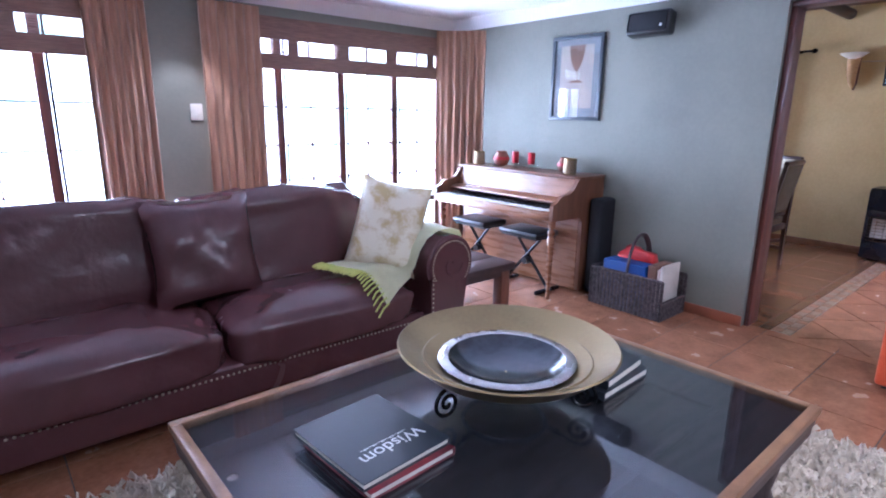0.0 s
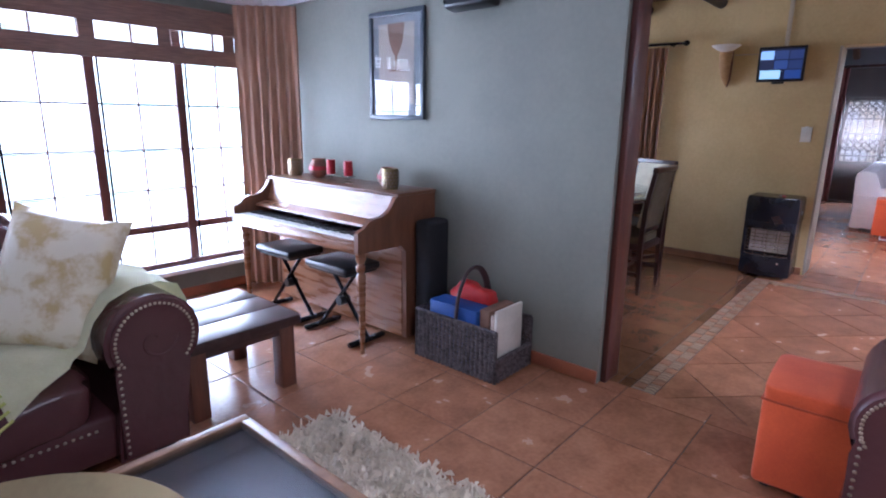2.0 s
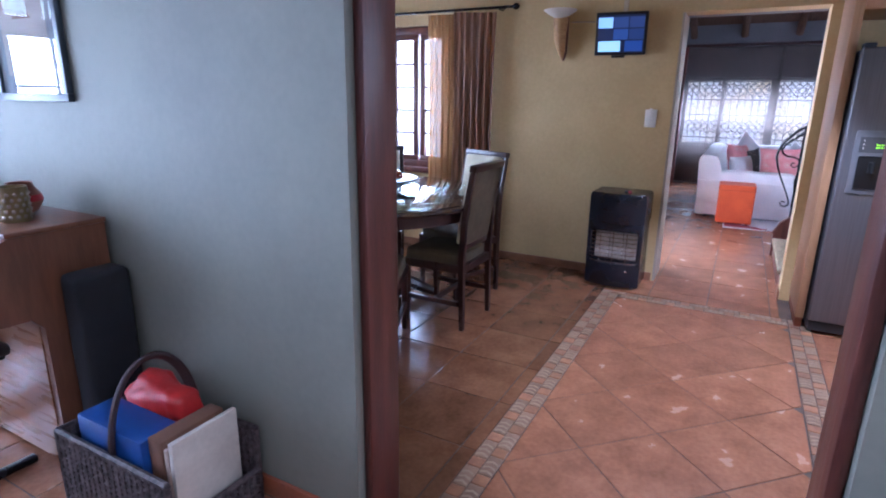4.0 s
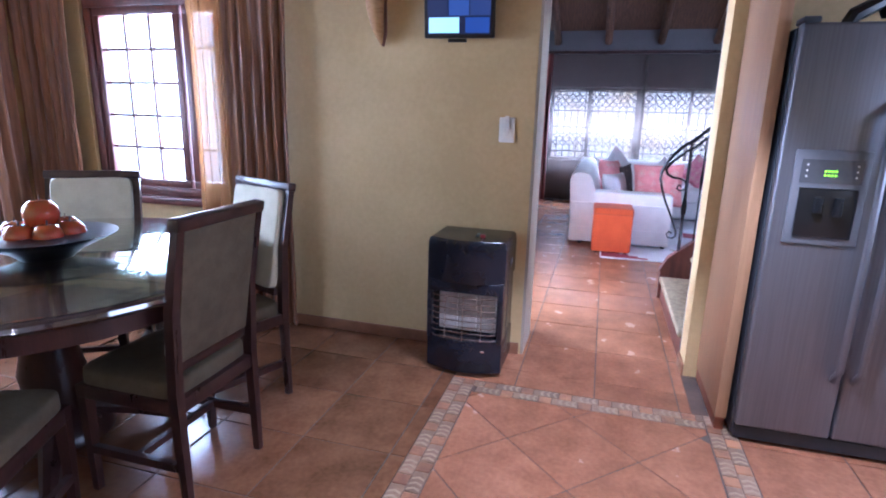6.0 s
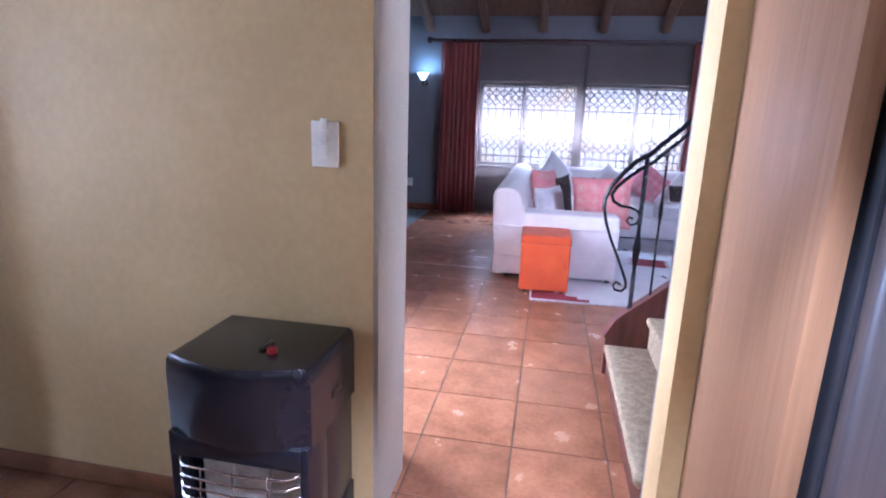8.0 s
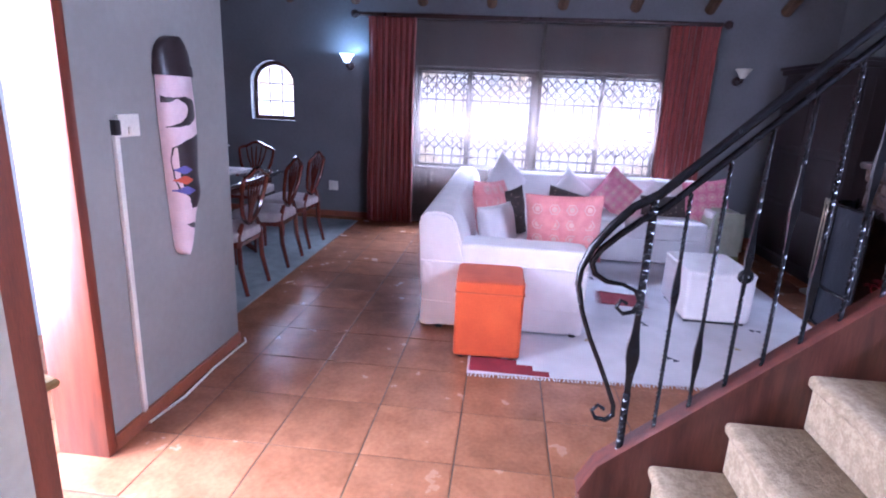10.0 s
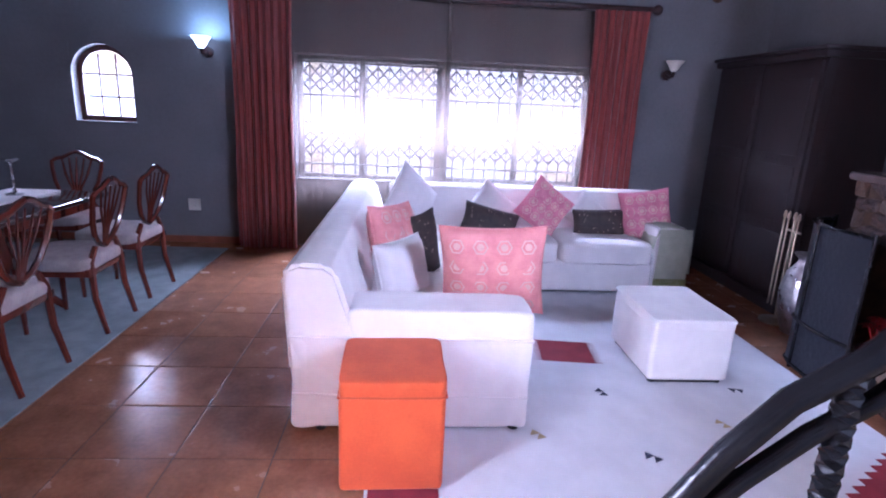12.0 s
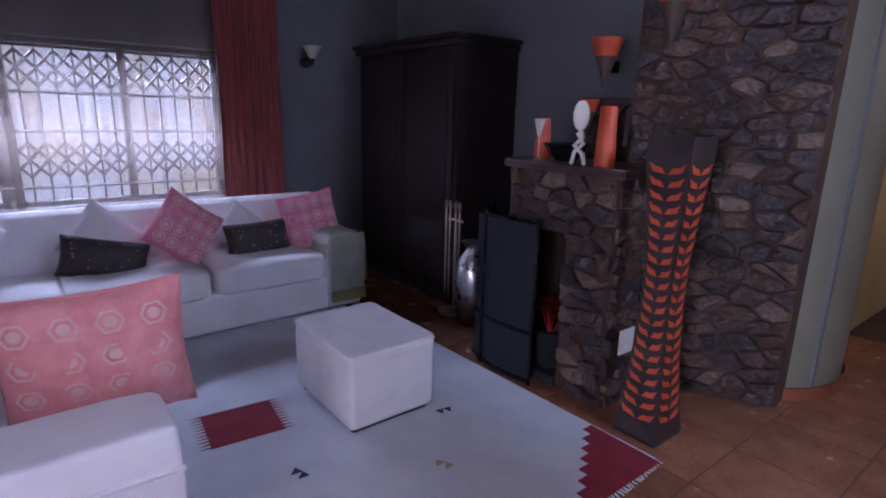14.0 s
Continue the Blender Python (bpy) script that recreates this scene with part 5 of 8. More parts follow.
bm = B(); lathe(bm, [(0.20, 0.06), (0.19, 0.10), (0.10, 0.18), (0.12, 0.34), (0.09, 0.48), (0.14, 0.62), (0.26, 0.70), (0.28, 0.776)], TX, TY, 28); part("pedestal", bm, M_DKWOOD, dt)
for a in (45, 135, 225, 315):
    ca, sa = math.cos(radians(a)), math.sin(radians(a))
    bm = B(); tube(bm, [(TX + r * ca, TY + r * sa, z) for r, z in ((0.12, 0.16), (0.26, 0.12), (0.38, 0.06), (0.44, 0.03))], [0.05, 0.045, 0.035, 0.03], 8); part("foot", bm, M_DKWOOD, dt)
fb = thing("fruit_bowl", "wide dark bowl with patterned inside, on the dining table", "bowl", Matrix.Translation((5.83, 2.64, 0.826)) @ Matrix.Scale(0.88, 4))
bm = B(); lathe(bm, [(0.10, 0), (0.11, 0.01), (0.14, 0.035), (0.22, 0.075), (0.275, 0.10), (0.28, 0.106), (0.272, 0.107)], 0, 0, 48); part("bowl", bm, M_BLACK, fb)
bm = B(); lathe(bm, [(0.271, 0.1075), (0.21, 0.083), (0.12, 0.05), (0.01, 0.045)], 0, 0, 48, cap=False); part("lining", bm, mat("gold_patterned_lining", (0.52, 0.40, 0.18), (0.25, 0.17, 0.07), 14, 0.35, spread=(0.45, 0.55)), fb, "gold patterned lining")
for k in range(7):
    a = k * 6.283 / 6
    p, rr = ((0.105 * math.cos(a), 0.105 * math.sin(a), 0.105), 0.052) if k < 6 else ((0, 0, 0.185), 0.062)
    bm = B(); lathe(bm, [(rr * 0.12, -rr * 0.86), (rr * 0.55, -rr * 0.86), (rr * 0.88, -rr * 0.45), (rr, 0.0), (rr * 0.9, rr * 0.45), (rr * 0.58, rr * 0.83), (rr * 0.25, rr * 0.88), (rr * 0.05, rr * 0.74)], 0, 0, 20)
    o = whole("decorative_fruit", bm, M_APPLE, "glossy red ornamental fruit in the bowl", "fruit", "fruit in the bowl", smooth=70)
    o.location, o.scale = (5.83 + 0.88 * p[0], 2.64 + 0.88 * p[1], 0.83 + 0.88 * p[2]), (1.0, 1.0, 1.0)
    bm = B(); tube(bm, [(0, 0, rr * 0.74), (0.004, 0.002, rr * 1.15)], 0.003, 5); part("stalk", bm, M_DKWOOD, o)

# gas heater
hx0, hx1, hy0, hy1, hz = 6.975, 7.355, 1.055, 1.48, 0.765
ht = thing("gas_heater", "dark grey portable gas heater on the floor by the passage", "heater")
front = [(hx1, hy0), (hx1, hy1), (hx0 + 0.05, hy1)] + [(hx0 + 0.05 - 0.055 * math.sin(math.pi * t), hy1 + (hy0 - hy1) * t) for t in np.linspace(0.06, 0.94, 9)] + [(hx0 + 0.05, hy0)]


def shrink(poly, k):
    cx, cy = sum(p[0] for p in poly) / len(poly), sum(p[1] for p in poly) / len(poly)
    return [(cx + (x - cx) * k, cy + (y - cy) * k) for x, y in poly]


def stacked(bm, levels, poly):
    ring_skin(bm, [[bm.verts.new((x, y, z)) for x, y in shrink(poly, k)] for k, z in levels])


bm = B(); stacked(bm, [(0.96, 0.53), (1.0, 0.535), (1.0, 0.715), (0.985, 0.745), (0.95, 0.76), (0.90, hz)], front); part("hood", bm, M_HEATER, ht, smooth=35)
bm = B(); stacked(bm, [(0.95, 0.025), (0.985, 0.03), (0.985, 0.205), (0.97, 0.21)], front); part("base", bm, M_HEATER, ht, smooth=35)
bm = B(); box(bm, hx0 + 0.12, hx1 - 0.005, hy0 + 0.006, hy1 - 0.006, 0.03, 0.72, 0.01); part("cabinet", bm, M_HEATER, ht)
bm = B()
for y in (hy0 + 0.004, hy1 - 0.03):
    box(bm, hx0 + 0.03, hx0 + 0.16, y, y + 0.026, 0.20, 0.54, 0.004)
box(bm, hx0 + 0.02, hx0 + 0.10, hy0 + 0.02, hy1 - 0.02, 0.47, 0.54, 0.01)
part("grille_surround", bm, M_HEATER, ht)
for k in range(3):
    y = hy0 + 0.05 + k * 0.108
    bm = B(); box(bm, hx0 + 0.10, hx0 + 0.122, y, y + 0.102, 0.235, 0.445, 0.003); part("ceramic_panel", bm, M_CERAMIC, ht, "pale ceramic heating plate")
for k in range(8):
    z = 0.225 + 0.033 * k
    bm = B(); tube(bm, [(hx0 + 0.045, hy0 + 0.02, z), (hx0 + 0.005, hy0 + 0.06, z), (hx0 - 0.006, (hy0 + hy1) / 2, z), (hx0 + 0.005, hy1 - 0.06, z), (hx0 + 0.045, hy1 - 0.02, z)], 0.0035, 6); part("guard_wire", bm, M_CHROME, ht)
for k in range(3):
    y = hy0 + 0.11 + k * 0.1
    bm = B(); tube(bm, [(hx0 + 0.001 - 0.006 * (k == 1), y, 0.215), (hx0 + 0.001 - 0.006 * (k == 1), y, 0.465)], 0.003, 6); part("guard_wire", bm, M_CHROME, ht)
bm = B(); box(bm, hx0 + 0.012, hx0 + 0.02, hy0 + 0.09, hy0 + 0.13, 0.15, 0.163, 0.002); part("badge", bm, M_CHROME, ht)
bm = B(); box(bm, 7.10, 7.17, 1.228, 1.242, 0.7655, 0.771, 0.002); part("valve_slot", bm, M_BLACK, ht)
bm = B(); cyl(bm, (7.10, 1.20, 0.7655), (7.10, 1.20, 0.779), 0.014); part("ignition_knob", bm, M_RED, ht, "red ignition knob")
bm = B(); box(bm, 7.17, 7.25, hy0 - 0.0015, hy0 + 0.006, 0.60, 0.635, 0.008); part("side_handle", bm, M_BLACK, ht)
for x in (hx0 + 0.09, hx1 - 0.05):
    for y in (hy0 + 0.06, hy1 - 0.06):
        bm = B(); cyl(bm, (x, y - 0.012, 0.02), (x, y + 0.012, 0.02), 0.02, n=12); part("castor", bm, M_BLACK, ht)

# security monitor, cable trunking, sconce, switch
mn = thing("wall_monitor", "small black monitor showing six camera views, mounted on the wall", "monitor", pose(7.30, 1.42, 1.95, 0, -6, 4))
bm = B(); box(bm, -0.018, 0.02, -0.19, 0.19, -0.155, 0.155, 0.008); part("case", bm, M_BLACK, mn)
bm = B(); box(bm, -0.0205, -0.0185, -0.17, 0.17, -0.135, 0.135); part("screen", bm, glow("screen_dark_blue", (0.012, 0.018, 0.05), 0.4), mn)
for k, (y, z, c) in enumerate(((0.115, 0.08, (0.35, 0.55, 0.75)), (0.0, 0.08, (0.03, 0.05, 0.13)), (-0.115, 0.08, (0.025, 0.04, 0.11)), (0.115, -0.005, (0.015, 0.02, 0.05)), (0.0, -0.005, (0.03, 0.06, 0.18)), (-0.115, -0.005, (0.02, 0.035, 0.10)), (0.08, -0.09, (0.45, 0.68, 0.80)), (-0.10, -0.09, (0.02, 0.05, 0.18)))):
    w = 0.054 if k < 6 else (0.082 if k == 6 else 0.064)
    bm = B(); box(bm, -0.0225, -0.021, y - w, y + w, z - 0.038, z + 0.038); part("camera_view", bm, glow("camera_view_%d" % k, c, 1.0), mn)
bm = B(); box(bm, 0.02, 0.075, -0.05, 0.05, -0.05, 0.05, 0.005); part("bracket", bm, M_BLACK, mn)
bm = B(); box(bm, -0.015, 0.012, -0.04, 0.06, -0.175, -0.156, 0.004); part("sensor_bar", bm, M_BLACK, mn)
bm = B(); box(bm, 7.360, 7.379, 1.395, 1.43, 2.10, HD - 0.02, 0.003)
whole("cable_trunking", bm, mat("cream_trunking", (0.55, 0.46, 0.32), None, 5, 0.5), "cream plastic cable trunking running up the wall", "trunking")
sc = thing("wall_sconce", "horn-shaped woven wall sconce with white bowl", "wall lamp", Matrix.Translation((7.30, 1.90, 2.03)))
bm = B(); tube(bm, [(0.0, 0, 0.09), (0.0, 0, 0.03), (0.01, 0.0, -0.08), (0.03, -0.005, -0.18), (0.055, -0.02, -0.26)], [0.055, 0.06, 0.052, 0.035, 0.01], 14); part("horn", bm, M_HORN, sc, smooth=70)
bm = B(); lathe(bm, [(0.03, 0.05), (0.08, 0.075), (0.125, 0.105), (0.13, 0.112), (0.12, 0.110), (0.03, 0.07)], -0.03, 0, 28); part("bowl", bm, M_ALAB, sc, "white ceramic uplighter bowl")
bm = B(); tube(bm, [(0.02, -0.055, 0.06), (0.0, -0.06, -0.06), (0.03, -0.05, -0.2), (0.05, -0.025, -0.265)], 0.009, 6); part("rib", bm, M_BENCHLEG, sc)
bm = B(); box(bm, 0.05, 0.079, -0.03, 0.03, -0.06, 0.05, 0.004); part("backplate", bm, M_HORN, sc)
bm = B(); tube(bm, [(7.376, 1.84, 2.06), (7.376, 1.74, 2.058), (7.376, 1.60, 2.052)], 0.006, 6); whole("cable", bm, mat("cream_cable", (0.5, 0.42, 0.3), None, 5, 0.5), "thin cream cable along the wall", "cable")
wall_switch("light_switch", pose(7.379, 1.148, 1.322, 0, 0, 90), "white two-gang light switch on the ochre wall", 0.086, 0.135, 3)

# fridge and its beech side panel
fr = thing("fridge_freezer", "brushed steel side-by-side fridge with water dispenser", "fridge")
fx, fy0, fy1, fh = 6.76, -0.93, -0.045, 1.765
bm = B(); box(bm, fx + 0.06, fx + 0.62, fy0, fy1, 0.02, fh - 0.01, 0.006); part("body", bm, M_FRSIDE, fr)
for nm, a, b in (("freezer_door", fy1 - 0.37, fy1 - 0.002), ("fridge_door", fy0 + 0.002, fy1 - 0.376)):
    bm = B(); box(bm, fx, fx + 0.055, a, b, 0.085, fh, 0.014, 3)
    d = part(nm, bm, M_STEEL, fr)
    hy = a + 0.035 if nm == "freezer_door" else b - 0.035
    bm = B(); tube(bm, [(fx + 0.002, hy, 0.36), (fx - 0.05, hy, 0.42), (fx - 0.06, hy, 0.9), (fx - 0.05, hy, 1.42), (fx + 0.002, hy, 1.48)], 0.014, 8); part("handle", bm, M_STEEL, d, "long steel bar handle")
bm = B(); box(bm, fx + 0.02, fx + 0.1, fy0 + 0.01, fy1 - 0.01, 0.018, 0.078, 0.004); part("kick_plate", bm, M_FRSIDE, fr)
dy0, dy1 = fy1 - 0.315, fy1 - 0.055
bm = B(); box(bm, fx - 0.009, fx + 0.002, dy0, dy1, 0.93, 1.30, 0.004); dsp = part("dispenser", bm, mat("grey_dispenser_surround", (0.16, 0.165, 0.18), None, 6, 0.35), fr, "grey dispenser surround")
bm = B(); box(bm, fx - 0.0115, fx - 0.0095, dy0 + 0.03, dy1 - 0.03, 0.96, 1.155, 0.006); part("recess", bm, M_BLACK, dsp, "black dispenser recess")
bm = B(); box(bm, fx - 0.0115, fx - 0.0095, dy0 + 0.025, dy1 - 0.025, 1.175, 1.265); part("display", bm, mat("grey_display_panel", (0.10, 0.105, 0.115), None, 6, 0.25), dsp)
for k in range(8):
    bm = B(); cyl(bm, (fx - 0.0135, dy0 + 0.115 + 0.012 * (k % 4), 1.205 + 0.016 * (k // 4)), (fx - 0.0115, dy0 + 0.115 + 0.012 * (k % 4), 1.205 + 0.016 * (k // 4)), 0.0045, n=8); part("indicator", bm, glow("green_indicator", (0.35, 0.9, 0.02), 1.6), dsp, "green indicator light")
for k in range(6):
    y = dy0 + (0.045 if k < 3 else dy1 - dy0 - 0.045)
    bm = B(); cyl(bm, (fx - 0.0135, y, 1.20 + 0.022 * (k % 3)), (fx - 0.0115, y, 1.20 + 0.022 * (k % 3)), 0.004, n=8); part("button", bm, M_WHITE, dsp)
bm = B(); tube(bm, [(fx - 0.02, dy0 + 0.09, 1.12), (fx - 0.02, dy0 + 0.09, 1.05)], 0.016, 8); part("spout", bm, M_BLACK, dsp); bm = B(); tube(bm, [(fx - 0.02, dy0 + 0.16, 1.12), (fx - 0.02, dy0 + 0.16, 1.06)], 0.016, 8); part("spout", bm, M_BLACK, dsp)
for y in (fy0 + 0.06, fy1 - 0.04):
    bm = B(); box(bm, fx + 0.02, fx + 0.12, y - 0.03, y + 0.03, fh, fh + 0.025, 0.006); part("hinge_cover", bm, M_FRSIDE, fr)
for x in (fx + 0.1, fx + 0.55):
    for y in (fy0 + 0.05, fy1 - 0.05):
        bm = B(); cyl(bm, (x, y, 0), (x, y, 0.02), 0.02); part("foot", bm, M_FRSIDE, fr)
cb = thing("fridge_cabinet", "pale beech laminate cabinet surround beside and above the fridge", "cabinet")
bm = B(); box(bm, 6.84, 7.395, -0.03, 0.018, 0.07, 2.2, 0.002); part("side_panel", bm, M_BEECH, cb)
bm = B(); box(bm, 6.86, 7.395, -0.029, 0.012, 0.0, 0.068, 0.002); part("plinth", bm, M_SKIRT, cb)
bm = B(); box(bm, 6.86, 7.395, -0.95, -0.032, 1.98, 2.2, 0.002); part("top_box", bm, M_BEECH, cb)
for k in range(2):
    bm = B(); box(bm, 6.84, 6.858, -0.488 - 0.46 * (1 - k), -0.034 - 0.46 * (1 - k), 1.985, 2.195, 0.003); part("door", bm, M_BEECH, cb)
bm = B(); tube(bm, [(6.95, -0.25, fh), (6.94, -0.27, fh + 0.05), (6.96, -0.36, fh + 0.10), (6.98, -0.4, fh + 0.06)], 0.03, 8)
whole("black_pouch", bm, M_BLACK, "black soft pouch lying on top of the fridge", "pouch")

# ---- sitting room ----
M_COVER = mat("white_cotton_slipcover", (0.83, 0.79, 0.79), (0.76, 0.72, 0.73), 6, 0.85, bump=0.35, bscale=22, fine=0.15, sheen=0.15, dist=0.012)
M_PINK = mat("pink_geometric_print", (0.80, 0.34, 0.33), (0.70, 0.25, 0.26), 14, 0.8, bump=0.2, bscale=90)
M_PINK2 = mat("rose_pink_print", (0.74, 0.27, 0.36), (0.62, 0.20, 0.29), 14, 0.8, bump=0.2, bscale=90)
M_PALEPINK = mat("pale_pink_thread", (0.80, 0.50, 0.46), None, 10, 0.8, bump=0.1)
M_DKCUSH = mat("dark_brown_sequinned_fabric", (0.055, 0.036, 0.030), (0.03, 0.02, 0.018), 18, 0.45, 0.7, bump=0.3, bscale=60)
M_REDDRAPE = mat("brick_red_drape", (0.25, 0.038, 0.028), (0.15, 0.022, 0.018), 5, 0.6, bump=0.15, stretch=(10, 10, 0.5), sheen=0.3)
M_NET = sheer("grey_net_curtain", (0.34, 0.28, 0.245), 0.58, 0.30)
M_RUGWHITE = mat("off_white_wool_rug", (0.68, 0.68, 0.72), (0.60, 0.60, 0.64), 5, 0.95, bump=0.4, bscale=130, fine=0.25)
M_RUGRED = mat("dark_red_wool", (0.26, 0.022, 0.035), (0.20, 0.016, 0.028), 8, 0.95, bump=0.3, bscale=130)
M_RUGBLUE = mat("navy_wool", (0.03, 0.035, 0.07), None, 8, 0.95, bump=0.2)
M_RUGTAN = mat("tan_wool", (0.45, 0.36, 0.20), None, 8, 0.95, bump=0.2)
M_STONE = mat("brown_purple_rubble_stone", (0.13, 0.075, 0.05), (0.03, 0.022, 0.026), 11, 0.30, 0.6, bump=0.9, bscale=30, per_object=0.4, fine=0.9, dist=0.03, distort=0.8)
sn_, sl_ = M_STONE.node_tree.nodes, M_STONE.node_tree.links
so_, sr_, sm_ = sn_.new("ShaderNodeObjectInfo"), sn_.new("ShaderNodeValToRGB"), sn_.new("ShaderNodeMix")
sr_.color_ramp.interpolation = "CONSTANT"
for pos_, col_ in ((0.0, (0.034, 0.023, 0.026)), (0.22, (0.062, 0.029, 0.016)), (0.42, (0.04, 0.024, 0.024)), (0.6, (0.085, 0.042, 0.022)), (0.76, (0.032, 0.028, 0.040)), (0.90, (0.20, 0.14, 0.10))):
    el_ = sr_.color_ramp.elements.new(pos_) if pos_ else sr_.color_ramp.elements[0]
    el_.color = (*col_, 1)
sr_.color_ramp.elements.remove(sr_.color_ramp.elements[-1])
sm_.data_type, sm_.blend_type = "RGBA", "MIX"
sm_.inputs[0].default_value = 0.5
old_ = M_STONE.node_tree.nodes["Principled BSDF"].inputs["Base Color"].links[0].from_socket
sl_.new(so_.outputs["Random"], sr_.inputs[0]), sl_.new(old_, sm_.inputs[6]), sl_.new(sr_.outputs[0], sm_.inputs[7])
sl_.new(sm_.outputs[2], M_STONE.node_tree.nodes["Principled BSDF"].inputs["Base Color"])
M_MORTAR = mat("brown_mortar", (0.10, 0.058, 0.034), (0.055, 0.032, 0.02), 8, 0.9, bump=0.5, bscale=40)
M_WARDROBE = mat("almost_black_carved_wood", (0.020, 0.009, 0.010), (0.011, 0.006, 0.007), 4, 0.5, 0.7, bump=0.2, stretch=(6, 6, 1))
M_CARPET = mat("blue_grey_carpet", (0.22, 0.25, 0.255), (0.17, 0.195, 0.20), 8, 0.95, bump=0.4, bscale=120)
M_SISAL = mat("beige_sisal_stair_carpet", (0.31, 0.24, 0.155), (0.21, 0.155, 0.095), 30, 0.9, bump=0.6, bscale=110, fine=0.7)
M_MAHOG = mat("polished_mahogany", (0.13, 0.028, 0.017), (0.07, 0.015, 0.011), 3, 0.14, 0.25, bump=0.04, stretch=(5, 5, 1), coat=0.4)
M_SEATFAB = mat("beige_damask_seat", (0.44, 0.38, 0.36), (0.34, 0.29, 0.29), 14, 0.8, bump=0.2)
M_MASKWHITE = mat("chalky_pinkish_white_paint", (0.72, 0.58, 0.60), (0.62, 0.48, 0.51), 7, 0.7, bump=0.15)
M_MASKBLACK = mat("dark_mask_paint", (0.028, 0.02, 0.022), None, 7, 0.4, bump=0.1)
M_ORANGEP = mat("bright_orange_paint", (0.62, 0.10, 0.03), (0.5, 0.07, 0.02), 9, 0.5, bump=0.05)
M_NETBAR = mat("grey_painted_trellis", (0.06, 0.055, 0.05), None, 6, 0.5, bump=0.05)

# wide window with sliding trellis
w5 = thing("window_5", "wide bright sliding window with folding security trellis", "window", kind="structure")
bm = B()
for q in ((-1.355, 1.555, 0.685, 0.745), (-1.355, 1.555, 1.85, 1.895), (-1.355, -1.30, 0.745, 1.85), (1.50, 1.555, 0.745, 1.85), (0.05, 0.18, 0.745, 1.85), (0.89, 0.945, 0.745, 1.85), (-0.685, -0.63, 0.745, 1.85)):
    box(bm, 14.10, 14.15, *q, 0.004)
part("window_frame", bm, M_NETBAR, w5)
# board added to darken the reveal that the window lamp lights up
bm = B(); box(bm, 13.985, 14.098, -1.35, 1.55, 0.682, 0.704, 0.004); part("window_sill", bm, M_NETBAR, w5, "dark board added over the brightly lit reveal")
for a, b in ((-1.30, -0.685), (-0.63, 0.05), (0.18, 0.89), (0.945, 1.50)):
    bm = B(); box(bm, 14.12, 14.126, a, b, 0.745, 1.85); part("pane", bm, M_PANE, w5).visible_shadow = False
tr = thing("security_trellis", "grey folding steel trellis gate inside the window", "security gate")
bm = B()
for k in range(27):
    y = -1.33 + 2.86 * k / 26
    cyl(bm, (14.05, y, 0.70), (14.05, y, 1.88), 0.0075, n=5)
part("uprights", bm, M_NETBAR, tr)
for z0, z1 in ((1.56, 1.80), (0.93, 1.17)):
    bm = B()
    n, zm = 13, (z0 + z1) / 2
    for k in range(n * 2):
        y0, y1 = -1.33 + 2.86 * k / (2 * n), -1.33 + 2.86 * (k + 1) / (2 * n)
        for p, q in ((z0, zm), (zm, z0), (z1, zm), (zm, z1)):
            cyl(bm, (14.035, y0, p), (14.035, y1, q), 0.012, n=4)
    part("lattice", bm, M_NETBAR, tr)
bm = B()
for z in (0.85, 1.25, 1.52, 1.83):
    cyl(bm, (14.045, -1.35, z), (14.045, 1.55, z), 0.011, n=6)
part("rails", bm, M_NETBAR, tr)

# drapes, nets and pole
for i, (a, b) in enumerate((((13.82, 2.10), (13.84, 1.54)), ((13.84, -1.27), (13.82, -1.80)))):
    bm = B(); drape(bm, a, b, 0.015, 2.405, 8, 0.036, seed=40 + i, rows=26, gather=0.05, crush=0.010)
    whole("curtain", bm, M_REDDRAPE, "brick red floor-length drape beside the wide window", "curtain", "red drapes")
for i, (a, b) in enumerate((((13.905, 1.95), (13.905, 0.06)), ((13.905, 0.10), (13.905, -1.65)))):
    bm = B(); drape(bm, a, b, 0.03, 2.40, 26, 0.042, seed=50 + i, rows=12, thick=0.0015)
    whole("net_curtain", bm, M_NET, "gathered grey net curtain across the wide window", "curtain", "net curtains")
rod = thing("curtain_pole", "thick dark wooden curtain pole above the wide window", "curtain rod")
bm = B(); cyl(bm, (13.85, 2.20, 2.43), (13.85, -1.80, 2.43), 0.026, n=16); part("pole", bm, M_DKWOOD, rod)
for y, s in ((2.22, 1), (-1.82, -1)):
    bm = B(); lathe(bm, [(0.02, -0.03), (0.032, -0.02), (0.02, 0.0), (0.045, 0.03), (0.05, 0.055), (0.035, 0.085), (0.008, 0.095)], 0, 0, 18, m=pose(13.85, y, 2.43, -90 * s)); part("finial", bm, M_DKWOOD, rod)
for y in (2.12, 0.08, -1.74):
    bm = B(); tube(bm, [(13.85, y, 2.405), (13.93, y, 2.40), (13.999, y, 2.42)], 0.014, 8); part("bracket", bm, M_DKWOOD, rod)

# arched window
w6 = thing("window_6", "small arched timber window with nine panes", "window", kind="structure")
ay0, ay1, az0, azs = 3.08, 3.64, 1.18, 1.62
ac_, ar = (ay0 + ay1) / 2, (ay1 - ay0) / 2


def yz_slab(bm, poly, x0, x1):
    ring_skin(bm, [[bm.verts.new((x, y, z)) for y, z in poly] for x in (x0, x1)])


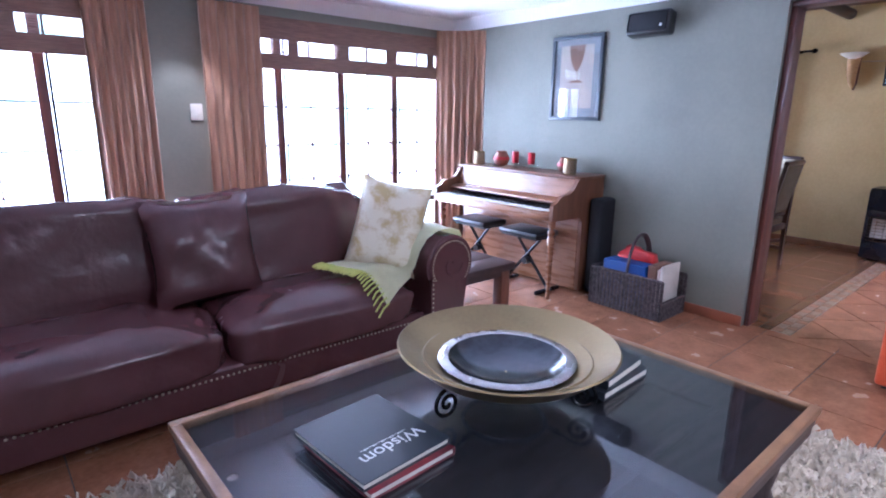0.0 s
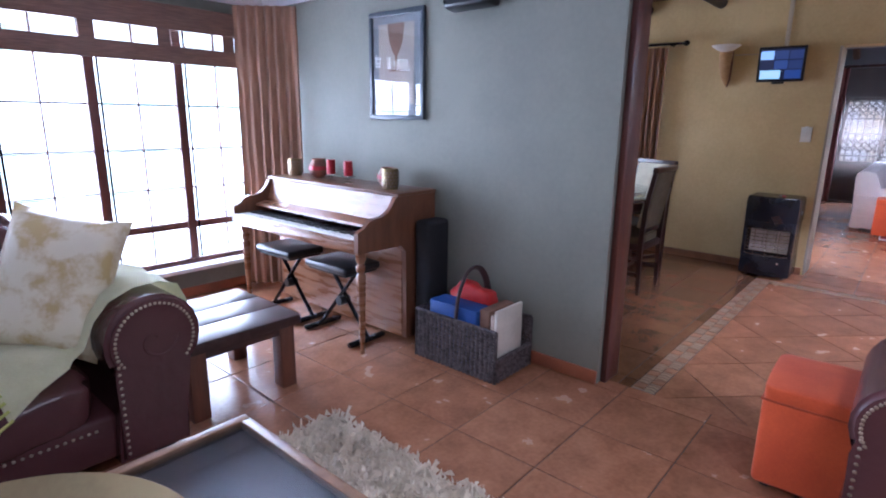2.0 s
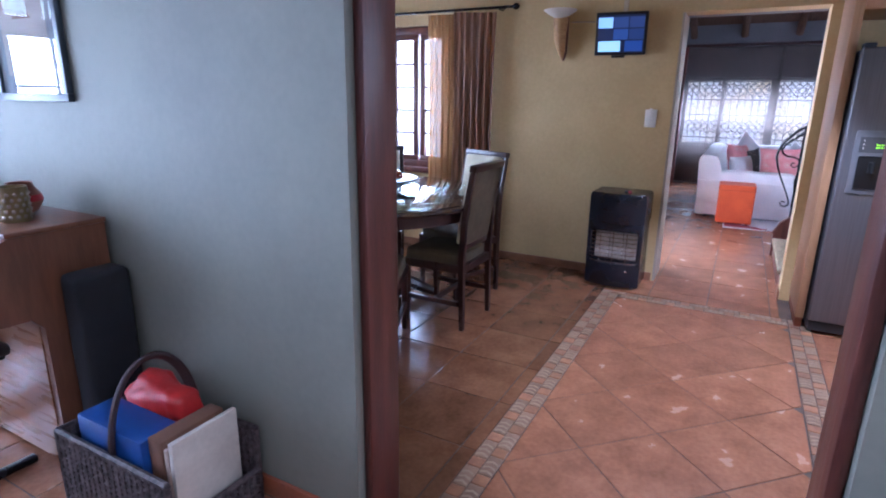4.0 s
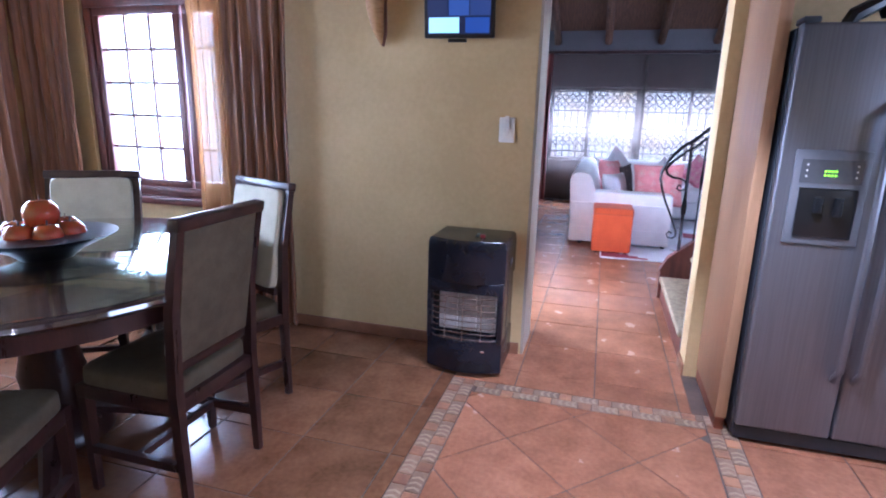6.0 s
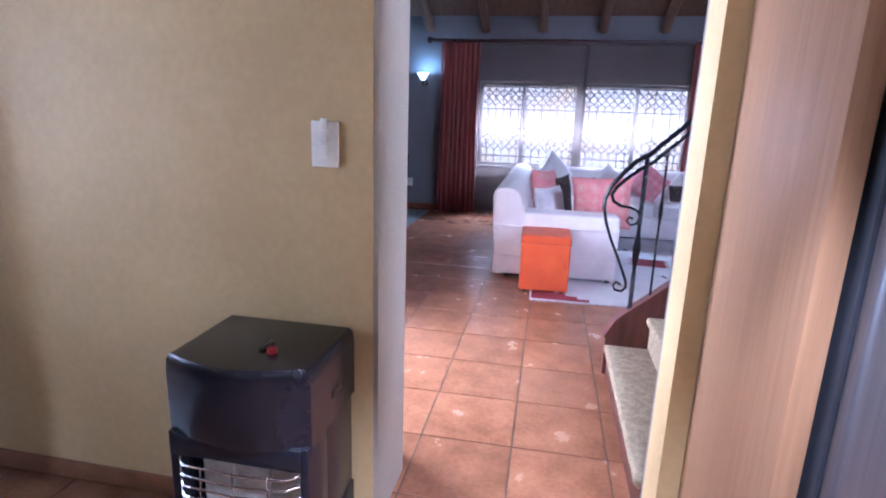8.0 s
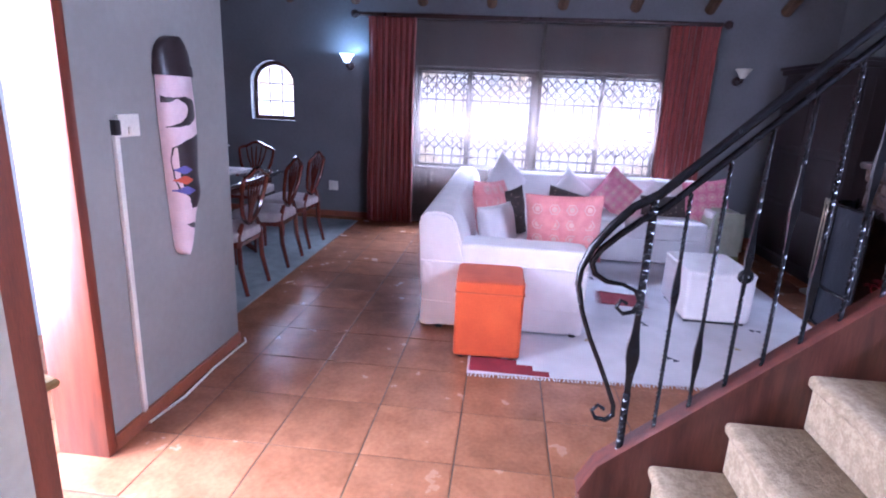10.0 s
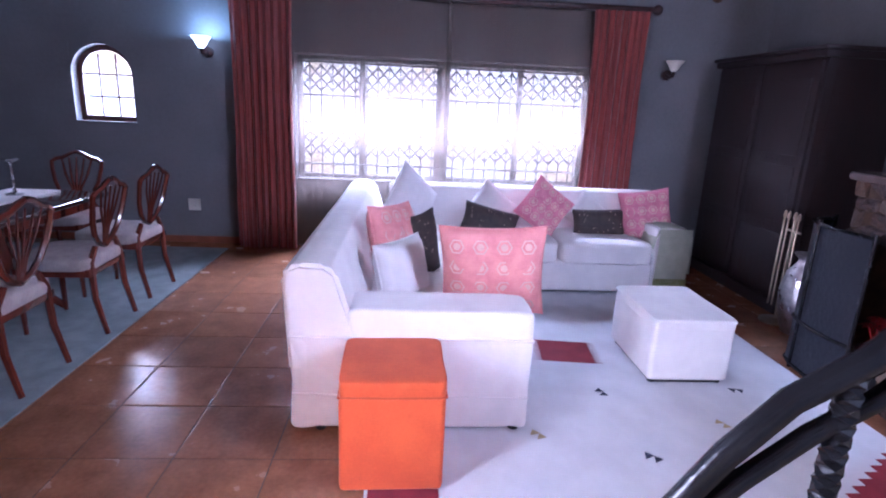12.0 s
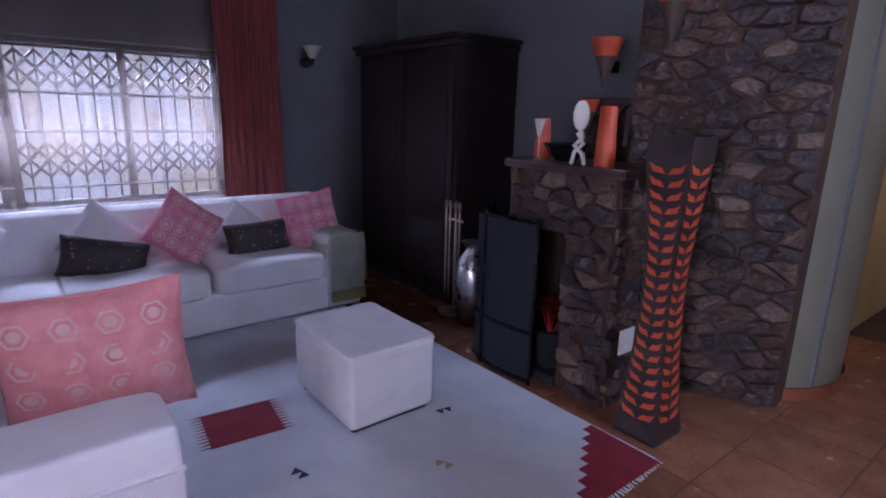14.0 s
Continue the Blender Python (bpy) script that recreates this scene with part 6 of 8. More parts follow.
for s in (-1, 1):
    arc = [(ac_ + s * ar * math.cos(t), azs + (1.89 - azs) * math.sin(t)) for t in np.linspace(0, math.pi / 2, 10)]
    bm = B(); yz_slab(bm, arc + [(ac_ + s * ar, 1.89)], 14.002, 14.248)
    part("arch_spandrel", bm, M_BLUEGREY, w6)
bm = B()
arc = [(ac_ + ar * math.cos(t), azs + (1.89 - azs) * math.sin(t)) for t in np.linspace(0, math.pi, 22)]
inner = [(ac_ + (ar - 0.05) * math.cos(t), azs + (1.84 - azs) * math.sin(t)) for t in np.linspace(0, math.pi, 22)]
for a, b, c, d in zip(arc, arc[1:], inner[1:], inner):
    yz_slab(bm, [a, b, c, d], 14.10, 14.15)
for q in ((ay0, ay0 + 0.05, az0 + 0.05, azs), (ay1 - 0.05, ay1, az0 + 0.05, azs), (ay0, ay1, az0, az0 + 0.05)):
    box(bm, 14.10, 14.15, *q)
part("window_frame", bm, M_TIMBER, w6)
bm = B()
for y in (ac_ - 0.08, ac_ + 0.08):
    box(bm, 14.115, 14.135, y - 0.008, y + 0.008, az0 + 0.05, azs + 0.19)
for z in (1.41, 1.62):
    box(bm, 14.117, 14.133, ay0 + 0.05, ay1 - 0.05, z - 0.008, z + 0.008)
part("glazing_bars", bm, M_TIMBER, w6)
bm = B(); yz_slab(bm, inner + [(ay0 + 0.05, az0 + 0.05), (ay1 - 0.05, az0 + 0.05)], 14.122, 14.126); part("pane", bm, M_PANE, w6).visible_shadow = False


def uplighter(name, m, lit):
    s = thing(name, "wall uplighter with white glass cup, %s" % ("lit" if lit else "switched off"), "wall lamp", m, "sitting room uplighters")
    bm = B(); cyl(bm, (0, 0, 0), (-0.025, 0, 0), 0.05, n=18); part("backplate", bm, M_DKWOOD, s)
    bm = B(); tube(bm, [(-0.02, 0, -0.005), (-0.09, 0, -0.03), (-0.15, 0, -0.015), (-0.17, 0, 0.03)], 0.018, 8); part("arm", bm, M_DKWOOD, s)
    bm = B(); lathe(bm, [(0.022, 0.025), (0.04, 0.045), (0.055, 0.08), (0.085, 0.12), (0.09, 0.125), (0.08, 0.12), (0.05, 0.078), (0.015, 0.04)], -0.17, 0, 22)
    part("glass_cup", bm, glow("lit_glass_cup", (0.80, 0.95, 1.0), 3.0) if lit else M_ALAB, s, "white glass cup")
    return s


uplighter("uplighter", pose(13.999, 2.36, 1.86), True)
uplighter("uplighter", pose(13.999, -2.10, 1.86), False)
uplighter("uplighter", pose(13.45, 4.499, 1.90, 0, 0, 90), False)
bm = B(); drape(bm, (12.85, 4.40), (13.25, 4.42), 0.02, 2.5, 4, 0.03, seed=61); whole("curtain", bm, M_REDDRAPE, "brick red drape in the dining nook corner", "curtain", "red drapes")
wall_switch("wall_socket", pose(13.999, 2.585, 0.395, 0, 0, 90), "white wall socket low on the grey wall", 0.12, 0.12, 1)
bm = B()
box(bm, 9.05, 10.16, 1.962, 1.979, 0.001, 0.07, 0.004), box(bm, 10.161, 10.178, 1.98, 4.49, 0.001, 0.07, 0.004), box(bm, 13.982, 13.999, 1.57, 4.49, 0.001, 0.07, 0.004), box(bm, 13.982, 13.999, -3.09, -1.38, 0.001, 0.07, 0.004), box(bm, 11.35, 13.98, -3.099, -3.082, 0.001, 0.07, 0.004)
tagged(obj("baseboard_3", bm, M_SKIRT, None, 30), "red clay skirting", "skirting", kind="structure")
bm = B()
pts = [(10.212 - 0.268 * math.cos(a), -3.36 - 0.435 * math.sin(a)) for a in [math.pi * (k / 12 - 0.35) for k in range(0, 11)]]
ring_skin(bm, [[bm.verts.new((x + dx, y, z)) for dx, z in ((0.0, 0.001), (-0.012, 0.001), (-0.012, 0.07), (0.0, 0.07))] for x, y in pts])
tagged(obj("baseboard_4", bm, M_SKIRT, None, 30), "red clay skirting round the wall end", "skirting", kind="structure")

# slip-covered corner sofa
so = thing("corner_sofa", "white cotton slip-covered corner sofa on a pale rug", "sofa")
bm = B(); box(bm, 10.64, 13.40, 0.60, 0.925, 0.03, 0.34, 0.03, 3); part("base", bm, M_COVER, so)
bm = B(); box(bm, 10.9, 12.75, -0.14, 0.62, 0.03, 0.29, 0.03, 3); part("base", bm, M_COVER, so)
bm = B(); box(bm, 12.62, 13.40, -1.60, 0.62, 0.032, 0.29, 0.03, 3); part("base", bm, M_COVER, so)
# back rests that lean slightly
bm = B(); sweep_profile(bm, [(0.93, 0.30), (0.955, 0.745), (0.935, 0.785), (0.88, 0.805), (0.77, 0.80), (0.72, 0.765), (0.58, 0.32)], 10.63, 13.38, "x")
bmesh.ops.bevel(bm, geom=bm.edges[:], offset=0.02, segments=2, affect="EDGES"); part("backrest", bm, M_COVER, so, smooth=60)
bm = B(); sweep_profile(bm, [(13.40, 0.30), (13.405, 0.74), (13.38, 0.785), (13.33, 0.80), (13.27, 0.79), (13.23, 0.75), (13.08, 0.32)], -1.82, 0.60, "y")
bmesh.ops.bevel(bm, geom=bm.edges[:], offset=0.02, segments=2, affect="EDGES"); part("backrest", bm, M_COVER, so, smooth=60)
# end arm facing the passage
bm = B(); puff(bm, 10.63, 10.90, -0.155, 0.68, 0.36, 0.605, 0.16, 26, 0.006, 3); part("arm", bm, M_COVER, so, smooth=60)
bm = B(); puff(bm, 10.632, 10.895, -0.155, 0.93, 0.025, 0.48, 0.08, 40, 0.016, 5); part("arm_skirt", bm, M_COVER, so, smooth=60)
bm = B(); tube(bm, [(10.632, 0.93, 0.475), (10.626, 0.5, 0.473), (10.626, 0.1, 0.478), (10.630, -0.155, 0.47)], 0.0085, 6); part("piping", bm, M_COVER, so)
bm = B(); tube(bm, [(10.630, 0.92, 0.20), (10.626, 0.72, 0.195), (10.626, 0.40, 0.20), (10.628, -0.15, 0.19)], 0.006, 6); part("pleat", bm, M_COVER, so)
bm = B(); puff(bm, 12.60, 13.38, -1.86, -1.58, 0.03, 0.585, 0.14, 26, 0.008, 6); part("arm", bm, M_COVER, so, smooth=60)
for k, (a, b) in enumerate(((-0.80, -0.03), (-1.58, -0.81))):
    bm = B(); puff(bm, 12.58, 13.22, a, b, 0.27, 0.455, 0.22, 26, 0.008, k, crown=0.02); part("seat_cushion", bm, M_COVER, so, smooth=60)
    bm = B(); q = 12.59; tube(bm, [(q, a + 0.05, 0.415), (q - 0.012, (a + b) / 2, 0.425), (q, b - 0.05, 0.415)], 0.004, 6); part("piping", bm, M_COVER, so)
for k, (a, b) in enumerate(((10.92, 11.75), (11.76, 12.58))):
    bm = B(); puff(bm, a, b, -0.16, 0.64, 0.27, 0.45, 0.22, 24, 0.008, k + 4, crown=0.015); part("seat_cushion", bm, M_COVER, so, smooth=60)
bm = B(); puff(bm, 12.60, 13.2, -0.03, 0.62, 0.27, 0.45, 0.22, 22, 0.006, 9); part("seat_cushion", bm, M_COVER, so, smooth=60)
for x, y in ((10.68, 0.80), (10.68, -0.10), (12.66, -1.78), (13.3, -1.78), (13.3, 0.8)):
    bm = B(); cyl(bm, (x, y, 0.0), (x, y, 0.03), 0.025); part("foot", bm, M_BLACK, so)


def ring_disc(bm, m, r0, r1, n=6):
    a = [bm.verts.new(m @ Vector((r0 * math.cos(2 * math.pi * k / n), 0, r0 * math.sin(2 * math.pi * k / n)))) for k in range(n)]
    b = [bm.verts.new(m @ Vector((r1 * math.cos(2 * math.pi * k / n), 0, r1 * math.sin(2 * math.pi * k / n)))) for k in range(n)]
    for k in range(n):
        bm.faces.new((a[k], a[(k + 1) % n], b[(k + 1) % n], b[k]))


def cushion(label, m, w, h, d, material, seed, motif=None, spots=0):
    bm = B(); pillow(bm, w, h, d, Matrix(), 16, seed)
    o = whole("scatter_cushion", bm, material, label, "cushion", "cushions on the corner sofa", smooth=60)
    o.matrix_world = m
    bm = B(); e = [(-1, -1), (1, -1), (1, 1), (-1, 1), (-1, -1)]
    pts = []
    for (a, b), (c, dd) in zip(e, e[1:]):
        for t in np.linspace(0, 1, 9)[:-1]:
            u, v = a + (c - a) * t, b + (dd - b) * t
            pts.append((u * w / 2 * (1 - 0.07 * (1 - v * v) * abs(u) ** 3), 0, v * h / 2 * (1 - 0.07 * (1 - u * u) * abs(v) ** 3)))
    tube(bm, pts + [pts[0]], 0.005, 5); part("piping", bm, material, o)
    if motif is not None:
        bm = B()
        for i in range(4):
            for j in range(4):
                u, v = (-0.66 + 0.44 * i), (-0.66 + 0.44 * j)
                k = ((1 - u ** 4) * (1 - v ** 4)) ** 0.55
                for s in (1, -1):
                    T = Matrix.Translation((u * w / 2, s * (d / 2 * k + 0.0015), v * h / 2)) @ Matrix.Rotation(s * -u * 0.5 * d / w * 2.2, 4, "Z") @ Matrix.Rotation(s * v * 0.5 * d / h * 2.2, 4, "X")
                    ring_disc(bm, T, 0.032, 0.041), ring_disc(bm, T, 0.0, 0.019, 10)
        tagged(part("printed_motif", bm, motif, o, "pale hexagon print"), kind="stuff")
    if spots:
        rnd = random.Random(seed)
        bm = B()
        for _ in range(spots):
            u, v, s = rnd.uniform(-0.85, 0.85), rnd.uniform(-0.8, 0.8), rnd.choice((1, -1))
            k = ((1 - u ** 4) * (1 - v ** 4)) ** 0.55
            stud_row(bm, [((u * w / 2, s * (d / 2 * k), v * h / 2), (0, s, 0))], 0.006)
        tagged(part("sequins", bm, M_STUD, o, "small metallic sequins"), kind="stuff")
    return o


cushion("large pink hexagon-print cushion leaning by the sofa arm", pose(11.10, -0.02, 0.655, 10, -3, -98), 0.54, 0.50, 0.17, M_PINK, 1, M_PALEPINK)
cushion("white cushion leaning on the sofa side", pose(11.32, 0.45, 0.575, -14, 0, -35), 0.42, 0.36, 0.15, M_COVER, 2)
cushion("rose pink printed cushion leaning against the sofa back", pose(11.62, 0.50, 0.665, -14, 4, -30), 0.46, 0.46, 0.16, M_PINK, 3, M_PALEPINK)
cushion("narrow dark brown sequinned cushion on the side seat", pose(11.78, 0.32, 0.585, -14, 80, -60), 0.48, 0.24, 0.11, M_DKCUSH, 4, spots=40)
cushion("large white cushion in the sofa corner", pose(12.92, 0.40, 0.70, -12, 40, -50), 0.48, 0.46, 0.16, M_COVER, 5)
cushion("white cushion against the sofa back", pose(13.06, -0.28, 0.63, -14, 40, -90), 0.36, 0.36, 0.13, M_COVER, 6)
cushion("dark brown sequinned oblong cushion on the long seat", pose(12.93, -0.27, 0.535, -20, 14, -90), 0.48, 0.24, 0.12, M_DKCUSH, 7, spots=45)
cushion("rose pink printed cushion standing on its corner", pose(12.98, -0.74, 0.66, -16, 38, -90), 0.40, 0.40, 0.15, M_PINK2, 8, M_PALEPINK)
cushion("small white cushion against the sofa back", pose(13.10, -1.14, 0.60, -14, 40, -90), 0.32, 0.32, 0.12, M_COVER, 9)
cushion("dark brown sequinned oblong cushion leaning on the back", pose(12.95, -1.22, 0.545, -18, -2, -90), 0.46, 0.24, 0.12, M_DKCUSH, 10, spots=45)
cushion("rose pink printed cushion by the sofa's far arm", pose(12.93, -1.62, 0.62, -14, -10, -98), 0.42, 0.46, 0.15, M_PINK2, 11, M_PALEPINK)
# throw over the far arm
tw = thing("knitted_throw", "pale green knitted throw hanging over the sofa arm", "blanket")
bm = B()
path = [(-1.56, 0.42), (-1.575, 0.50), (-1.60, 0.565), (-1.66, 0.598), (-1.75, 0.60), (-1.83, 0.585), (-1.872, 0.53), (-1.878, 0.40), (-1.88, 0.22)]
rows = [[bm.verts.new((12.575 + 0.42 * f - (0.01 if i > 4 else 0), y - 0.004 * math.sin(18 * f + i), z)) for i, (y, z) in enumerate(path)] for f in np.linspace(0, 1, 14)]
for a, b in zip(rows, rows[1:]):
    for i in range(len(a) - 1):
        bm.faces.new((a[i], a[i + 1], b[i + 1], b[i]))
fr_ = [[bm.verts.new((12.578 - 0.006 * math.sin(9 * g + k), y, z)) for k, z in enumerate((0.59, 0.50, 0.38, 0.26, 0.17))] for g, y in enumerate(np.linspace(-1.60, -1.87, 8))]
for a, b in zip(fr_, fr_[1:]):
    for i in range(4):
        bm.faces.new((a[i], a[i + 1], b[i + 1], b[i]))
bmesh.ops.solidify(bm, geom=bm.faces[:], thickness=0.008)
M_THROW2 = mat("sage_knit", (0.62, 0.63, 0.52), (0.54, 0.56, 0.45), 12, 0.9, bump=0.5, bscale=90)
part("cloth", bm, M_THROW2, tw, smooth=70)
bm = B()
for k in range(24):
    y = -1.60 - 0.27 * k / 23
    tube(bm, [(12.572, y, 0.175), (12.57, y + 0.004, 0.13), (12.571, y - 0.003, 0.09)], 0.005, 5)
part("fringe", bm, mat("olive_fringe", (0.30, 0.30, 0.12), None, 8, 0.9), tw, "olive fringe")
pouf("orange_pouf", pose(10.41, 0.465, 0, 0, 0, 1.5), 0.40, 0.49, "orange suede cube pouf standing at the sofa's end")

# ottoman
ot = thing("ottoman", "white slip-covered rectangular ottoman on the rug", "ottoman", pose(11.405, -1.17, 0, 0, 0, 0))
bm = B(); box(bm, -0.30, 0.30, -0.235, 0.235, 0.03, 0.375, 0.03, 4); part("body", bm, M_COVER, ot, smooth=60)
bm = B(); puff(bm, -0.302, 0.302, -0.237, 0.237, 0.34, 0.40, 0.12, 26, 0.004, 2, crown=0.006); part("lid", bm, M_COVER, ot, smooth=60)
bm = B(); tube(bm, [(0.302 * a, 0.237 * b, 0.385) for a, b in ((-0.93, -1), (0.93, -1), (1, -0.93), (1, 0.93), (0.93, 1), (-0.93, 1), (-1, 0.93), (-1, -0.93), (-0.93, -1))], 0.005, 6); part("piping", bm, M_COVER, ot)
bm = B(); box(bm, -0.27, 0.27, -0.205, 0.205, 0.012, 0.035); part("plinth", bm, M_BLACK, ot)
for x in (-0.25, 0.25):
    for y in (-0.19, 0.19):
        bm = B(); cyl(bm, (x, y, 0.008), (x, y, 0.035), 0.02); part("foot", bm, M_BLACK, ot)

# pale rug with stepped red corners
ru = thing("pale_rug", "off-white woven rug with dark red stepped corners and small motifs", "rug")
bm = B(); slab(bm, [(10.035, 0.56), (10.20, -1.93), (12.75, -1.88), (12.70, 0.62)], 0.001, 0.009); part("weave", bm, M_RUGWHITE, ru)
bm = B()
for k in range(8):
    box(bm, 10.20 + 0.045 * k - 0.03, 10.20 + 0.045 * (k + 1) - 0.03, -1.915, -1.915 + 0.52 * (1 - k / 8), 0.0092, 0.0112)
part("red_corner", bm, M_RUGRED, ru, "dark red stepped corner")
bm = B()
for k in range(5):
    box(bm, 10.06 + 0.06 * k, 10.06 + 0.06 * (k + 1), 0.55 - 0.46 * (1 - k / 5), 0.55, 0.0092, 0.0112)
part("red_corner", bm, M_RUGRED, ru, "dark red stepped corner")
bm = B(); box(bm, -0.16, 0.16, -0.15, 0.15, 0.0092, 0.0112)
for k in range(11):
    for s in (-1, 1):
        y = -0.14 + 0.028 * k
        v = [bm.verts.new((s * 0.16, y - 0.008, 0.0112)), bm.verts.new((s * 0.16, y + 0.008, 0.0112)), bm.verts.new((s * 0.215, y, 0.0105))]
        bm.faces.new(v)
sq = part("red_square", bm, M_RUGRED, ru, "dark red square with fringe-like teeth"); sq.matrix_local = pose(11.52, -0.585, 0, 0, 0, 84)
for k, (x, y, rz, mt) in enumerate(((11.02, -0.64, 20, M_RUGBLUE), (11.05, -1.42, 80, M_RUGBLUE), (10.45, -0.68, 50, M_RUGBLUE), (12.05, -0.42, 10, M_RUGBLUE), (10.72, -1.15, 30, M_RUGTAN), (10.62, -0.2, 40, M_RUGTAN))):
    bm = B()
    for sx in (-0.03, 0.012):
        v = [bm.verts.new((sx + a, b, z)) for z in (0.0092, 0.0112) for a, b in ((-0.02, -0.018), (0.022, -0.018), (0.0, 0.026))]
        bm.faces.new(v[:3][::-1]), bm.faces.new(v[3:])
        for i in range(3):
            bm.faces.new((v[i], v[(i + 1) % 3], v[3 + (i + 1) % 3], v[3 + i]))
    o = part("woven_motif", bm, mt, ru); o.matrix_local = pose(x, y, 0, 0, 0, rz)
bm = B()
for k in range(120):
    f = (k + 0.5) / 120
    x, y = 10.035 + 0.165 * f, 0.56 - 2.49 * f
    tube(bm, [(x, y, 0.006), (x - 0.02, y + 0.004 * math.sin(k * 2.1), 0.005), (x - 0.035, y + 0.008 * math.sin(k * 1.3), 0.004)], 0.0035, 4)
part("fringe", bm, M_RUGWHITE, ru, "white knotted fringe")

# stairs with carpeted treads
sr = thing("staircase", "staircase with beige carpeted treads and dark timber string", "stairs", kind="structure")
RISE, GO = 0.185, 0.211
for k in range(10):
    y1, z1 = 0.085 - GO * k, RISE * (k + 1)
    bm = B(); box(bm, 7.605, 8.83, y1 - GO - 0.02, y1 + 0.02, z1 - 0.045, z1, 0.018, 3); part("tread", bm, M_SISAL, sr, "beige sisal covered tread")
    bm = B(); box(bm, 7.607, 8.828, y1 - 0.03, y1 - 0.005, z1 - RISE, z1 - 0.045); part("riser", bm, M_SISAL if k else M_TIMBER, sr)
lo = lambda y: 0.376 + (-0.016 - y) * 0.87
bm = B(); yz_slab(bm, [(0.10, 0.0), (0.10, 0.22), (0.05, lo(0.05)), (-2.1, lo(-2.1)), (-2.1, lo(-2.1) - 0.42), (-0.10, 0.0)], 8.83, 8.89); part("string_board", bm, M_TIMBER, sr, "dark red timber string board")
bm = B(); yz_slab(bm, [(0.10, 0.222), (0.05, lo(0.05) + 0.002), (-2.1, lo(-2.1) + 0.002), (-2.1, lo(-2.1) + 0.02), (0.055, lo(0.05) + 0.02), (0.11, 0.23)], 8.822, 8.898); part("string_cap", bm, M_TIMBER, sr)
bm = B(); yz_slab(bm, [(-0.11, 0.0), (-2.1, lo(-2.1) - 0.43), (-2.1, 0.0)], 8.84, 8.88); part("spandrel", bm, M_BLUEGREY, sr)
# wrought iron balustrade
ba = thing("balustrade", "black wrought iron stair balustrade with twisted bars and scrolls", "railing")


def twisted(y, z0, z1, knot, thick=0.010):
    bm = B()
    n = int((z1 - z0) / 0.0065)
    rows = []
    for i in range(n + 1):
        z = z0 + (z1 - z0) * i / n
        f = (z - z0) / (z1 - z0)
        k = 1 + 1.1 * math.exp(-((f - knot) / 0.07) ** 2)
        tw = z * 95 if abs(f - knot) > 0.16 else 0.6
        rows.append([bm.verts.new((8.86 + thick * k * math.cos(tw + q * math.pi / 2), y + thick * k * math.sin(tw + q * math.pi / 2), z)) for q in range(4)])
    ring_skin(bm, rows)
    return bm


rail = lambda y: 1.246 + (-0.023 - y) * 0.985
near = lambda y, z: (8.86, 0.417 + (y - 0.417) * 0.862, 1.486 + (z - 1.486) * 0.862)
part("newel", twisted(-0.016, lo(-0.016), 1.235, 0.42, 0.0135), M_IRON, ba, smooth=None)
for k in range(12):
    y = -0.115 - 0.097 * k
    part("baluster", twisted(y, lo(y), rail(y) - 0.075, (0.62, 0.25, 0.55)[k % 3], 0.0072), M_IRON, ba, smooth=None)
bm = B(); tube(bm, [(8.86, y, rail(y)) for y in (-1.75, -1.2, -0.6, -0.03)] + [near(y, z) for y, z in ((-0.02, 1.165), (0.044, 1.095), (0.105, 1.01), (0.136, 0.93), (0.139, 0.87), (0.115, 0.77), (0.075, 0.665), (0.03, 0.57), (-0.01, 0.48), (-0.042, 0.40), (-0.045, 0.36), (-0.02, 0.335), (0.02, 0.34), (0.035, 0.37), (0.015, 0.395), (-0.01, 0.38))], [0.015] * 4 + [0.014, 0.014, 0.013, 0.012, 0.011] + [0.009] * 11, 10, 0.7)
part("handrail", bm, M_IRON, ba, smooth=60)
bm = B(); tube(bm, [(8.86, y, rail(y) - 0.06) for y in (-1.75, -1.2, -0.6, -0.05)] + [near(y, z) for y, z in ((-0.05, 1.12), (0.02, 1.06), (0.075, 1.005), (0.10, 0.955), (0.085, 0.915), (0.04, 0.888), (-0.02, 0.882), (-0.065, 0.862), (-0.083, 0.82), (-0.065, 0.782), (-0.03, 0.772), (-0.004, 0.795), (-0.018, 0.822), (-0.04, 0.812))], [0.011] * 4 + [0.011] * 6 + [0.009] * 8, 8, 0.7)
part("lower_rail", bm, M_IRON, ba, smooth=60)
for y, z in ((-0.31, 1.02),):
    bm = B(); tube(bm, [(8.86, y + 0.017 * math.cos(t), z + 0.017 * math.sin(t)) for t in np.linspace(0, 6.28, 15)], 0.007, 6); part("ring", bm, M_IRON, ba)

# carved mask, switch, conduit and cable on the wall
M_VIOLET = mat("violet_paint", (0.12, 0.12, 0.42), None, 6, 0.5)
MZ0, MZ1 = 0.71, 1.715


def mask_at(z):
    """Middle, half width and depth of the mask at a height."""
    f = (z - MZ0) / (MZ1 - MZ0)
    w = 0.048 + 0.072 * min(1, max(0, f) * 1.45) ** 0.8
    if f > 0.90:
        w *= math.sqrt(max(0.02, 1 - ((f - 0.90) / 0.102) ** 2))
    elif f < 0.06:
        w *= math.sqrt(max(0.05, 1 - ((0.06 - f) / 0.062) ** 2))
    dp = 0.045 + 0.045 * math.sin(math.pi * min(1, max(0, f) * 1.05)) + 0.018 * math.exp(-((f - 0.30) / 0.06) ** 2)
    return 9.640 + 0.03 * (f - 0.3), w, dp


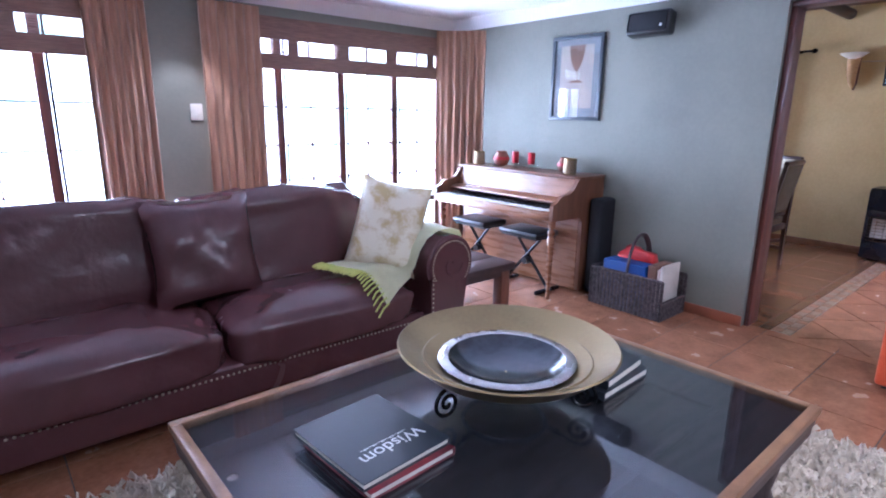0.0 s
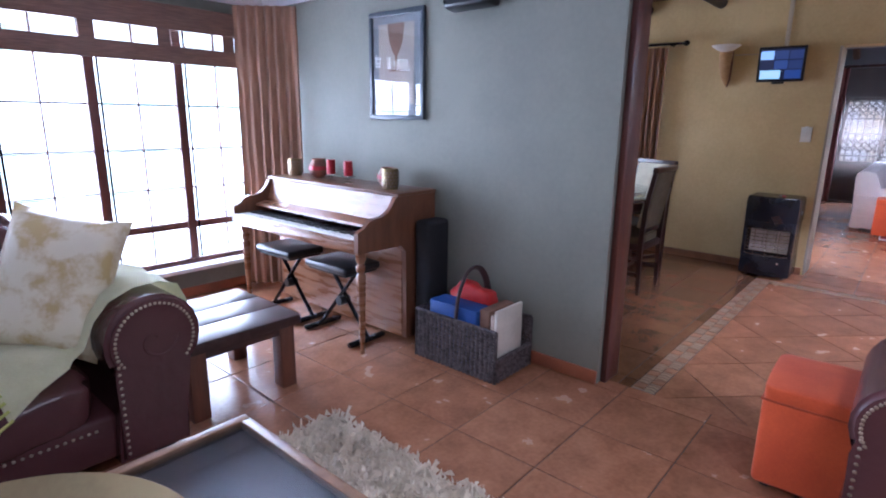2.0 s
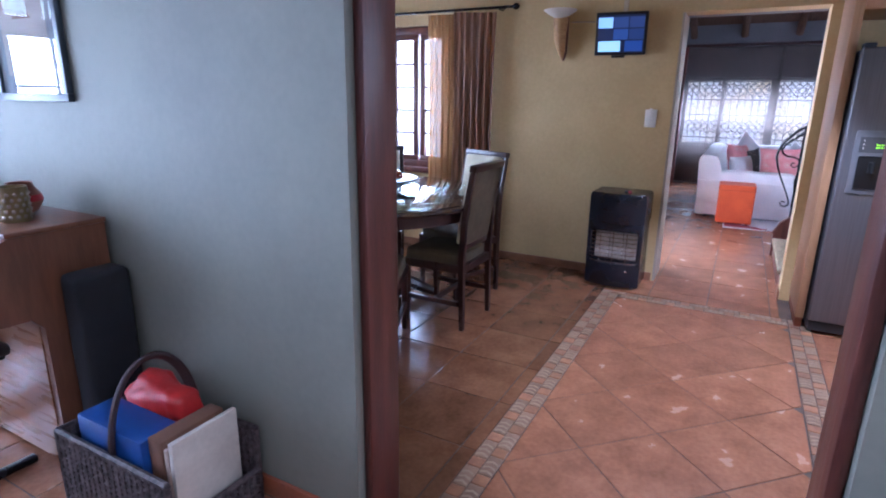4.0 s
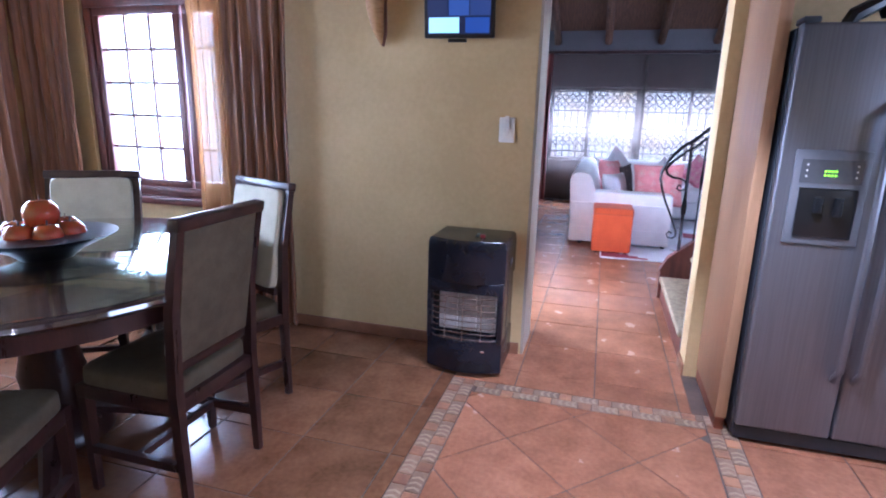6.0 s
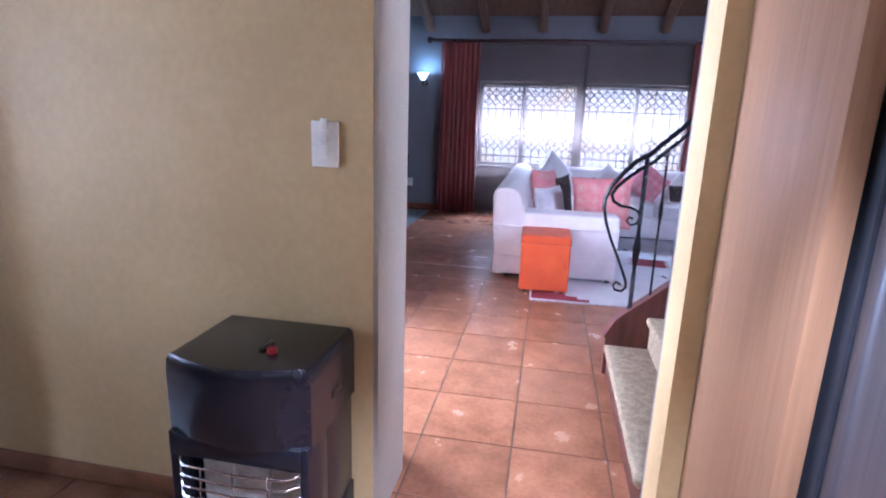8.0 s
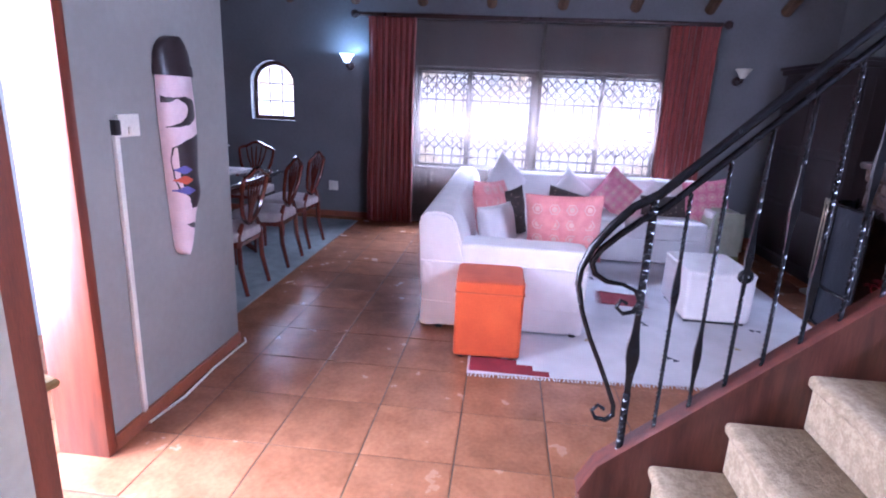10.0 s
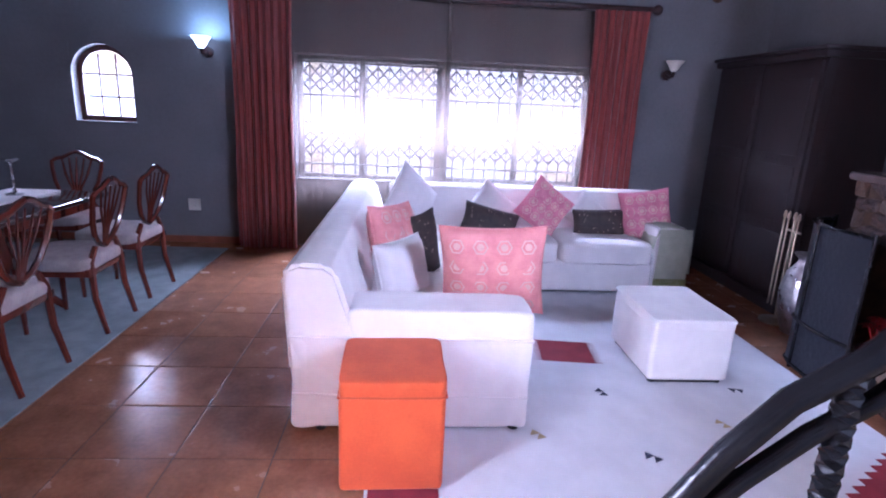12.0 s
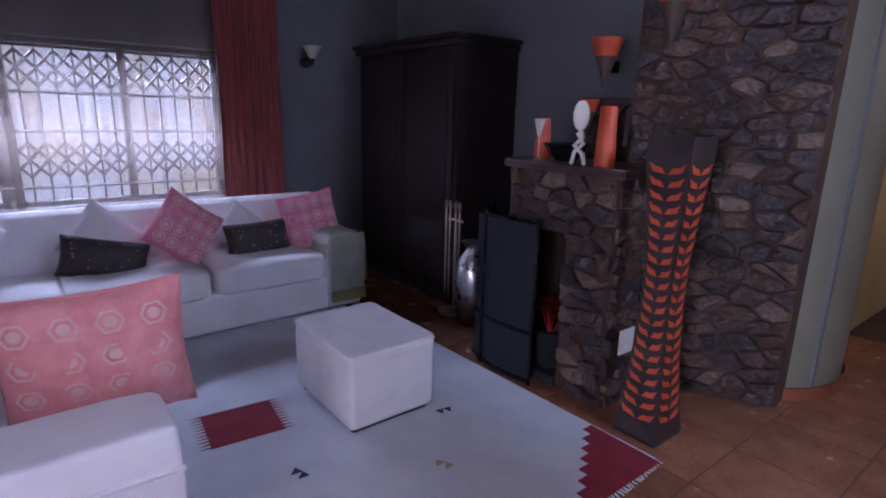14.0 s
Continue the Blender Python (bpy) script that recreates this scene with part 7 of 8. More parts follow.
def on_mask(x, z, proud):
    cx, w, dp = mask_at(z)
    c = max(-0.985, min(0.985, (x - cx) / w))
    return (cx + c * w, 1.974 - dp * math.sqrt(1 - c * c) ** 0.8 - proud, z)


def mask_shell(za, zb, grow, n):
    bm = B()
    rows = []
    for i in range(n + 1):
        z = za + (zb - za) * i / n
        cx, w, dp = mask_at(z)
        rows.append([bm.verts.new((cx + (w + grow) * math.cos(t), 1.974 - (dp + grow) * max(0.0, math.sin(t)) ** 0.8, z)) for t in np.linspace(0, math.pi, 33)])
    ring_skin(bm, rows)
    return bm


def mask_stroke(name, pts, material, label, proud=0.0022, across=False):
    """A brushed shape along a line, with half widths, raised on the face."""
    bm = B()
    rows = []
    P = []
    for (x0, z0, w0), (x1, z1, w1) in zip(pts, pts[1:]):
        P += [(x0 + (x1 - x0) * k / 6, z0 + (z1 - z0) * k / 6, w0 + (w1 - w0) * (3 * (k / 6) ** 2 - 2 * (k / 6) ** 3)) for k in range(6)]
    P.append(pts[-1])
    for i, (x, z, w) in enumerate(P):
        a, b = P[max(0, i - 1)], P[min(len(P) - 1, i + 1)]
        d = math.hypot(b[0] - a[0], b[1] - a[1]) or 1
        nx, nz = (1, 0) if across else (-(b[1] - a[1]) / d, (b[0] - a[0]) / d)
        top = [bm.verts.new(on_mask(x + nx * w * k / 4, z + nz * w * k / 4, proud)) for k in range(-4, 5)]
        low = [bm.verts.new(on_mask(x + nx * w * k / 4, z + nz * w * k / 4, -0.002)) for k in range(4, -5, -1)]
        rows.append(top + low)
    ring_skin(bm, rows)
    part(name, bm, material, mask, label, 60)


mask = thing("wooden_mask", "tall carved wooden mask painted pinkish white and black", "mask")
part("face", mask_shell(MZ0, 1.60, 0.0, 60), M_MASKWHITE, mask, "", 60)
part("cap", mask_shell(1.56, MZ1, 0.006, 24), M_MASKBLACK, mask, "dark polished rounded cap", 60)
part("cap_band", mask_shell(1.545, 1.59, 0.012, 4), M_MASKBLACK, mask, "dark band under the cap", 60)
mask_stroke("brow_stroke", [(9.497, 1.452, 0.003), (9.52, 1.446, 0.018), (9.545, 1.44, 0.012), (9.585, 1.449, 0.003)], M_MASKBLACK, "black painted brow")
mask_stroke("eye_crescent", [(9.585, 1.450, 0.003), (9.64, 1.440, 0.016), (9.675, 1.418, 0.030), (9.672, 1.382, 0.030), (9.635, 1.350, 0.019), (9.59, 1.333, 0.009), (9.54, 1.322, 0.002)], M_MASKBLACK, "black painted crescent eye")
mask_stroke("cheek_patch", [(9.69, 1.285, 0.012), (9.665, 1.255, 0.075), (9.645, 1.23, 0.094), (9.645, 1.18, 0.096), (9.645, 1.10, 0.090), (9.65, 1.04, 0.086), (9.655, 0.99, 0.055), (9.65, 0.945, 0.032)], M_MASKBLACK, "black painted cheek", across=True)
for z, mt_ in ((1.129, M_VIOLET), (1.082, M_ORANGEP), (1.034, M_VIOLET)):
    mask_stroke("painted_lozenge", [(9.555, z, 0.004), (9.585, z, 0.019), (9.62, z - 0.002, 0.004)], mt_, "violet painted lozenge" if mt_ is M_VIOLET else "orange painted lozenge", 0.0045)
mask_stroke("mouth", [(9.60, 0.866, 0.002), (9.64, 0.858, 0.014), (9.68, 0.842, 0.006)], M_MASKBLACK, "small black mouth")
wall_switch("light_switch", pose(9.335, 1.979, 1.335, 0, 0, 180), "white switch box on the grey wall above a conduit", 0.13, 0.09, 1)
bm = B(); box(bm, 9.235, 9.262, 1.962, 1.979, 0.07, 1.30, 0.003)
cd = whole("cable_conduit", bm, M_WHITEPL, "white plastic conduit running down the wall", "conduit")
bm = B(); box(bm, 9.232, 9.265, 1.955, 1.979, 1.30, 1.36, 0.003); part("junction_cap", bm, M_BLACK, cd)
bm = B(); tube(bm, [(9.25, 1.955, 0.012), (9.5, 1.93, 0.010), (9.8, 1.945, 0.010), (10.15, 1.93, 0.010), (10.2, 1.96, 0.010)], 0.006, 6); whole("floor_cable", bm, M_WHITEPL, "white cable lying along the skirting", "cable")
# front door, standing open
fd = thing("door_1", "open varnished red-brown front door with brass handle", "door", pose(8.10, 1.97, 0, 0, 0, -106.5), kind="structure")
bm = B(); box(bm, 0.0, 0.92, -0.022, 0.022, 0.008, 2.06, 0.004); part("leaf", bm, M_DOORWOOD, fd)
for z0, z1 in ((0.15, 0.95), (1.10, 1.92)):
    for x0 in (0.10, 0.50):
        for s in (-1, 1):
            bm = B(); box(bm, x0, x0 + 0.32, s * 0.024 - 0.004, s * 0.024 + 0.004, z0, z1, 0.003); part("panel", bm, M_DOORWOOD, fd)
for s in (-1, 1):
    bm = B(); tube(bm, [(0.86, s * 0.022, 1.02), (0.86, s * 0.065, 1.02), (0.76, s * 0.068, 1.02)], 0.009, 8); part("door_handle", bm, M_BRASS, fd, "brass lever handle")
fr2 = thing("door_frame", "red-brown timber front door frame", "door frame", kind="structure")
for q in ((8.085, 8.12, 0, 2.08), (9.0, 9.05, 0, 2.08), (8.085, 9.05, 2.08, 2.12)):
    bm = B(); box(bm, q[0], q[1], 1.965, 2.19, q[2], q[3], 0.004); part("jamb", bm, M_DOORWOOD, fr2)

# formal dining corner
bm = B(); box(bm, 10.18, 13.76, 2.20, 4.48, 0.001, 0.012, 0.004); whole("carpet", bm, M_CARPET, "blue-grey carpet under the formal dining table", "carpet")
ft = thing("formal_dining_table", "long dark polished dining table with white runner", "table")
bm = B(); box(bm, 10.45, 12.52, 2.62, 3.62, 0.722, 0.755, 0.008); part("tabletop", bm, M_TABLE, ft)
bm = B(); box(bm, 10.55, 12.42, 2.72, 3.52, 0.64, 0.722); part("apron", bm, M_MAHOG, ft)
for x in (10.9, 12.05):
    bm = B(); lathe(bm, [(0.06, 0.14), (0.05, 0.2), (0.08, 0.34), (0.045, 0.48), (0.08, 0.66)], x, 3.12, 18); part("pedestal", bm, M_MAHOG, ft)
    for s in (-1, 1):
        bm = B(); tube(bm, [(x, 3.12, 0.2), (x, 3.12 + s * 0.2, 0.15), (x, 3.12 + s * 0.38, 0.035)], [0.04, 0.032, 0.022], 8); part("foot", bm, M_MAHOG, ft)
bm = B(); box(bm, 10.46, 12.50, 2.95, 3.30, 0.755, 0.758); whole("table_runner", bm, M_COVER, "white table runner along the dark table", "table runner")


def shield_chair(m):
    """Shield-back mahogany chair with fanned splats and an upholstered seat."""
    c = thing("shield_back_chair", "polished mahogany shield-back chair with beige damask seat", "chair", m, "chairs round the formal table")
    for x in (-1, 1):
        bm = B(); tube(bm, [(x * 0.19, -0.25, 0), (x * 0.185, -0.20, 0.22), (x * 0.18, -0.19, 0.45), (x * 0.12, -0.20, 0.54)], [0.016, 0.02, 0.022, 0.016], 6); part("back_leg", bm, M_MAHOG, c)
        bm = B(); tube(bm, [(x * 0.21, 0.21, 0), (x * 0.215, 0.215, 0.42)], [0.014, 0.024], 6); part("front_leg", bm, M_MAHOG, c)
    bm = B(); puff(bm, -0.24, 0.24, -0.21, 0.245, 0.40, 0.49, 0.3, 16, 0.003, 2, crown=0.012); part("seat", bm, M_SEATFAB, c, "beige damask seat", 60)
    bm = B(); box(bm, -0.225, 0.225, -0.205, 0.23, 0.37, 0.42, 0.008); part("seat_frame", bm, M_MAHOG, c)
    shield = [(0.0, 0.52), (0.07, 0.545), (0.135, 0.61), (0.175, 0.70), (0.195, 0.80), (0.20, 0.86), (0.16, 0.885), (0.11, 0.895), (0.05, 0.93), (0.0, 0.945)]
    lean = lambda z: -0.19 - 0.20 * (z - 0.5)
    bm = B(); tube(bm, [(x, lean(z), z) for x, z in shield] + [(-x, lean(z), z) for x, z in shield[-2::-1]], 0.017, 6); part("shield_frame", bm, M_MAHOG, c)
    for k in (-2, -1, 0, 1, 2):
        bm = B(); tube(bm, [(0.012 * k, lean(0.54), 0.54), (0.018 * k, lean(0.64), 0.64), (0.045 * k, lean(0.76), 0.76), (0.06 * k, lean(0.90), 0.90 - 0.008 * abs(k))], [0.008, 0.010, 0.012, 0.008], 6, 0.6); part("splat", bm, M_MAHOG, c)
    return c


sch = shield_chair(pose(11.08, 2.52, 0.012, 0, 0, 0))
for x, y, rz in ((11.84, 2.52, 2), (12.50, 2.54, -2), (13.0, 3.25, 92), (11.2, 3.95, 180), (12.0, 3.95, 178)):
    copy_thing(sch, pose(x, y, 0.012, 0, 0, rz))
for x, y in ((11.45, 3.12), (11.95, 3.10)):
    bm = B(); lathe(bm, [(0.04, 0), (0.075, 0.02), (0.10, 0.07), (0.095, 0.12), (0.065, 0.155), (0.062, 0.155), (0.09, 0.12), (0.095, 0.07), (0.06, 0.02), (0.01, 0.012)], 0, 0, 26)
    o = whole("glass_fishbowl", bm, M_CLEAR, "round clear glass bowl on the table runner", "vase", "glass bowls", smooth=60); o.location = (x, y, 0.758)
cs = thing("candlestick", "slim silver candlestick on the formal dining table", "candlestick", Matrix.Translation((12.25, 3.1, 0.758)))
bm = B(); lathe(bm, [(0.055, 0), (0.055, 0.008), (0.015, 0.02), (0.008, 0.04), (0.008, 0.20), (0.014, 0.22), (0.05, 0.235), (0.05, 0.24), (0.012, 0.24)], 0, 0, 20); part("stick", bm, M_SILVER, cs)

# wardrobe
wd = thing("wardrobe", "tall almost black carved wooden wardrobe against the wall", "wardrobe")
wx0, wx1, wy0, wy1, wz = 12.29, 13.66, -3.08, -2.46, 2.0
bm = B(); box(bm, wx0, wx1, wy0, wy1 - 0.03, 0.06, wz - 0.08, 0.004); part("carcass", bm, M_WARDROBE, wd)
bm = B(); box(bm, wx0 - 0.045, wx1 + 0.045, wy0, wy1 + 0.04, wz - 0.03, wz, 0.008); box(bm, wx0 - 0.025, wx1 + 0.025, wy0 + 0.005, wy1 + 0.02, wz - 0.08, wz - 0.03, 0.01); part("cornice", bm, M_WARDROBE, wd)
bm = B(); box(bm, wx0 - 0.015, wx1 + 0.015, wy0 + 0.004, wy1 + 0.012, 0.0, 0.10, 0.006); part("plinth", bm, M_WARDROBE, wd)
for a, b in ((wx0 + 0.03, (wx0 + wx1) / 2 - 0.004), ((wx0 + wx1) / 2 + 0.004, wx1 - 0.03)):
    bm = B(); box(bm, a, b, wy1 - 0.03, wy1 - 0.005, 0.12, wz - 0.10, 0.004); d = part("door", bm, M_WARDROBE, wd)
    for z0, z1 in ((0.18, 0.62), (0.70, 1.14), (1.22, 1.78)):
        bm = B(); box(bm, a + 0.06, b - 0.06, wy1 - 0.006, wy1 + 0.006, z0, z1, 0.006); part("carved_panel", bm, M_WARDROBE, d)
    bm = B(); stud_row(bm, [((a + 0.05 + 0.06 * k, wy1 + 0.0, z), (0, 1, 0)) for z in (0.66, 1.18, 1.50) for k in range(8)], 0.012); tagged(part("studs", bm, M_WARDROBE, d), kind="stuff")
bm = B(); box(bm, wx0 - 0.006, wx0, wy0 + 0.08, wy1 - 0.10, 0.16, wz - 0.16, 0.002); part("side_panel", bm, M_WARDROBE, wd)

# fire tools, silver vase, screen
tl = thing("fire_tools", "dull brass fireside tools on a stand beside the hearth", "fire tools", Matrix.Translation((12.13, -2.37, 0)))
bm = B(); lathe(bm, [(0.11, 0), (0.11, 0.015), (0.02, 0.03), (0.010, 0.05), (0.010, 0.78), (0.02, 0.80), (0.004, 0.84)], 0, 0, 18); part("stand", bm, M_STUD, tl)
bm = B(); tube(bm, [(-0.08, 0, 0.70), (0.08, 0, 0.70)], 0.008, 6); part("cross_bar", bm, M_STUD, tl)
for k, x in enumerate((-0.075, -0.03, 0.03, 0.075)):
    bm = B(); tube(bm, [(x, 0.03, 0.78), (x, 0.03, 0.12)], 0.006, 6); lathe(bm, [(0.005, 0.78), (0.014, 0.80), (0.010, 0.83), (0.003, 0.845)], x, 0.03, 8); part("tool", bm, M_STUD, tl)
bm = B(); lathe(bm, [(0.07, 0), (0.08, 0.02), (0.12, 0.16), (0.135, 0.30), (0.11, 0.44), (0.06, 0.51), (0.05, 0.54), (0.085, 0.585), (0.07, 0.57), (0.04, 0.53)], 0, 0, 26)
o = whole("silver_vase", bm, mat("hammered_silver", (0.55, 0.54, 0.56), (0.35, 0.34, 0.37), 18, 0.2, 0.4, metal=1, bump=0.7, bscale=30), "hammered silver floor vase by the hearth", "vase", smooth=60); o.location = (11.92, -2.36, 0)
sn = thing("fire_screen", "curved black mesh fire screen in front of the hearth", "fire screen")
arc = [(11.58, -2.22), (11.56, -2.10), (11.49, -2.01), (11.38, -1.965), (11.25, -1.95), (11.12, -1.955), (11.0, -1.98)]
bm = B(); ring_skin(bm, [[bm.verts.new((x + dx, y + dy, z)) for dx, dy, z in ((0, 0, 0.03), (0.006, -0.008, 0.03), (0.006, -0.008, 0.90), (0, 0, 0.90))] for x, y in arc]); part("mesh_panel", bm, mat("black_fine_mesh", (0.012, 0.014, 0.022), None, 40, 0.5, bump=0.5, bscale=200), sn)
for z in (0.02, 0.30, 0.905):
    bm = B(); tube(bm, [(x, y + 0.004, z) for x, y in arc], 0.012, 6); part("rail", bm, M_IRON, sn)
for x, y in (arc[0], arc[3], arc[-1]):
    bm = B(); cyl(bm, (x, y + 0.004, 0), (x, y + 0.004, 0.93), 0.011); part("post", bm, M_IRON, sn)

# stone chimney: masses of mortar, stones proud of it
hb = thing("stone_fireplace", "rubble stone fireplace with dark mantel shelf", "fireplace")
bm = B()
box(bm, 10.62, 10.90, -2.60, -2.085, 0, 1.18), box(bm, 11.24, 11.30, -2.60, -2.085, 0, 1.18), box(bm, 10.90, 11.24, -2.60, -2.085, 0.86, 1.18), box(bm, 10.90, 11.24, -2.75, -2.60, 0, 1.18)
part("hearth_mass", bm, M_MORTAR, hb)
bm = B(); box(bm, 10.90, 11.24, -2.598, -2.06, 0.001, 0.06); part("hearth_slab", bm, mat("sooty_slate", (0.03, 0.03, 0.032), None, 6, 0.7), hb)
bm = B(); slab(bm, [(10.84, -2.46), (10.07, -2.84), (10.10, -3.10), (11.30, -3.10), (11.20, -2.50)], 0, 1.55); part("chimney_base", bm, M_MORTAR, hb)
bm = B(); slab(bm, [(10.84, -2.46), (10.07, -2.84), (10.10, -3.10), (10.95, -3.10)], 1.55, 4.3); part("chimney_breast", bm, M_MORTAR, hb)
bm = B(); slab(bm, [(11.30, -2.0), (11.20, -1.97), (10.70, -1.97), (10.55, -2.0), (10.47, -2.15), (10.52, -2.52), (10.84, -2.45), (11.32, -2.45)], 1.18, 1.222); bmesh.ops.bevel(bm, geom=bm.edges[:], offset=0.008, segments=2, affect="EDGES"); part("mantel_shelf", bm, M_BENCHTOP, hb, "dark polished mantel shelf")


def cut(poly, nx, nz, d):
    """Keep the side of a polygon where nx * u + nz * z <= d."""
    out = []
    for i, p in enumerate(poly):
        q = poly[(i + 1) % len(poly)]
        a, b = nx * p[0] + nz * p[1] - d, nx * q[0] + nz * q[1] - d
        if a <= 0:
            out.append(p)
        if (a <= 0) != (b <= 0):
            t = a / (a - b)
            out.append((p[0] + t * (q[0] - p[0]), p[1] + t * (q[1] - p[1])))
    return out


def rubble(origin, along, width, z0, z1, seed, size=0.16, tall=0.095, hole=None):
    """Irregular fitted stones on an upright face."""
    rnd = random.Random(seed)
    o, a = Vector((*origin, 0)), Vector((*along, 0)).normalized()
    nrm = Vector((a.y, -a.x, 0))
    nu, nz = max(2, round(width / size)), max(2, round((z1 - z0) / tall))
    du, dz = width / nu, (z1 - z0) / nz
    k = du / dz
    seeds = [((i + 0.5 + 0.5 * (j % 2) - 0.25 + rnd.uniform(-0.42, 0.42)) * du, z0 + (j + 0.5 + rnd.uniform(-0.40, 0.40)) * dz) for j in range(nz) for i in range(nu)]
    for u, z in seeds:
        poly = [(0, z0), (width, z0), (width, z1), (0, z1)]
        for u2, z2 in seeds:
            if (u2, z2) != (u, z) and abs(u2 - u) < 3 * du and abs(z2 - z) < 3 * dz:
                ax, az = u2 - u, (z2 - z) * k * k
                poly = cut(poly, ax, az, ax * (u + u2) / 2 + az * (z + z2) / 2)
        if hole and len(poly) > 2:
            if u < hole[0]:
                poly = cut(poly, 1, 0, hole[0])
            elif u > hole[1]:
                poly = cut(poly, -1, 0, -hole[1])
            elif z > hole[2]:
                poly = cut(poly, 0, -1, -hole[2])
            else:
                continue
        if len(poly) < 3:
            continue
        cu, cz = sum(p[0] for p in poly) / len(poly), sum(p[1] for p in poly) / len(poly)
        g = rnd.uniform(0.93, 1.0)
        ring = []
        for p, q in zip(poly, poly[1:] + poly[:1]):
            ring.append(((p[0] - cu) * g * 0.95, (p[1] - cz) * g * 0.95))
            if math.hypot(p[0] - q[0], p[1] - q[1]) > 0.035:
                w = g * rnd.uniform(0.93, 1.05)
                ring.append((((p[0] + q[0]) / 2 - cu) * w, ((p[1] + q[1]) / 2 - cz) * w))
        n, d = len(ring), rnd.uniform(0.008, 0.036)
        tu, tz = rnd.uniform(-0.12, 0.12), rnd.uniform(-0.15, 0.15)
        top = [(p[0] * rnd.uniform(0.72, 0.92), d + p[0] * tu + p[1] * tz + rnd.uniform(-0.005, 0.005), p[1] * rnd.uniform(0.70, 0.92)) for p in ring]
        vs = [(p[0], -0.02, p[1]) for p in ring] + [(p[0] * 0.97, d * 0.5, p[1] * 0.96) for p in ring] + top + [(0, d * rnd.uniform(0.9, 1.25), 0)]
        fs = [(lv * n + i, lv * n + (i + 1) % n, (lv + 1) * n + (i + 1) % n, (lv + 1) * n + i) for lv in (0, 1) for i in range(n)] + [(2 * n + i, 2 * n + (i + 1) % n, 3 * n) for i in range(n)]
        me = bpy.data.meshes.new("stone")
        me.from_pydata(vs, [], fs)
        me.materials.append(M_STONE)
        st_ = new("stone", me)
        st_.parent = hb
        p = o + a * cu
        st_.matrix_local = Matrix(((a.x, nrm.x, 0, p.x), (a.y, nrm.y, 0, p.y), (0, 0, 1, cz), (0, 0, 0, 1)))


rubble((10.84, -2.46), (-0.77, -0.38), 0.858, 0.0, 2.5, 2, 0.145, 0.078)
rubble((11.20, -2.50), (-0.36, 0.04), 0.36, 1.24, 1.55, 8, 0.13, 0.09)
rubble((11.30, -2.085), (-1, 0), 0.68, 0.0, 1.18, 3, 0.125, 0.078, hole=(0.07, 0.39, 0.86))
rubble((10.62, -2.085), (0, -1), 0.46, 0.0, 1.18, 4, 0.125, 0.075)
wall_switch("wall_socket", pose(10.575, -2.20, 0.36, 0, 0, 90), "white socket plate on the stone hearth", 0.12, 0.13, 1)
# things in and on the hearth
fl = thing("dried_flowers", "bright red flower heads in a dark basket in the hearth", "flowers", Matrix.Translation((11.03, -2.17, 0.06)))
bm = B(); lathe(bm, [(0.06, 0), (0.08, 0.02), (0.10, 0.20), (0.095, 0.22), (0.03, 0.20)], 0, 0, 16); part("basket", bm, M_BLACKFAB, fl)
rnd = random.Random(9)
for k in range(9):
    x, y, z = rnd.uniform(-0.09, 0.09), rnd.uniform(-0.07, 0.09), rnd.uniform(0.27, 0.40)
    bm = B()
    for j in range(7):
        t = j * 6.283 / 7
        v = [bm.verts.new((x + r * math.cos(t + dt), y + r * math.sin(t + dt), z + dz)) for r, dt, dz in ((0.004, 0, 0), (0.035, -0.35, 0.016), (0.055, 0, 0.004), (0.035, 0.35, 0.016))]
        bm.faces.new(v)
    bmesh.ops.solidify(bm, geom=bm.faces[:], thickness=0.003)
    tube(bm, [(0.2 * x, 0.2 * y, 0.20), (x, y, z)], 0.003, 5)
    part("flower", bm, M_REDBAG, fl)


def flared(name, label, m, pts, material, category, group=""):
    bm = B(); lathe(bm, pts, 0, 0, 22)
    o = whole(name, bm, material, label, category, group, smooth=50)
    o.matrix_world = m
    return o


ZM = 1.222
flared("orange_vase", "tall orange tapered vase on the mantel shelf", pose(11.19, -2.18, ZM), [(0.042, 0), (0.045, 0.01), (0.034, 0.21), (0.030, 0.215), (0.015, 0.19)], M_ORANGEP, "vase", "mantel vases")
flared("orange_vase", "tall orange tapered vase on the mantel shelf", pose(10.70, -2.06, ZM), [(0.046, 0), (0.048, 0.01), (0.038, 0.27), (0.033, 0.275), (0.015, 0.25)], M_ORANGEP, "vase", "mantel vases")
flared("dark_bowl", "dark blue flared bowl on the mantel shelf", pose(11.0, -2.15, ZM), [(0.05, 0), (0.055, 0.008), (0.09, 0.04), (0.125, 0.09), (0.12, 0.09), (0.05, 0.03)], M_GUNMETAL, "bowl")
fg = thing("white_figurine", "white ornamental stand with oval disc on the mantel", "ornament", pose(10.83, -2.03, ZM, 0, 0, 30))
bm = B(); tube(bm, [(-0.03, 0, 0.0), (-0.02, 0, 0.05), (0.02, 0, 0.09), (-0.015, 0, 0.13), (0.0, 0, 0.17)], 0.012, 8); tube(bm, [(0.03, 0, 0), (0.02, 0, 0.06), (-0.02, 0, 0.10), (0.012, 0, 0.15)], 0.010, 8); part("stem", bm, M_WHITEPL, fg)
bm = B(); puff(bm, -0.038, 0.038, -0.012, 0.012, 0.16, 0.30, 1.0, 14); part("disc", bm, M_WHITEPL, fg, smooth=60)
bm = B(); lathe(bm, [(0.03, 0), (0.03, 0.005), (0.004, 0.01), (0.004, 0.12), (0.01, 0.125), (0.03, 0.21), (0.027, 0.21), (0.006, 0.13)], 0, 0, 16)
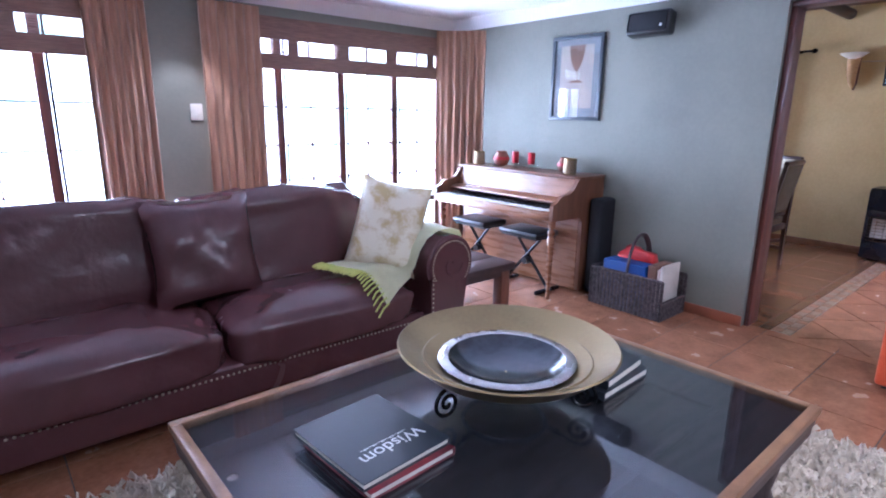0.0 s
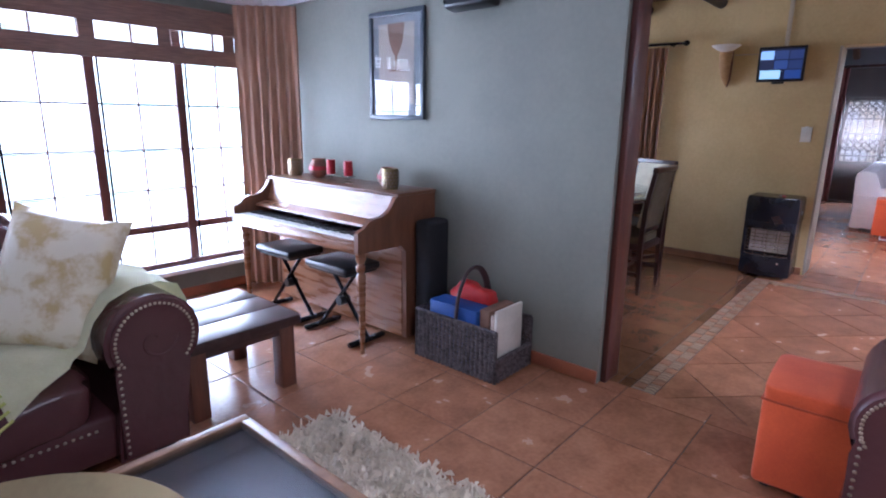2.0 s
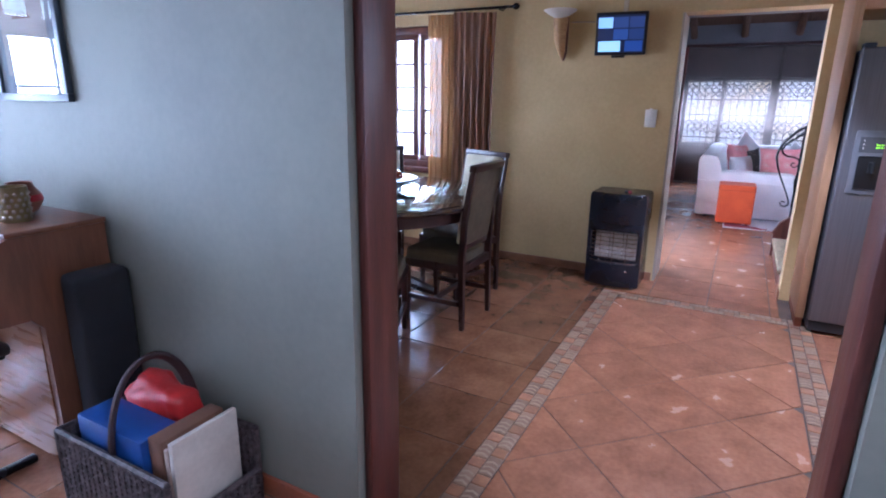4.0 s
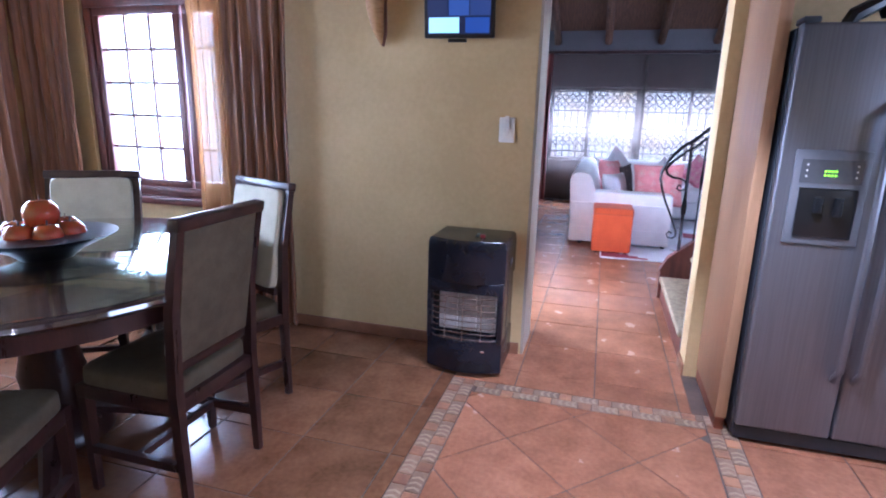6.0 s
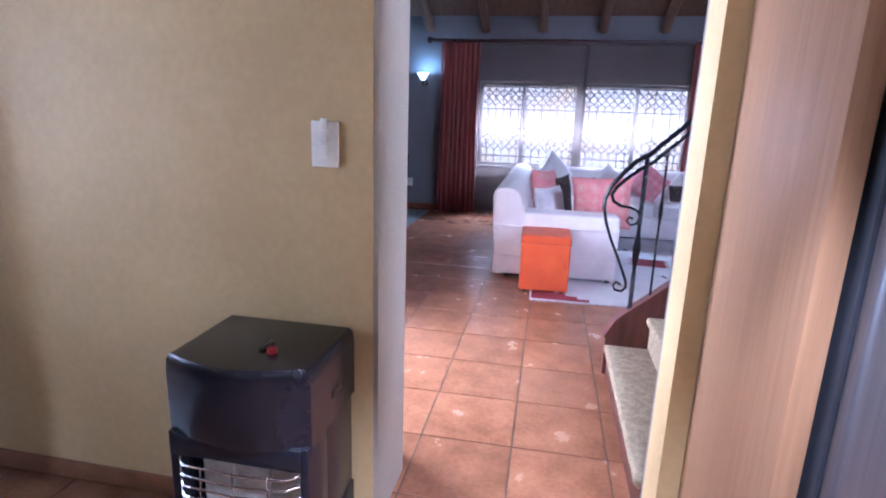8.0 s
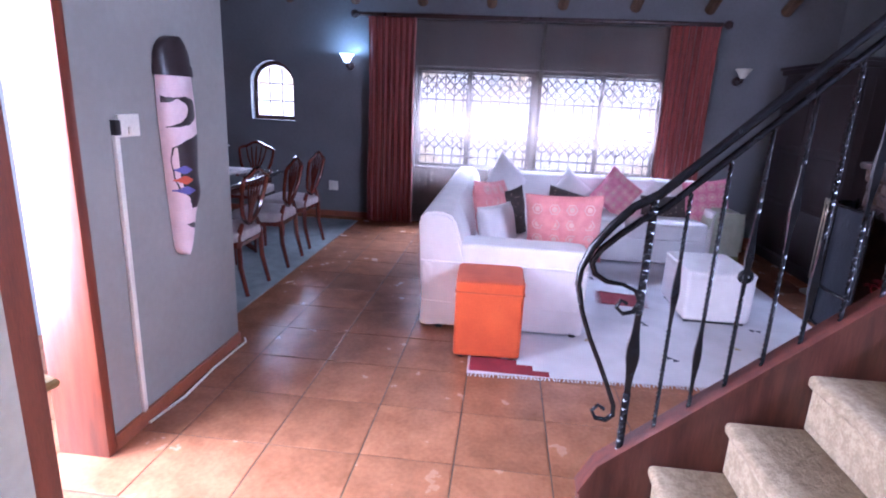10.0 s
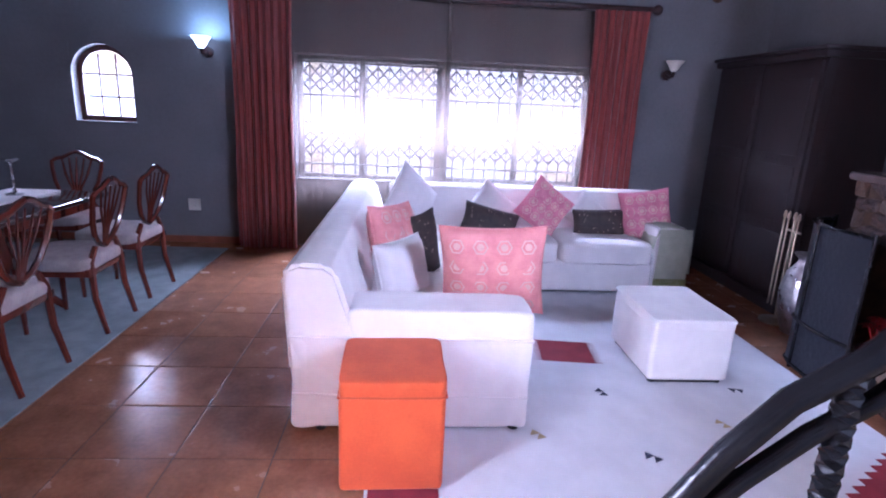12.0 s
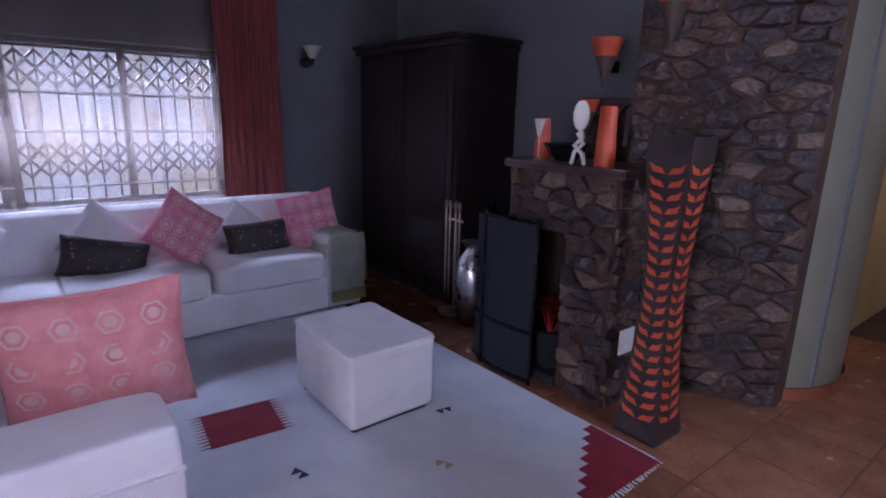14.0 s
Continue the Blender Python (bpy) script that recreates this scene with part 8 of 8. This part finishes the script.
o = whole("frosted_glass", bm, M_ALAB, "pale flute glass on the mantel shelf", "glass", smooth=50); o.location = (11.12, -2.07, ZM)
for x, y, z, s in ((11.02, -2.44, 1.66, 1.0), (11.12, -2.46, 1.40, 0.75), (10.68, -2.47, 1.86, 1.25)):
    sc2 = thing("cone_sconce", "orange and dark cone-shaped wall sconce above the mantel", "wall lamp", pose(x, y, z) @ Matrix.Scale(s, 4), "orange cone sconces")
    bm = B(); lathe(bm, [(0.008, -0.06), (0.03, 0.02), (0.055, 0.10), (0.05, 0.10), (0.01, 0.0)], 0, 0, 20); part("lower_cone", bm, mat("dark_olive_glaze", (0.05, 0.045, 0.03), (0.09, 0.05, 0.03), 20, 0.4), sc2)
    bm = B(); lathe(bm, [(0.055, 0.10), (0.088, 0.19), (0.08, 0.19), (0.05, 0.105)], 0, 0, 20); part("upper_rim", bm, M_ORANGEP, sc2, "orange glazed rim")
    bm = B(); box(bm, -0.02, 0.02, -0.10, -0.02, 0.02, 0.08); part("bracket", bm, M_IRON, sc2)
# tall painted floor vase
fv = thing("tall_floor_vase", "tall square dark vase painted with orange leaves, beside the hearth", "vase", pose(10.355, -2.105, 0))
lev = [(0.108, 0.0), (0.112, 0.02), (0.102, 0.10), (0.080, 0.35), (0.066, 0.62), (0.068, 0.85), (0.084, 1.10), (0.098, 1.28), (0.10, 1.38), (0.092, 1.38), (0.088, 1.32)]
bm = B(); ring_skin(bm, [[bm.verts.new((a * w, b * w, z)) for a, b in ((-1, -1), (1, -1), (1, 1), (-1, 1))] for w, z in lev]); part("body", bm, mat("dark_brown_glaze", (0.05, 0.032, 0.03), (0.025, 0.018, 0.02), 9, 0.3, 0.5, bump=0.2), fv, smooth=None)


def vase_w(z):
    for (a, p), (b, q) in zip(lev, lev[1:]):
        if p <= z <= q and q > p:
            return a + (b - a) * (z - p) / (q - p)
    return 0.1


for face in range(4):
    bm = B()
    R = Matrix.Rotation(face * math.pi / 2, 4, "Z")
    for k in range(21):
        z = 0.12 + 0.056 * k
        for s in (-1, 1):
            w = vase_w(z) * 0.86
            pts = [(0.08, -0.016), (0.30, 0.010), (0.62, 0.014), (1.0, 0.030), (0.80, -0.006), (0.42, -0.012)]
            lo_ = [bm.verts.new(R @ Vector((s * u * w, vase_w(z + dz) + 0.0005, z + dz))) for u, dz in pts]
            hi_ = [bm.verts.new(R @ Vector((s * u * w, vase_w(z + dz) + 0.003, z + dz))) for u, dz in pts]
            ring_skin(bm, [lo_, hi_])
    part("painted_leaves", bm, M_ORANGEP, fv, "orange painted leaf pattern")

# ---- floor tiles ----
def clip(poly, x0, x1, y0, y1):
    for ax, lim, sg in ((0, x0, 1), (0, x1, -1), (1, y0, 1), (1, y1, -1)):
        out = []
        for i, p in enumerate(poly):
            q = poly[(i + 1) % len(poly)]
            a, b = sg * (p[ax] - lim), sg * (q[ax] - lim)
            if a >= 0:
                out.append(p)
            if (a >= 0) != (b >= 0):
                t = a / (a - b)
                out.append((p[0] + t * (q[0] - p[0]), p[1] + t * (q[1] - p[1])))
        poly = out
        if len(poly) < 3:
            return []
    return poly


def tile_mesh(poly, material, ch=0.007):
    cx, cy = sum(p[0] for p in poly) / len(poly), sum(p[1] for p in poly) / len(poly)
    n = len(poly)
    vs = [(x - cx, y - cy, -0.006) for x, y in poly] + [(x - cx, y - cy, -0.0012) for x, y in poly]
    for x, y in poly:
        d = math.hypot(x - cx, y - cy)
        k = max(0.2, 1 - 1.4 * ch / max(d, 1e-6))
        vs.append(((x - cx) * k, (y - cy) * k, 0.0))
    fs = [tuple(range(2 * n, 3 * n))]
    for lv in (0, 1):
        for i in range(n):
            fs.append((lv * n + i, lv * n + (i + 1) % n, (lv + 1) * n + (i + 1) % n, (lv + 1) * n + i))
    me = bpy.data.meshes.new("tile")
    me.from_pydata(vs, [], fs)
    me.materials.append(material)
    return me, cx, cy


def lay(floor, material, x0, x1, y0, y1, pitch, ox, oy, turn=0.0, gap=0.006, name="tile"):
    """Square tiles on a grid through (ox, oy), cut to a rectangle."""
    c, s = math.cos(turn), math.sin(turn)
    shared = None
    rad = int(max(x1 - x0, y1 - y0) / pitch * 1.5) + 8
    h = (pitch - gap) / 2
    i0, j0 = round((((x0 + x1) / 2 - ox) * c + ((y0 + y1) / 2 - oy) * s) / pitch), round((-((x0 + x1) / 2 - ox) * s + ((y0 + y1) / 2 - oy) * c) / pitch)
    for i in range(i0 - rad, i0 + rad):
        for j in range(j0 - rad, j0 + rad):
            u, v = (i + 0.5) * pitch, (j + 0.5) * pitch
            q = [(u - h, v - h), (u + h, v - h), (u + h, v + h), (u - h, v + h)]
            q = [(ox + a * c - b * s, oy + a * s + b * c) for a, b in q]
            full = all(x0 <= a <= x1 and y0 <= b <= y1 for a, b in q)
            p = q if full else clip(q, x0, x1, y0, y1)
            if len(p) < 3 or abs(sum(p[k][0] * p[(k + 1) % len(p)][1] - p[(k + 1) % len(p)][0] * p[k][1] for k in range(len(p)))) < 0.002:
                continue
            if full:
                cx, cy = sum(a for a, b in p) / 4, sum(b for a, b in p) / 4
                if shared is None:
                    shared = tile_mesh(p, material)[0]
                me = shared
            else:
                me, cx, cy = tile_mesh(p, material)
            o = new(name, me)
            o.parent = floor
            o.location = (cx, cy, 0.0)


lay(floor_lounge, M_TILE, -2.85, 4.04, -2.0, 4.578, 0.43, 3.07, 0.885)
G = 0.004
# table side of the floor, darkened by its shaded tile colour
lay(floor_dining, M_TILE_SHADED, 4.04, 7.38, 1.30 + G, 4.578, 0.41, 6.20, 1.375 + 0.41)
lay(floor_dining, M_TILE, 4.04, 6.84 - G, 0.045 + G, 1.175 - G, 0.395, 6.195, 0.643, radians(45))
lay(floor_dining, M_TILE, 6.97 + G, 7.58, 0.09, 1.30, 0.41, 7.98, 0.555)
lay(floor_dining, M_TILE, 4.04, 6.86, -2.3, -0.085 - G, 0.41, 6.75, -0.085, 0)


def border(floor, a0, a1, c0, along_x):
    """Two rows of small border tiles: plain rust ones and grey ones with pale chevrons."""
    def rect(u0, u1, v0, v1):
        return [(u0, v0), (u1, v0), (u1, v1), (u0, v1)] if along_x else [(v0, u0), (v1, u0), (v1, u1), (v0, u1)]
    for row in (0, 1):
        v0 = c0 + 0.0635 * row
        u, k = a0 - 0.098 * row, 0
        while u < a1:
            ln = 0.065 if k % 2 else 0.131
            lo_u, hi_u = max(u, a0), min(u + ln - 0.004, a1)
            if hi_u - lo_u > 0.02:
                me, cx, cy = tile_mesh(rect(lo_u, hi_u, v0 + 0.002, v0 + 0.0615), M_MOSAIC if k % 2 else M_MOSAIC_GREY, 0.003)
                o = new("border_tile", me)
                o.parent, o.location = floor, (cx, cy, 0.0)
                if not k % 2:
                    bm = B()
                    for q in range(int((hi_u - lo_u) / 0.032)):
                        w = lo_u + 0.006 + 0.032 * q
                        for e0, e1 in ((0.006, 0.0315), (0.0575, 0.0325)):
                            pts = [(w, v0 + e0), (w + 0.012, v0 + e0), (w + 0.024, v0 + e1), (w + 0.012, v0 + e1)]
                            slab(bm, pts if along_x else [(b, a) for a, b in pts], 0.0, 0.0012)
                    obj("chevron_inlay", bm, M_CHEVRON, floor)
            u += ln
            k += 1


border(floor_dining, 4.04, 6.97, 1.175, True)
border(floor_dining, 0.045, 1.175, 6.84, False)
border(floor_dining, 4.04, 6.97, -0.085, True)
lay(floor_sitting, M_TILE, 7.58, 13.99, -4.4, 3.2, 0.41, 7.98, 0.555)
